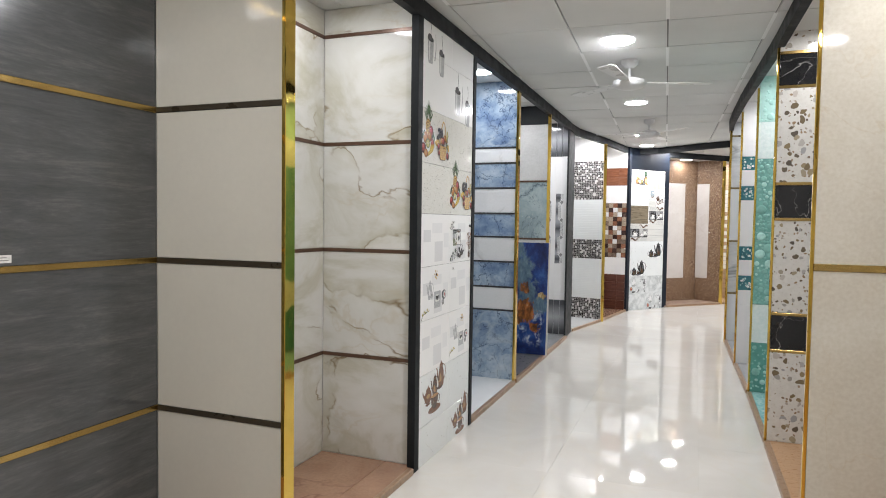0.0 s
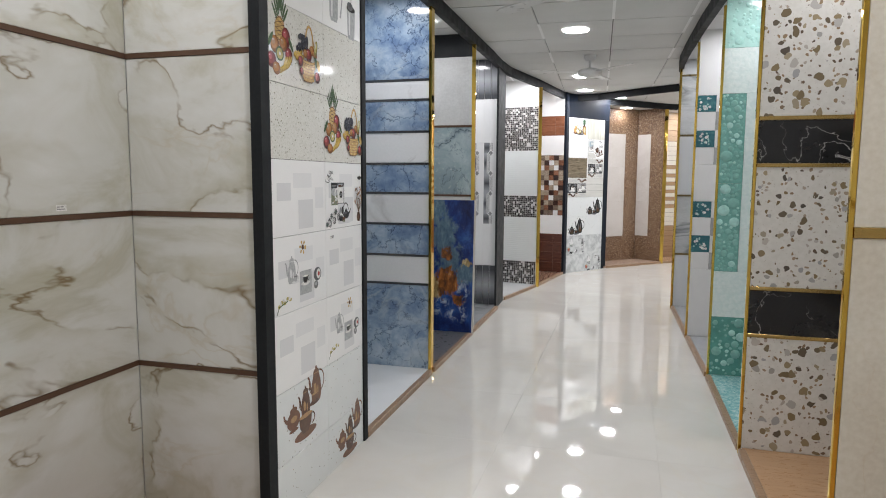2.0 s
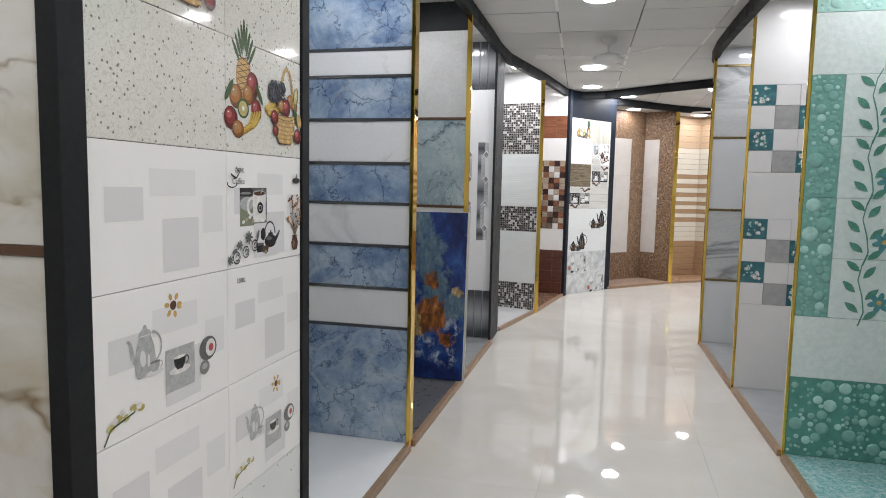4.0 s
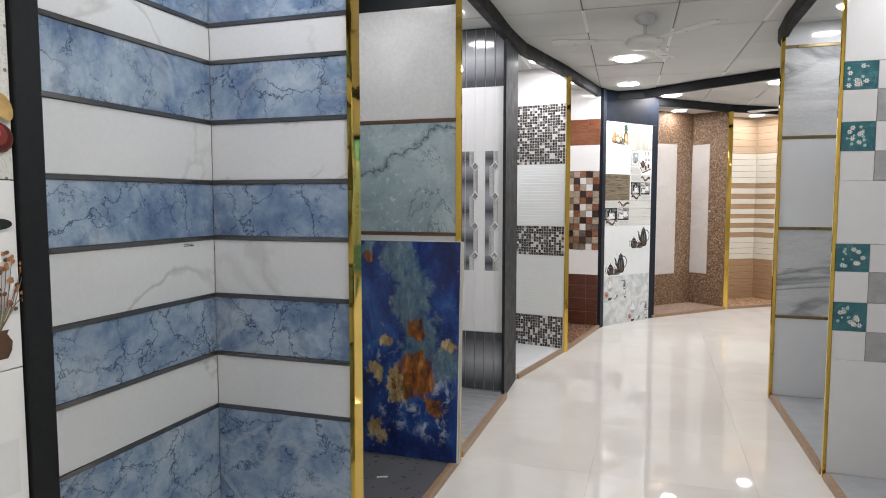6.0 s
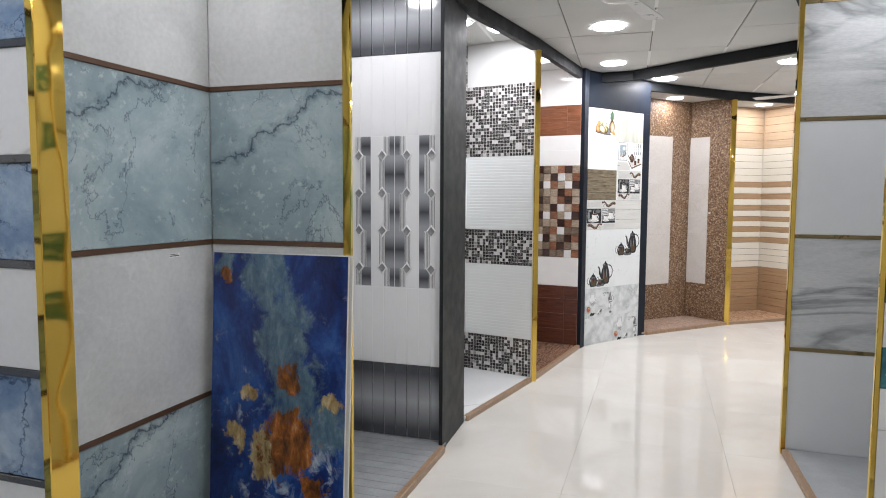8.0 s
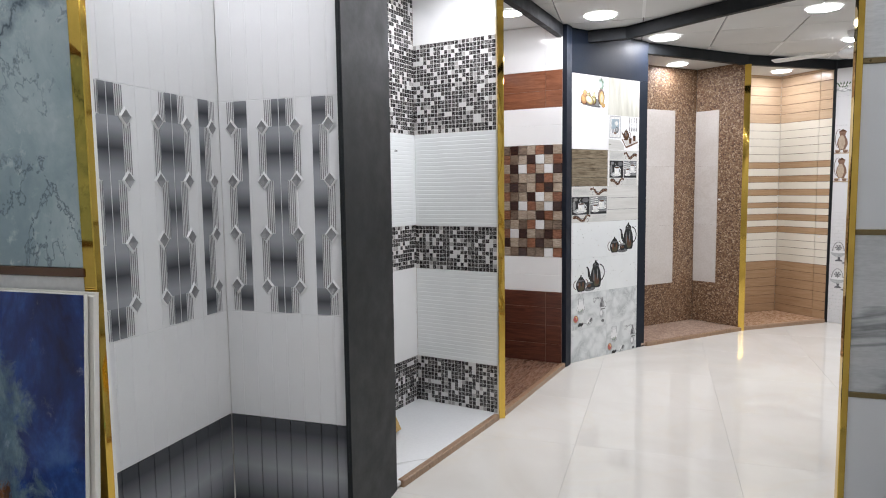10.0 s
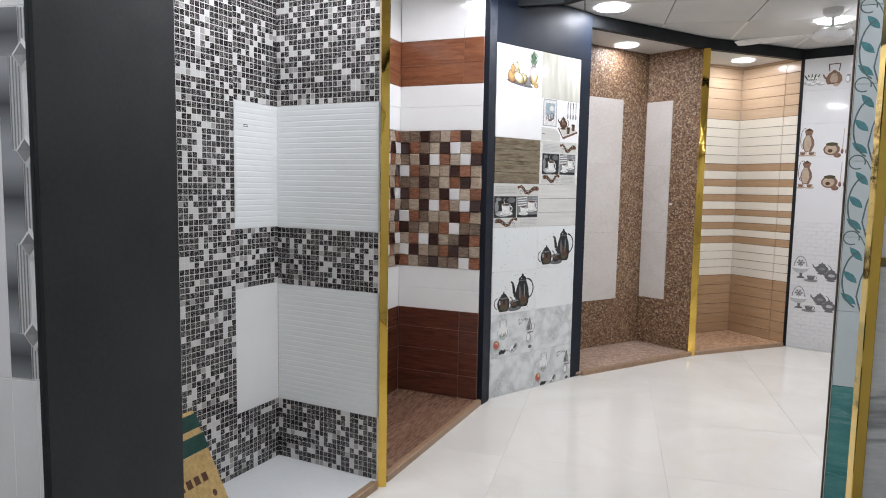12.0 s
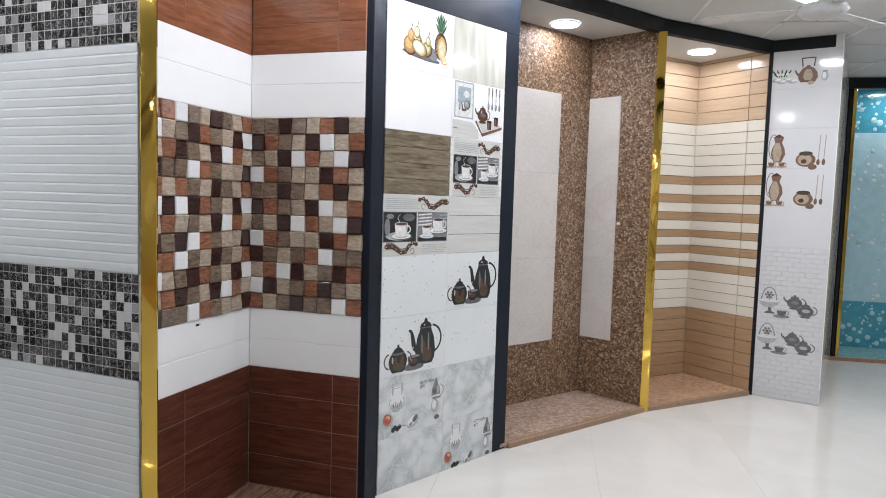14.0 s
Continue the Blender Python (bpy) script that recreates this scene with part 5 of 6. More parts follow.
# mosaic bay
def chips(w, areas, pitch=0.0255, near=(0, 0), most=300):
    """Small square stones: the nearest ones apart, the rest as one piece."""
    key = "chip_mesh"
    s = pitch * 0.450
    if key not in CACHE:
        CACHE[key] = slab_mesh(2 * s, 2 * s, 0.0035, MAT["chip_single"], 0.0006)
    cells = []
    for a, b, z0, z1 in areas:
        nu, nz = max(1, round((b - a) / pitch)), max(1, round((z1 - z0) / pitch))
        cells += [(a + (b - a) * (i + 0.5) / nu, z0 + (z1 - z0) * (j + 0.5) / nz) for i in range(nu) for j in range(nz)]
        w.tile(a, b, z0, z1, "chip_grout", "grout_bed", 0.0004, 0.0)
    cells.sort(key=lambda c: (c[0] - near[0]) ** 2 + (c[1] - near[1]) ** 2)
    for u, z in cells[:most]:
        part("mosaic_chip", CACHE[key], w.ob, w.at(u, z, 0.0015))
    vs, fs, c = [], [], 0.0006
    for u, z in cells[most:]:
        o = len(vs)
        vs += [(u - s, z - s, 0.0), (u + s, z - s, 0.0), (u + s, z + s, 0.0), (u - s, z + s, 0.0), (u - s + c, z - s + c, 0.0015), (u + s - c, z - s + c, 0.0015), (u + s - c, z + s - c, 0.0015), (u - s + c, z + s - c, 0.0015)]
        fs += [(o + 4, o + 5, o + 6, o + 7)] + [(o + j, o + (j + 1) % 4, o + 4 + (j + 1) % 4, o + 4 + j) for j in range(4)]
    ob = part("mosaic_sheet", mesh_of(vs, fs, [MAT["chip"]]), w.ob, None, "black, grey and white stone mosaic")
    tagged(ob, kind="stuff")


def ribbed(w, a, b, z0, z1, pitch=0.0255):
    """A white tile with level ribs."""
    n = max(2, round((z1 - z0) / pitch))
    prof = []
    for k in range(n):
        z = z0 + (z1 - z0) * k / n
        p = (z1 - z0) / n
        prof += [(z + 0.0008, 0.0002), (z + p * 0.10, 0.0011), (z + p * 0.2, 0.0014), (z + p * 0.82, 0.0016), (z + p * 0.94, 0.0010)]
    prof = [(z0 + 0.001, -0.008)] + prof + [(z1 - 0.001, -0.008)]
    vs = [(u, z, o) for z, o in prof for u in (a + 0.001, b - 0.001)]
    fs = [(2 * k, 2 * k + 1, 2 * k + 3, 2 * k + 2) for k in range(len(prof) - 1)]
    return part("ribbed_tile", mesh_of(vs, fs, [MAT["ribbed_white"]], smooth=False), w.ob, None, "white ribbed glazed tile")


MB, MC, MF = (-1.99, 8.49), (-1.75, 9.563), (-1.185, 9.44)
w = MOSAIC = Wall(MB, MC, "black and white mosaic wall with white inserts")
e = w.len - 0.28
chips(w, [(0, e, B0, 2.63), (e, w.len, B0, 0.325), (e, w.len, 0.905, 1.178), (e, w.len, 1.748, CEIL)], near=(0.75, 0.6))
ribbed(w, e, w.len, 1.178, 1.748)
w.tile(e, w.len, 0.325, 0.905, "white")
w.pic("price_tag", e + 0.07, 1.64, [("ink", rect(-0.016, -0.004, 0.016, -0.001)), ("ink", rect(-0.012, 0.003, 0.016, 0.006))], "small black printed mark", off=0.0024)
w = Wall(MC, MF, "white ribbed tile wall with mosaic bands")
chips(w, [(0, w.len, B0, 0.325), (0, w.len, 0.90, 1.174), (0, w.len, 1.75, 2.30)], near=(0.3, 1.0))
ribbed(w, 0, w.len, 1.174, 1.75)
ribbed(w, 0, w.len, 0.325, 0.90)
w.tile(0, w.len, 2.30, CEIL, "white")
floor_sheet("floor_6", [MB, (-1.41, 8.37), (-1.18, 9.45), MC], B0, MAT["statuary"], "white veined tiled bay floor")
kerb((-1.405, 8.40), (-1.185, 9.42))
post(-1.160, 9.446, w=0.038, rz=24)


def tile_carton(wall, u, out, lean, turn, w, h, t, label):
    """A flat carton on its edge, leaning back on the wall."""
    e = new("tile_carton")
    e.matrix_world = wall.m @ Matrix.Translation((u, B0 + 0.5 * t * math.sin(radians(lean)), out)) @ pose(0, 0, 0, -lean, turn, 0) @ Matrix(((1, 0, 0, 0), (0, 0, 1, 0), (0, -1, 0, 0), (0, 0, 0, 1)))
    part("box_body", box_mesh(w, t, h, MAT["cardboard"], 0.006), e)
    f = -t / 2 - 0.001
    flat = lambda pts, key: mesh_of([(x, f, z) for x, z in pts], [tuple(range(len(pts)))], [MAT[key]])
    for z, hh in ((h - 0.075, 0.06), (h - 0.165, 0.065)):
        part("band", box_mesh(w + 0.002, t + 0.002, hh, MAT["green_tape"], 0.002), e, Matrix.Translation((0, 0, z)), "dark green printed band")
    for k in range(5):
        part("printed_bar", flat(rect(-0.10 + 0.042 * k, h * 0.36, -0.072 + 0.042 * k, h * 0.36 + 0.034), "coffee"), e)
    for x, z in ((0.10, 0.10), (0.085, 0.055)):
        part("printed_dot", flat(oval(x, z, 0.011, 0.014), "coffee"), e)
    part("printed_mark", flat([(-0.03, 0.06), (0.0, 0.03), (0.03, 0.06), (0.02, 0.085), (0.0, 0.065), (-0.02, 0.085)], "coffee"), e)
    return tagged(e, label, "carton", "tile cartons")


tile_carton(MOSAIC, 0.39, 0.24, 27, 6, 0.32, 0.44, 0.05, "brown cardboard tile carton with dark green bands leaning back")
tile_carton(MOSAIC, 0.16, 0.13, 14, -4, 0.30, 0.42, 0.05, "brown cardboard tile carton behind another, leaning on mosaic")

# brown wood bay
BB, BC, BF = (-1.71, 9.56), (-1.532, 10.765), (-0.978, 10.692)
CUBES = ("RWGTDGTR TGDRGTDW RDGTDWRT GGWRGTTD TRGTDGTR DWDRGTDW RTGTDWRT GDWRGTTD RWGTDGTR TGDRGTDW RDGTDWRT GGWRGTTD".split(),
         "GGDGTRDT DRGTDWTR GTDWRTWD WRGTTDRT GGDGTRDT DRGTDWTR GTDWRTWD WRGTTDRT DGTGRWGG TRWDTGDR WDTGRDGT RTGDGGWR".split())


def cube_wall(w, a, b, z0, z1, rows, seed):
    """Raised wood cubes, row by row from the top; the order of a row ends at the wall's right end."""
    nu, nz = max(1, round((b - a) / 0.0715)), 12
    r = random.Random(seed)
    pu, pz = (b - a) / nu, (z1 - z0) / nz
    for i in range(nu):
        for j in range(nz):
            key = rows[nz - 1 - j][(i - nu) % 8]
            d = {"W": 0.008, "T": 0.006}.get(key, r.choice((0.003, 0.005, 0.007)))
            ob = part("wood_cube", slab_mesh(pu - 0.0018, pz - 0.0018, 0.022, MAT["cube_" + key], 0.004), w.ob, w.at(a + pu * (i + 0.5), z0 + pz * (j + 0.5), d))
            rx, ry = (r.uniform(-1, 1), r.uniform(-1, 1)) if key == "W" else (r.choice((-1, 1)) * r.uniform(3, 8), r.choice((-1, 1)) * r.uniform(3, 8))
            ob.matrix_basis = ob.matrix_basis @ pose(0, 0, 0, rx, ry, r.uniform(-1, 1))


def brown_wall(w, cols, rows, seed):
    # The tan joint colour also stands in for highlights on the plank edges.
    for a, b, key in ((B0, 0.592, "tan_grout"), (2.017, 2.295, "tan_grout"), (0.592, 0.866, "white"), (1.735, 2.017, "white")):
        w.tile(0, w.len, a, b, key, "grout_bed", -0.0018, 0.0)
    for a, b in ((0.592, 0.725), (0.725, 0.866), (1.735, 1.882), (1.882, 2.017)):
        w.tile(-0.002, w.len + 0.002, a, b, "white", gap=0.0018)
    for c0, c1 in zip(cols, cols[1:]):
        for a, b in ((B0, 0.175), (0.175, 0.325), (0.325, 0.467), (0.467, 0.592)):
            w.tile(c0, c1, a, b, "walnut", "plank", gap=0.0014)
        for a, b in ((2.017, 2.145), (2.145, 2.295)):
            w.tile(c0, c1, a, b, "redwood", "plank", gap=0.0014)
        w.tile(c0, c1, 2.295, CEIL, "white")
    cube_wall(w, 0, w.len, 0.866, 1.735, rows, seed)


w = Wall(BB, BC, "brown wood and white tiled wall with raised cubes", m=MAT["tan_grout"])
brown_wall(w, [0, 0.18, 0.78, w.len], CUBES[0], 5)
w.pic("price_tag", 0.86, 0.846, [("ink", rect(-0.018, -0.006, 0.012, 0.004)), ("photo_white", rect(0.004, -0.006, 0.016, 0.006))], "small dark printed mark")
w = Wall(BC, BF, "brown wood and white tiled wall with raised cubes", m=MAT["tan_grout"])
brown_wall(w, [0, 0.43, w.len], CUBES[1], 6)
fl = floor_sheet("floor_7", [BB, (-1.17, 9.48), (-0.97, 10.70), BC], B0 - 0.004, MAT["groove_dark"], "brown wood plank bay floor")
for k in range(4):
    a = Vector(BB).lerp(Vector((-1.17, 9.48)), (k + 0.5) / 4)
    b = Vector(BC).lerp(Vector((-0.975, 10.69)), (k + 0.5) / 4)
    d = b - a
    part("plank", slab_mesh(d.length, 0.136, 0.004, MAT["walnut_floor"]), fl, Matrix.Translation((*((a + b) / 2), B0)) @ Matrix.Rotation(math.atan2(d.y, d.x), 4, "Z"))
kerb((-1.165, 9.49), (-0.955, 10.75))
post(-0.960, 10.752, "navy", 0.062, 0.105, rz=-14, z1=CEIL - 0.004, label="blue black painted frame post")

# kitchen panel with tea sets
w = Wall((-0.945, 10.795), (-0.376, 11.575), "navy framed panel of printed kitchen tiles", m=MAT["navy"])
w.tile(0, w.len, 2.29, CEIL - 0.004, "navy", "board")
w.tile(0.855, w.len, 0.0, 2.29, "navy", "board")
w.tile(0.0, 0.04, 0.0, 2.29, "navy", "board")
J = [0.0, 0.262, 0.552, 0.835, 1.125, 1.412, 1.705, 1.99, 2.288]
C = [0.041, 0.46, 0.854]
PR = [("marble_print", "marble_print"), ("marble_print", "marble_print"), ("speckle_clean", "speckle_clean"), ("speckle_clean", "speckle_clean"), ("photo", "plank_print"), ("driftwood", "photo"), ("white", "white"), ("white", "wave_print")]
for k in range(8):
    for c in range(2):
        key = {"photo": "photo_white"}.get(PR[k][c], PR[k][c])
        n = {"driftwood": 4, "plank_print": 3}.get(key, 1)
        for q in range(n):
            h = (J[k + 1] - J[k]) / n
            w.tile(C[c], C[c + 1], J[k] + h * q, J[k] + h * (q + 1), key, "tile" if n == 1 else "plank", 0.002, 0.0002 if n == 1 else 0.0010)
m0, m1, wd = (C[0] + C[1]) / 2, (C[1] + C[2]) / 2, (C[1] - C[0])
w.pic("tile_print", m0, 2.13, moved(fruit_plate(), 0.02, -0.01, 1.15), "printed pears and pineapple", off=0.0025)
def swirl(x, y, s):
    """A dark brown scroll with pale seeds."""
    path = [(-0.10, 0.022), (-0.075, 0.028), (-0.055, 0.012), (-0.035, -0.014), (-0.005, -0.018), (0.025, 0.0), (0.05, 0.014), (0.085, 0.012)]
    L = [("coffee", q) for q in ribbon(path, 0.012, 0.026)] + [("pewter", q) for q in ribbon([(p, r + 0.016) for p, r in path[2:]], 0.006, 0.004)]
    L += [("coffee", oval(p, r, 0.011, 0.011, 0, 10)) for p, r in path] + [("clay_pale", oval(p, r, 0.0045, 0.004, 0.3, 8)) for p, r in path[1:]]
    L += [("pewter", q) for q in ribbon(arc(-0.075, -0.012, 0.012, 0.014, 0, 300, 10), 0.003)]
    return moved(L, x, y, s)


def coffee_photo(s):
    """Two cup photographs between lines of text and brown scrolls."""
    L = [("plank_print", rect(-0.20, -0.143, 0.20, 0.143))]
    L += [("pewter", rect(-0.20, -0.080, -0.004, 0.062)), ("ink", rect(-0.195, -0.076, -0.008, 0.058)), ("pewter", rect(0.002, -0.080, 0.19, 0.062)), ("grey_ink", rect(0.006, -0.076, 0.186, 0.058))]
    L += [("silver_ink", oval(-0.11, -0.052, 0.075, 0.020)), ("grey_ink", oval(-0.175, -0.01, 0.016, 0.040)), ("pewter", oval(-0.05, 0.036, 0.036, 0.018)), ("grey_ink", oval(-0.16, 0.04, 0.022, 0.012))]
    L += [("photo_white", q) for k in range(4) for q in ribbon([(0.006, 0.000 + 0.016 * k), (0.09, 0.006 + 0.016 * k)], 0.006)] + [("ink", rect(0.006, -0.076, 0.186, -0.060))]
    L += [("silver_ink", q) for k in range(3) for q in ribbon([(0.14, 0.016 + 0.016 * k), (0.186, 0.018 + 0.016 * k)], 0.005)]
    for x, y, q in ((-0.095, -0.022, 1.0), (0.060, -0.030, 0.78), (0.132, 0.000, 0.95)):
        L += [("pewter", oval(x + 0.006, y - 0.034 * q, 0.058 * q, 0.014 * q)), ("photo_white", oval(x, y - 0.030 * q, 0.056 * q, 0.013 * q)), ("silver_ink", oval(x, y - 0.031 * q, 0.034 * q, 0.007 * q))]
        L += [("photo_white", p) for p in ribbon(arc(x + 0.036 * q, y + 0.002, 0.017 * q, 0.017 * q, 100, -100), 0.006 * q)]
        L += [("photo_white", [(x + c * q, y + d * q) for c, d in turned([(0.022, -0.032), (0.034, -0.012), (0.038, 0.028)])]), ("pale_ink", [(x + 0.018 * q + c * q, y + d * q) for c, d in turned([(0.006, -0.028), (0.013, 0.026)])]), ("silver_ink", [(x + 0.030 * q + c * q, y + d * q) for c, d in turned([(0.001, -0.014), (0.006, 0.026)])])]
        L += [("silver_ink", oval(x, y + 0.028 * q, 0.038 * q, 0.009 * q)), ("coffee", oval(x, y + 0.0275 * q, 0.033 * q, 0.0065 * q))]
    L += [("photo_white", q) for q in ribbon([(-0.105, 0.01), (-0.118, 0.035), (-0.100, 0.052)], 0.003, 0.001)]
    L += [("silver_ink", rect(-0.19, 0.076 + 0.009 * k, 0.01 - 0.012 * (k % 3), 0.0785 + 0.009 * k)) for k in range(6)] + [("silver_ink", rect(0.03, -0.132 + 0.009 * k, 0.185 - 0.01 * (k % 2), -0.1295 + 0.009 * k)) for k in range(5)]
    L += swirl(0.105, 0.100, 0.95) + [(k, [(-x, y) for x, y in p[::-1]]) for k, p in swirl(0.100, -0.112, 0.95)]
    return [(k, [(x * s, y) for x, y in p]) for k, p in L]
w.pic("tile_print", m0, 1.268, coffee_photo(1.05), "printed coffee cup photographs", off=0.0025)
w.pic("tile_print", m1, 1.56, coffee_photo(0.88), "printed coffee cup photographs", off=0.0025)
rack = [("plank_print", [(-0.20, -0.14), (0.0, -0.14), (0.0, -0.10), (-0.05, -0.06), (-0.20, -0.055)]), ("silver_ink", rect(-0.19, -0.045, -0.045, 0.135)), ("photo_white", rect(-0.182, -0.038, -0.053, 0.128)), ("sky_ink", rect(-0.165, -0.018, -0.068, 0.110)), ("pale_ink", rect(-0.165, -0.018, -0.068, 0.030)), ("photo_white", oval(-0.10, 0.075, 0.020, 0.018))]
rack += shaded(("pewter", "grey_ink", "silver_ink"), -0.095, 0.022, 0.024, 0.024) + shaded(("pewter", "silver_ink"), -0.142, 0.010, 0.016, 0.022) + [("photo_white", [(-0.15, -0.012), (-0.08, -0.016), (-0.085, -0.002), (-0.145, 0.002)]), ("clay", oval(-0.118, -0.004, 0.020, 0.007)), ("moss", rect(-0.195, -0.10, -0.165, -0.094))]
for k in range(4):
    x = 0.075 + 0.030 * k
    rack += [("pewter", q) for q in ribbon([(x, 0.132), (x, 0.05)], 0.004)] + [("ink", q) for q in ribbon([(x, 0.132), (x, 0.090)], 0.007)] + [("grey_ink", oval(x, 0.034, 0.008, 0.018)), ("silver_ink", oval(x - 0.002, 0.038, 0.003, 0.009))]
rack += [("clay", [(-0.03, -0.052), (0.03, -0.125), (0.19, -0.075), (0.19, -0.062), (0.03, -0.108), (-0.02, -0.046)]), ("plank_print", [(-0.012, -0.050), (0.034, -0.104), (0.185, -0.060), (0.10, -0.035)])]
rack += moved(tea_pot("coffee", "clay"), 0.030, -0.050, 1.05) + [("pewter", oval(0.022, -0.004, 0.012, 0.016)), ("clay_pale", oval(0.020, 0.0, 0.004, 0.008))]
for x, y in ((0.085, -0.085), (0.140, -0.062)):
    rack += [("coffee", [(x + c, y + d) for c, d in turned([(0.015, 0.0), (0.019, 0.042)])]), ("clay", [(x - 0.006 + c, y + d) for c, d in turned([(0.004, 0.004), (0.005, 0.038)])]), ("ink", oval(x, y + 0.042, 0.019, 0.005))]
w.pic("tile_print", m1, 1.85, [(k, [(x * 0.95, y) for x, y in p]) for k, p in rack], "printed kitchen shelf scene", off=0.0025)
def dark_set():
    """A sugar pot, a tall coffee pot and a cup, dark and gleaming."""
    L = moved(coffee_pot("ink", "coffee"), 0.175, 0.021, 1.5)
    L += [("pewter", oval(0.152, 0.12, 0.008, 0.05, 0.05)), ("olive_dark", oval(0.185, 0.062, 0.034, 0.030)), ("coffee", oval(0.19, 0.075, 0.026, 0.028)), ("grey_ink", oval(0.195, 0.13, 0.005, 0.045)), ("pewter", rect(0.14, 0.198, 0.21, 0.203)), ("silver_ink", oval(0.165, 0.215, 0.006, 0.004))]
    L += [("pale_ink", oval(0.105, 0.012, 0.062, 0.012))]
    L += moved(tea_cup("ink", "pewter", "grey_ink"), 0.10, 0.032, 1.4) + [("coffee", oval(0.10, 0.045, 0.022, 0.012)), ("silver_ink", oval(0.082, 0.055, 0.006, 0.010))]
    for x, a, b in ((-0.05, 100, 260), (0.05, 80, -80)):
        L += [("coffee", q) for q in ribbon(arc(x, 0.062, 0.034, 0.036, a, b, 10), 0.007)]
    L += [("ink", turned([(0.034, 0.004), (0.052, 0.03), (0.058, 0.06), (0.050, 0.085), (0.040, 0.095)])), ("pewter", oval(0, 0.098, 0.040, 0.012)), ("ink", turned([(0.036, 0.098), (0.022, 0.118), (0.006, 0.126), (0.007, 0.138)]))]
    L += [("olive_dark", oval(0.004, 0.03, 0.036, 0.020)), ("coffee", oval(-0.018, 0.055, 0.014, 0.026)), ("coffee", oval(0.026, 0.058, 0.012, 0.024)), ("silver_ink", oval(-0.034, 0.066, 0.005, 0.016)), ("pale_ink", oval(0.0, -0.004, 0.045, 0.006))]
    return L


w.pic("tile_print", 0.15, 0.565, dark_set(), "printed dark coffee pots", off=0.0025)
w.pic("tile_print", 0.553, 0.855, dark_set(), "printed dark coffee pots", off=0.0025)
def glass_set():
    """A glass jug, a rose, a tilted cup and a tall stand, in soft greys."""
    L = [("paler_ink", turned([(0.030, 0.085), (0.044, 0.11), (0.046, 0.15), (0.034, 0.175), (0.038, 0.20)]))]
    L += [("grey_ink", q) for q in ribbon(arc(0, 0.125, 0.045, 0.045, 150, 390, 12), 0.003)] + [("silver_ink", q) for q in ribbon(arc(0, 0.205, 0.038, 0.012, 0, 350, 14), 0.003)]
    L += [("silver_ink", oval(-0.028, 0.19, 0.006, 0.03)), ("silver_ink", oval(0.03, 0.185, 0.005, 0.03)), ("silver_ink", oval(0, 0.110, 0.036, 0.026)), ("paler_ink", oval(-0.004, 0.125, 0.028, 0.016))] + [(("green_ink", "moss")[k % 2], oval(-0.02 + 0.013 * k, 0.11 + 0.006 * (k % 2), 0.003, 0.016, 0.3 - 0.2 * k, 8)) for k in range(4)]
    L += [("silver_ink", oval(-0.055, 0.045, 0.034, 0.034)), ("blush", oval(-0.058, 0.05, 0.026, 0.030, 0.3)), ("rose", oval(-0.056, 0.052, 0.020, 0.024, 0.3)), ("pulp", oval(-0.054, 0.058, 0.013, 0.012)), ("rose", oval(-0.058, 0.050, 0.008, 0.012, 0.5))]
    L += [("ink", oval(-0.02 + 0.013 * k, -0.006 + 0.008 * (k % 2), 0.012, 0.014, 0.5 * k, 9)) for k in range(4)] + [("grey_ink", q) for q in ribbon([(0.01, 0.012), (0.06, 0.0)], 0.004)]
    L += [("silver_ink", oval(0.105, 0.012, 0.044, 0.028, 0.5)), ("paler_ink", oval(0.10, 0.016, 0.034, 0.020, 0.5)), ("pewter", oval(0.118, 0.022, 0.020, 0.012, 0.9)), ("grey_ink", oval(0.092, 0.0, 0.012, 0.007, 0.5))]
    L += moved([("grey_ink", turned([(0.030, 0.115), (0.026, 0.15), (0.014, 0.17), (0.006, 0.20)]))], 0.255, 0.0) + [("pewter", oval(0.25, 0.135, 0.016, 0.014)), ("silver_ink", oval(0.268, 0.14, 0.007, 0.02))]
    L += [("grey_ink", q) for q in ribbon(arc(0.262, 0.135, 0.045, 0.035, 60, -70, 8), 0.004)] + [("silver_ink", oval(0.25, 0.06, 0.026, 0.036)), ("paler_ink", oval(0.246, 0.066, 0.014, 0.022)), ("pewter", oval(0.265, 0.0, 0.018, 0.012)), ("grey_ink", oval(0.262, 0.10, 0.032, 0.006))]
    return L


w.pic("tile_print", 0.15, 0.30, glass_set(), "printed glass tea set", off=0.0025)
w.pic("tile_print", 0.56, 0.015, [(k, [(x * 0.95, y) for x, y in p]) for k, p in glass_set()], "printed glass tea set", off=0.0025)
for u, z in ((0.295, 0.487), (0.695, 0.205)):
    lettering(w, "KITCHEN\nSET", u, z, 0.022, "ink", 0.0042)

# pebble shower bay
HB, HC, HF = (-0.83, 11.82), (0.07, 12.765), (0.49, 12.485)
w = Wall(HB, HC, "brown pebble mosaic wall with pale marble panel")
w.tile(0, w.len, B0, CEIL, "pebble", "mosaic_sheet")
for a, b in ((0.44, 1.02), (1.02, 1.60), (1.60, 2.145)):
    w.tile(0.52, 1.005, a, b, "beige", proud=0.006, gap=0.0003)
w = Wall(HC, HF, "brown pebble mosaic wall with pale marble panel")
w.tile(0, w.len, B0, CEIL, "pebble", "mosaic_sheet")
for a, b in ((0.44, 1.02), (1.02, 1.60), (1.60, 2.145)):
    w.tile(0.0, 0.245, a, b, "beige", proud=0.006, gap=0.0003)
w.pic("price_tag", 0.27, 1.27, [("photo_white", rect(-0.014, -0.008, 0.014, 0.008))], "small white paper tag", off=0.0068)
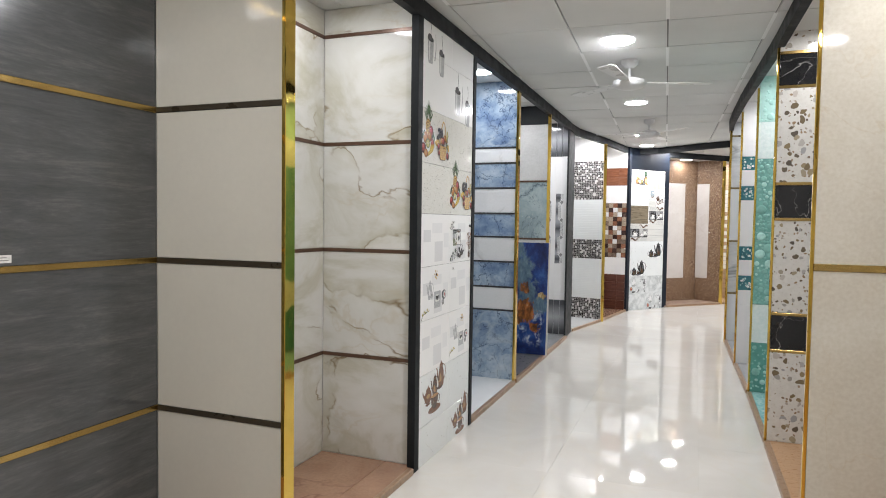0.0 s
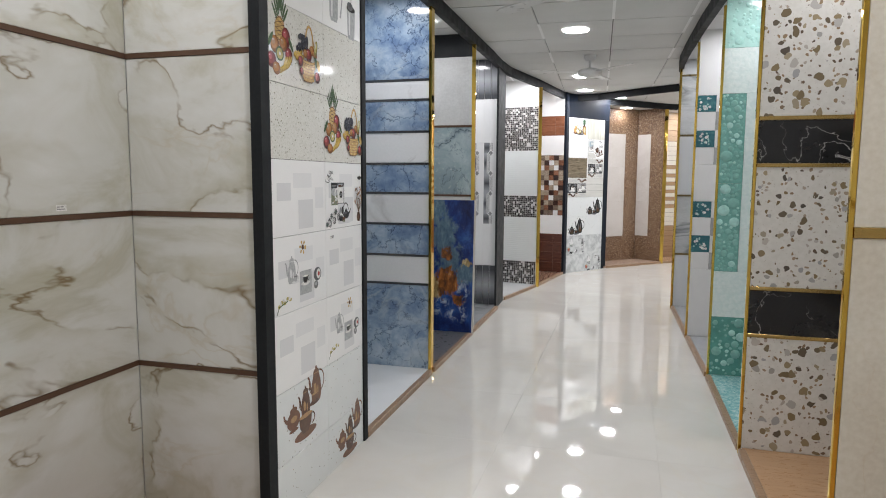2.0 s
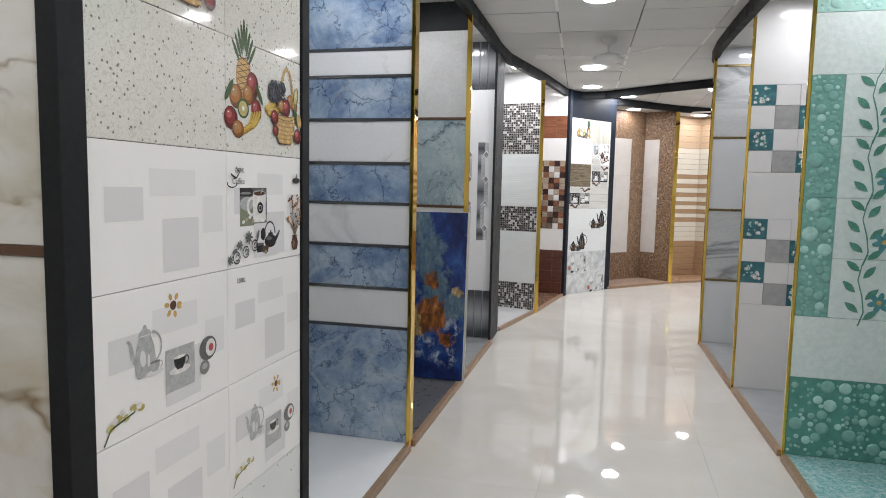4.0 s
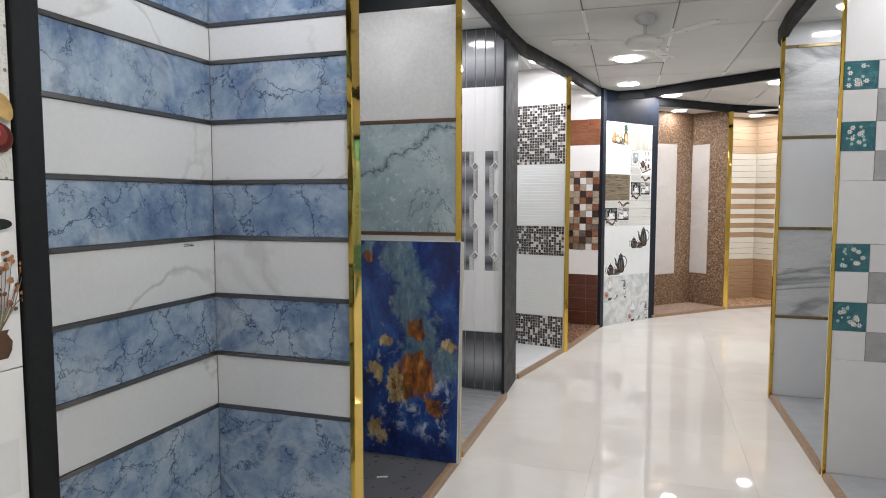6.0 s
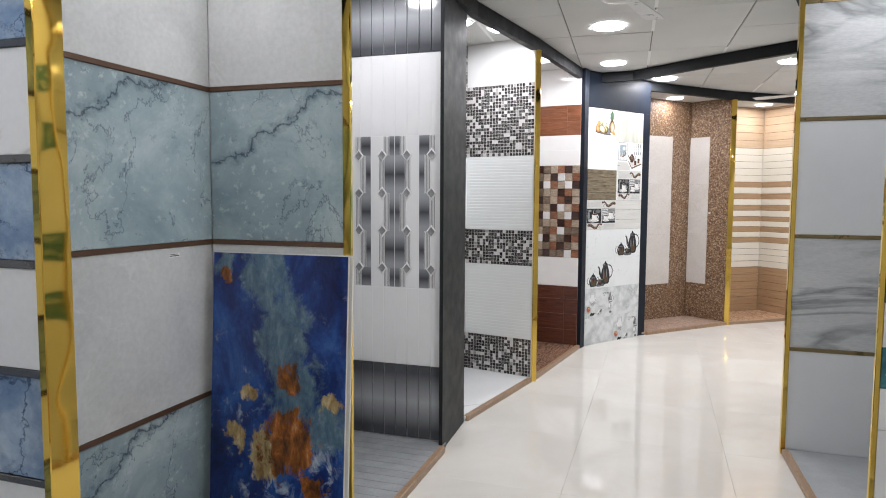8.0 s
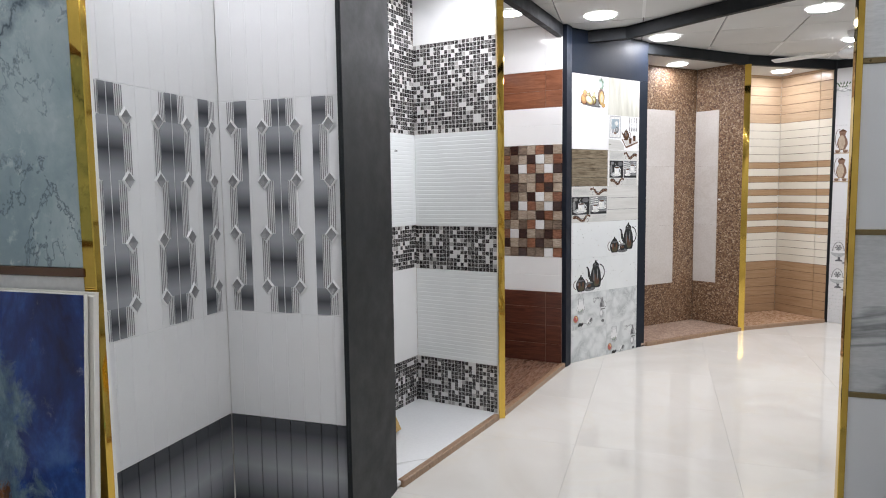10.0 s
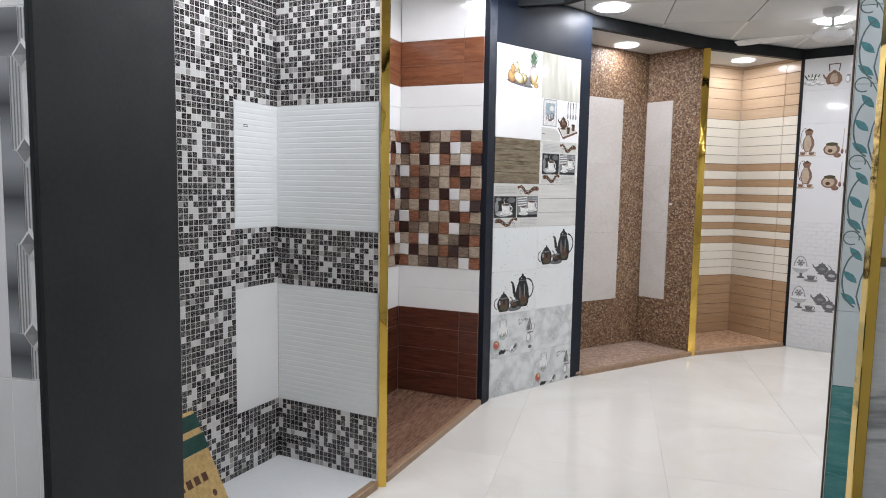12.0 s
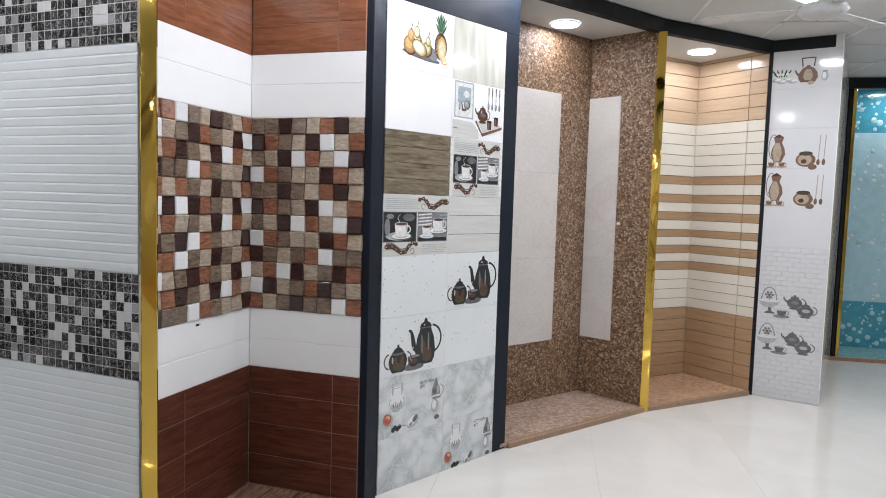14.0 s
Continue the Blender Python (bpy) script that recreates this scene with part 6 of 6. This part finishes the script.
floor_sheet("floor_8", [HB, (-0.40, 11.54), (0.49, 12.485), HC], B0, MAT["pebble_floor"], "brown pebble mosaic shower floor")
kerb((-0.365, 11.58), (0.495, 12.47))
post(0.503, 12.478, w=0.055, d=0.03, rz=-5)

# tan plank bay
WB, WC, WF = (0.14, 12.93), (0.955, 13.54), (1.35, 13.115)
def plank_wall(w, joint):
    zs = [B0, 0.115, 0.21, 0.305, 0.40, 0.49, 0.583]
    seq = [(a, b, "oak") for a, b in zip(zs, zs[1:])]
    seq += [(a, b, "ivory") for a, b in zip((0.583, 0.66, 0.738, 0.815), (0.66, 0.738, 0.815, 0.893))]
    edge = [0.893, 0.96, 1.027, 1.093, 1.16, 1.217, 1.293, 1.359, 1.435, 1.501, 1.581, 1.647]
    seq += [(a, b, "oak" if k % 2 == 0 else "ivory") for k, (a, b) in enumerate(zip(edge, edge[1:]))]
    up = [1.647 + (2.062 - 1.647) * k / 5 for k in range(6)]
    seq += [(a, b, "ivory") for a, b in zip(up, up[1:])]
    up = [2.062 + (CEIL - 2.062) * k / 6 for k in range(7)]
    seq += [(a, b, "oak_pale") for a, b in zip(up, up[1:])]
    for a, b, key in seq:
        w.tile(-0.002, joint, a, b, key, "plank", gap=0.0019)
        w.tile(joint, w.len + 0.002, a, b, key, "plank", gap=0.0019)
w = Wall(WB, WC, "tan wood and ivory plank tiled wall", m=MAT["plank_joint"])
plank_wall(w, 0.45)
w = Wall(WC, WF, "tan wood and ivory plank tiled wall", m=MAT["plank_joint"])
plank_wall(w, w.len - 0.135)
w.pic("price_tag", w.len - 0.09, 0.87, [("photo_white", rect(-0.014, -0.008, 0.014, 0.008))], "small white paper tag", off=0.002)
fl = floor_sheet("floor_9", [WB, (0.52, 12.49), (1.35, 13.12), WC], B0 - 0.004, MAT["groove_dark"], "tan wood plank bay floor")
for k in range(6):
    a = Vector(WB).lerp(Vector((0.52, 12.49)), (k + 0.5) / 6)
    b = Vector(WC).lerp(Vector((1.35, 13.12)), (k + 0.5) / 6)
    d = b - a
    part("plank", slab_mesh(d.length, 0.095, 0.004, MAT["oak_floor"]), fl, Matrix.Translation((*((a + b) / 2), B0)) @ Matrix.Rotation(math.atan2(d.y, d.x), 4, "Z"))
kerb((0.515, 12.49), (1.345, 13.105))
for pts in ([HB, (-0.42, 11.56), (0.47, 12.50), HC], [WB, (0.51, 12.52), (1.34, 13.13), WC]):
    n = len(pts)
    vs = [(x, y, SOFFIT) for x, y in pts] + [(x, y, CEIL - 0.002) for x, y in pts]
    fs = [(3, 2, 1, 0), (4, 5, 6, 7)] + [(k, (k + 1) % 4, 4 + (k + 1) % 4, 4 + k) for k in range(4)]
    tagged(new(numbered("ceiling"), mesh_of(vs, fs, [MAT["ceiling"]])), "white board soffit over the shower bay", "ceiling", kind="structure")
post(1.362, 13.128, "black", 0.026, 0.05, rz=53, z1=CEIL - 0.004, label="black painted frame post")

# kettle panel
w = Wall((1.375, 13.11), (1.775, 12.935), "pillar of printed kettle and brick tiles", thick=0.03)
Z = [0.0, 0.27, 0.56, 0.845, 1.126, 1.42, 1.70, 1.985, 2.27, CEIL - 0.09]
for k, (a, b) in enumerate(zip(Z, Z[1:])):
    w.tile(0, w.len, a, b, "joint_white" if b < 1.2 else "panel_white", gap=0.0003)
for k in range(32):
    z = 0.004 + 0.035 * k
    cut = [0.0] + [0.0375 * (k % 2) + 0.075 * j for j in range(k % 2 == 0, 6) if 0.01 < 0.0375 * (k % 2) + 0.075 * j < w.len - 0.012] + [w.len]
    for a, b in zip(cut, cut[1:]):
        part("brick_relief", slab_mesh(b - a - 0.004, 0.031, 0.003, MAT["panel_white"], 0.0015), w.ob, w.at((a + b) / 2, z + 0.0175, 0.0028))
for z in (0.632, 0.362):
    basket = [("grey_ink", q) for q in ribbon(arc(0.078, 0.085, 0.052, 0.11, 0, 180, 14), 0.008)] + [("silver_ink", q) for q in ribbon(arc(0.078, 0.085, 0.052, 0.11, 20, 160, 12), 0.003)]
    basket += moved([("silver_ink", turned([(0.022, 0.045), (0.055, 0.065), (0.070, 0.095)])), ("pale_ink", oval(0, 0.096, 0.070, 0.012))], 0.078, 0.0)
    basket += [("grey_ink", oval(0.078 + 0.022 * math.cos(1.05 * k), 0.138 + 0.020 * math.sin(1.05 * k), 0.011, 0.009, k, 8)) for k in range(6)] + [("pewter", oval(0.078, 0.138, 0.010, 0.009))] + [("grey_ink", q) for q in ribbon([(0.078, 0.135), (0.08, 0.10)], 0.005)]
    basket += moved([("pewter", turned([(0.034, 0.0), (0.028, 0.012), (0.010, 0.02), (0.012, 0.045)]))], 0.085, 0.0)
    w.pic("tile_print", 0.0, z, basket + moved(tea_pot("pewter", "grey_ink"), 0.245, 0.055, 1.25) + moved(tea_cup("pewter", "grey_ink", "silver_ink"), 0.165, 0.0, 1.15) + moved(tea_pot("pewter", "silver_ink"), 0.318, 0.0, 1.3), "printed pewter tea set", off=0.0033)
for z in (1.76, 1.48):
    L = [("coffee", q) for q in ribbon(arc(-0.128, 0.13, 0.028, 0.08, 60, 290), 0.004)] + [("clay", [(x - 0.10, y + 0.03) for x, y in turned([(0.022, 0), (0.042, 0.05), (0.036, 0.09), (0.020, 0.125), (0.030, 0.16)])]), ("clay_pale", [(x - 0.106, y + 0.036) for x, y in turned([(0.014, 0), (0.028, 0.05), (0.022, 0.09), (0.010, 0.12)])]), ("coffee", [(-0.132, 0.19), (-0.068, 0.19), (-0.10, 0.212)])] + moved(tea_cup("clay", "clay_pale", "clay_pale"), -0.135, 0.01, 0.7) + moved(tea_cup("clay", "clay_pale", "clay_pale"), -0.075, 0.01, 0.7)
    L += [("clay", oval(0.06, 0.045, 0.056, 0.045)), ("clay_pale", oval(0.055, 0.045, 0.040, 0.034)), ("olive_dark", oval(0.06, 0.085, 0.040, 0.014)), ("coffee", oval(0.05, 0.035, 0.016, 0.014))] + [("clay", oval(0.10, 0.0, 0.025, 0.018))]
    for x in (0.13, 0.16):
        L += [("clay_pale", q) for q in ribbon([(x, 0.02), (x + 0.006, 0.20)], 0.005)] + [("clay", oval(x, 0.03, 0.010, 0.02))]
    w.pic("tile_print", 0.185, z - 0.05, moved(L, 0, 0, 1.12), "printed copper pitcher and pots", off=0.0006)
L = [("coffee", q) for q in ribbon([(-0.035, 0.075), (-0.042, 0.135), (0.042, 0.135), (0.035, 0.075)], 0.008)]
L += [("clay", turned([(0.048, -0.03), (0.062, -0.005), (0.058, 0.03), (0.036, 0.062), (0.014, 0.074), (0.008, 0.085)])), ("clay_pale", turned([(0.018, -0.02), (0.030, 0.0), (0.026, 0.03), (0.014, 0.055)])), ("coffee", rect(-0.048, -0.034, 0.048, -0.028))] + [("clay", q) for q in ribbon([(-0.05, 0.01), (-0.072, 0.03), (-0.082, 0.055)], 0.020, 0.008)]
L += [("silver_ink", oval(-0.20 + 0.035 * k, -0.012 - 0.012 * (k % 2), 0.032, 0.014)) for k in range(4)] + [("paler_ink", oval(-0.19 + 0.035 * k, -0.006 - 0.012 * (k % 2), 0.020, 0.008)) for k in range(4)] + [("leaf", oval(-0.21 + 0.022 * k, 0.035, 0.006, 0.030, 0.6 - 0.3 * k)) for k in range(5)] + [("photo_white", oval(-0.19 + 0.03 * k, 0.03, 0.012, 0.010)) for k in range(3)]
L += [("clay_pale", oval(0.02, -0.04, 0.022, 0.014)), ("silver_ink", oval(0.105, 0.0, 0.022, 0.034)), ("paler_ink", oval(0.10, 0.005, 0.012, 0.024)), ("grey_ink", oval(0.105, 0.034, 0.018, 0.006))]
w.pic("tile_print", 0.232, 2.345, L, "printed copper kettle and flowers", off=0.0006)
w = Wall((2.505, 14.60), (2.535, 14.60), "black painted wall panel beside the teal bay", m=MAT["black"])
w.tile(0, w.len, 0.0, CEIL - 0.09, "black", "board")
w = Wall((1.783, 12.94), (2.495, 14.61), "plain white return wall")
w.tile(0, w.len, 0.0, CEIL, "white", "board")

# far teal bay
w = Wall((2.66, 15.15), (4.2, 15.15), "white and teal bubble relief tile wall")
def bubbles(w, a, b, z0, z1, base, dome, count, seed, rmax=0.034):
    """Glazed tile with raised round bubbles of many sizes."""
    w.tile(a, b, z0, z1, base)
    r = random.Random(seed)
    vs, fs, put = [], [], []
    for _ in range(count * 6):
        if len(put) >= count:
            break
        q = rmax * (0.22 + 0.78 * r.random() ** 2.2)
        if b - a < 2.2 * q or z1 - z0 < 2.2 * q:
            continue
        u, z = r.uniform(a + q, b - q), r.uniform(z0 + q, z1 - q)
        if any((u - p[0]) ** 2 + (z - p[1]) ** 2 < (0.9 * (q + p[2])) ** 2 for p in put):
            continue
        put.append((u, z, q))
        o, n = len(vs), 10
        for rad, h in ((1.0, 0.0), (0.92, 0.16), (0.55, 0.34)):
            vs += [(u + q * rad * math.cos(2 * math.pi * k / n), z + q * rad * math.sin(2 * math.pi * k / n), 0.0005 + q * h * 0.5) for k in range(n)]
        vs.append((u, z, 0.0005 + q * 0.2))
        for j in range(2):
            fs += [(o + j * n + k, o + j * n + (k + 1) % n, o + (j + 1) * n + (k + 1) % n, o + (j + 1) * n + k) for k in range(n)]
        fs += [(o + 2 * n + k, o + 2 * n + (k + 1) % n, o + 3 * n) for k in range(n)]
    ix = [0 if random.Random(k // 30).random() < 0.7 else 1 for k in range(len(fs))]
    ob = part("bubble_relief", mesh_of(vs, fs, [MAT[dome], MAT["bubble_pale"]], ix, smooth=True), w.ob, None, "raised glossy bubbles")
    tagged(ob, kind="stuff")


bubbles(w, 0, w.len, 0.5, 2.2, "cyan_pale", "ripple", 260, 41, 0.03)
bubbles(w, 0, w.len, B0, 0.5, "cyan", "cyan_pale", 120, 42)
bubbles(w, 0, w.len, 2.2, CEIL, "cyan", "cyan_pale", 100, 43)
w = Wall((2.545, 14.62), (2.66, 15.15), "white and teal bubble relief tile wall")
w.rows([B0, CEIL], ["cyan"])
for z in (0.7, 1.25, 1.8):
    w.tile(0.2, 0.4, z, z + 0.45, "ripple", proud=0.004)
floor_sheet("floor_10", [(2.54, 14.59), (4.2, 14.59), (4.2, 15.15), (2.66, 15.15)], B0, MAT["teal_floor"], "teal tiled bay floor")
kerb((2.47, 14.57), (4.2, 14.57))
post(2.55, 14.60, w=0.028, d=0.03)
beam([(2.22, 14.55), (4.4, 14.55)], "black painted fascia beam over the teal bay")

# ---- bays along the right ----
RB = 1.15
# cream bay
w = Wall((0.55, 3.17), (RB, 3.17), "cream marble tiled wall with brass strip")
w.rows([B0, 1.236, 2.44, CEIL], ["cream_stone"] * 3, "brass", 0.03)
post(0.542, 3.179, w=0.015)
w = Wall((RB, 3.17), (RB, -2.3), "cream marble tiled wall with brass strip")
w.rows([B0, 1.236, 2.44, CEIL], ["cream_stone"] * 3, "brass", 0.03, [0, 1.2, 2.4, 3.6, w.len])
floor_sheet("floor_11", [(0.55, -2.3), (RB, -2.3), (RB, 3.17), (0.55, 3.17)], B0, MAT["terracotta"], "tan wood-look bay floor")
kerb((0.55, -2.3), (0.545, 3.15))

# terrazzo bay
Z = [B0, 0.615, 0.852, 1.456, 1.68, 2.288, 2.50, CEIL]
w = Wall((0.53, 4.57), (RB, 4.57), "terrazzo and black marble tiled wall with brass strips")
w.rows(Z, ["terrazzo", "black_marble"] * 3 + ["terrazzo"], "brass", 0.018)
w = Wall((RB, 4.57), (RB, 3.22), "terrazzo and black marble tiled wall with brass strips")
w.rows(Z, ["terrazzo", "black_marble"] * 3 + ["terrazzo"], "brass", 0.018, [0, 0.6, 1.2, w.len])
floor_sheet("floor_12", [(0.55, 3.22), (RB, 3.22), (RB, 4.57), (0.535, 4.57)], B0, MAT["terracotta"], "tan wood-look bay floor")
kerb((0.545, 3.21), (0.53, 4.55))
post(0.522, 4.579, w=0.015)

# teal bubble bay
w = Wall((0.521, 5.88), (RB, 5.88), "teal bubble and white floral tiled wall")
L = w.len
bubbles(w, 0, L, B0, 0.443, "teal_deep", "bubble", 150, 51)
w.tile(0, L, 0.443, 0.76, "ripple")
bubbles(w, 0, 0.15, 0.76, 1.36, "teal", "bubble", 75, 52, 0.04)
bubbles(w, 0, 0.15, 1.36, 1.96, "teal", "bubble", 75, 53, 0.04)
for k in range(4):
    z = 0.76 + 0.3 * k
    w.tile(0.15, 0.45, z, z + 0.3, "ripple")
    w.pic("tile_print", 0.285, z + 0.14, flower_sprig("mint", "mint", "leaf_blue", 1.15, False), "teal flower sprig", off=0.0025)
bubbles(w, 0.45, L, 0.76, 1.96, "teal", "bubble", 120, 54)
w.tile(0, L / 2, 1.96, 2.257, "ripple")
w.tile(L / 2, L, 1.96, 2.257, "ripple")
bubbles(w, 0, L, 2.257, CEIL, "aqua", "bubble_pale", 150, 55)
w = Wall((RB, 5.88), (RB, 4.62), "teal bubble tiled wall")
w.rows([B0, 0.443, 0.76, 1.96, 2.257, CEIL], ["teal_deep", "ripple", "teal", "ripple", "aqua"])
floor_sheet("floor_13", [(0.535, 4.62), (RB, 4.62), (RB, 5.88), (0.515, 5.88)], B0, MAT["teal_floor"], "teal mosaic bay floor")
kerb((0.53, 4.61), (0.515, 5.86))
post(0.513, 5.889, w=0.016)

# chequered flower tile bay
w = Wall((0.474, 7.06), (RB, 7.06), "off-white tiled wall with teal flower squares")
P = 0.147
zs = [B0, 0.62, 0.767, 0.912, 1.066, 1.204, 1.515, 1.66, 1.802, 1.957, 2.093, CEIL]
for k, (a, b) in enumerate(zip(zs, zs[1:])):
    kind = {1: "g", 2: "t", 3: "g", 4: "t", 6: "g", 7: "t", 8: "g", 9: "t"}.get(k)
    if not kind:
        w.tile(0, w.len / 2, a, b, "offwhite")
        w.tile(w.len / 2, w.len, a, b, "offwhite")
        continue
    for c in range(5):
        u0, u1 = P * c, min(P * (c + 1), w.len)
        key = "offwhite"
        if kind == "t" and c in (0, 3):
            key = "flower_tile"
        if kind == "g":
            key = {1: "grey_square", 2: "flower_tile", 4: "grey_square"}.get(c, "offwhite")
        if u1 - u0 > 0.02:
            w.tile(u0, u1, a, b, key)
            if key == "flower_tile":
                rr = random.Random(k * 7 + c)
                L = []
                for _ in range(17):
                    x, y, s = rr.uniform(-0.055, 0.055), rr.uniform(-0.05, 0.05), rr.choice((0.0035, 0.005, 0.0075))
                    L += [("aqua" if s < 0.007 else "photo_white", oval(x + s * math.cos(q), y + s * math.sin(q), s * 0.75, s * 0.4, q, 7)) for q in (j * 2 * math.pi / 6 for j in range(6))]
                w.pic("tile_print", (u0 + u1) / 2, (a + b) / 2, L, "pale printed flowers")
w = Wall((RB, 7.06), (RB, 5.93), "off-white tiled wall")
w.rows([B0, 0.6, 1.2, 1.8, CEIL], ["offwhite"] * 4, None, 0, [0, 0.6, w.len])
floor_sheet("floor_14", [(0.515, 5.93), (RB, 5.93), (RB, 7.06), (0.475, 7.06)], B0, MAT["grey_floor"], "grey tiled bay floor")
kerb((0.512, 5.92), (0.475, 7.04))
post(0.465, 7.069, w=0.017)

# grey marble bay
Z = [B0, 0.597, 1.222, 1.852, 2.47, CEIL]
K = ["pale_grey", "grey_marble", "pale_grey", "grey_marble", "pale_grey"]
w = Wall((0.438, 8.46), (RB - 0.05, 8.46), "pale grey and grey marble tiled wall")
w.rows(Z, K, "darkgold", 0.02)
w = Wall((RB - 0.05, 8.46), (RB - 0.05, 7.11), "pale grey and grey marble tiled wall")
w.rows(Z, K, "darkgold", 0.02, [0, 1.2, w.len])
floor_sheet("floor_15", [(0.475, 7.11), (RB - 0.05, 7.11), (RB - 0.05, 8.46), (0.44, 8.46)], B0, MAT["grey_floor"], "grey tiled bay floor")
kerb((0.472, 7.10), (0.438, 8.44))
post(0.426, 8.469, w=0.024, d=0.04)

# blue flower bay
w = Wall((0.718, 9.645), (1.45, 9.50), "pale blue floral tiled wall with sea green base")
w.tile(0, w.len, B0, 0.6, "sea")
Z = [0.6, 0.91, 1.21, 1.51, 1.81, 2.11, 2.41, CEIL]
for a, b in zip(Z, Z[1:]):
    w.tile(0, w.len, a, b, "sky_tile")
for k in range(5):
    for j, u in enumerate((0.078, 0.228, 0.378, 0.528, 0.66)):
        L = flower_sprig("leaf_blue", "stem", "petal_tan" if (k + j) % 2 == 0 else "petal_blue", 0.98)
        L += [("stem", q) for q in ribbon(arc(0.005, -0.02, 0.065, 0.115, -75, 75, 12), 0.006)]
        if j == 0:
            L = [q for q in L if q[0] in ("leaf_blue", "stem")]
        w.pic("tile_print", u, 1.06 + 0.3 * k, [(q, [(-x, y) for x, y in p[::-1]]) for q, p in L], "blue and tan flower sprig")
w = Wall((1.45, 9.50), (1.1, 8.5), "pale blue tiled wall")
w.rows([B0, 0.6, 1.34, 2.14, CEIL], ["sea", "sky_tile", "sky_tile", "sky_tile"])
floor_sheet("floor_16", [(0.45, 8.52), (1.1, 8.52), (1.45, 9.50), (0.735, 9.63)], B0, MAT["grey_floor"], "grey tiled bay floor")
kerb((0.45, 8.52), (0.725, 9.60))
post(0.713, 9.652, "black_strip", 0.007, 0.02, rz=-12, label="thin dark edge trim post")

# ---- floor tiles, last ----
r = random.Random(12)
T = 0.8
for i in range(-2, 6):
    for j in range(-3, 20):
        x, y = 0.12 + T * (i + 0.5), 0.35 + T * (j + 0.5)
        if x < -1.9 + (0.9 if y > 11.6 else 0) or x > (1.2 if y < 9 else 4.6):
            continue
        part("floor_tile", slab_mesh(T - 0.0007, T - 0.0007, 0.003, MAT["floor"], 0.0004), FLOOR, Matrix.Translation((x, y, 0.0)) @ pose(0, 0, 0, 0, 0, 90 * r.randrange(4)))
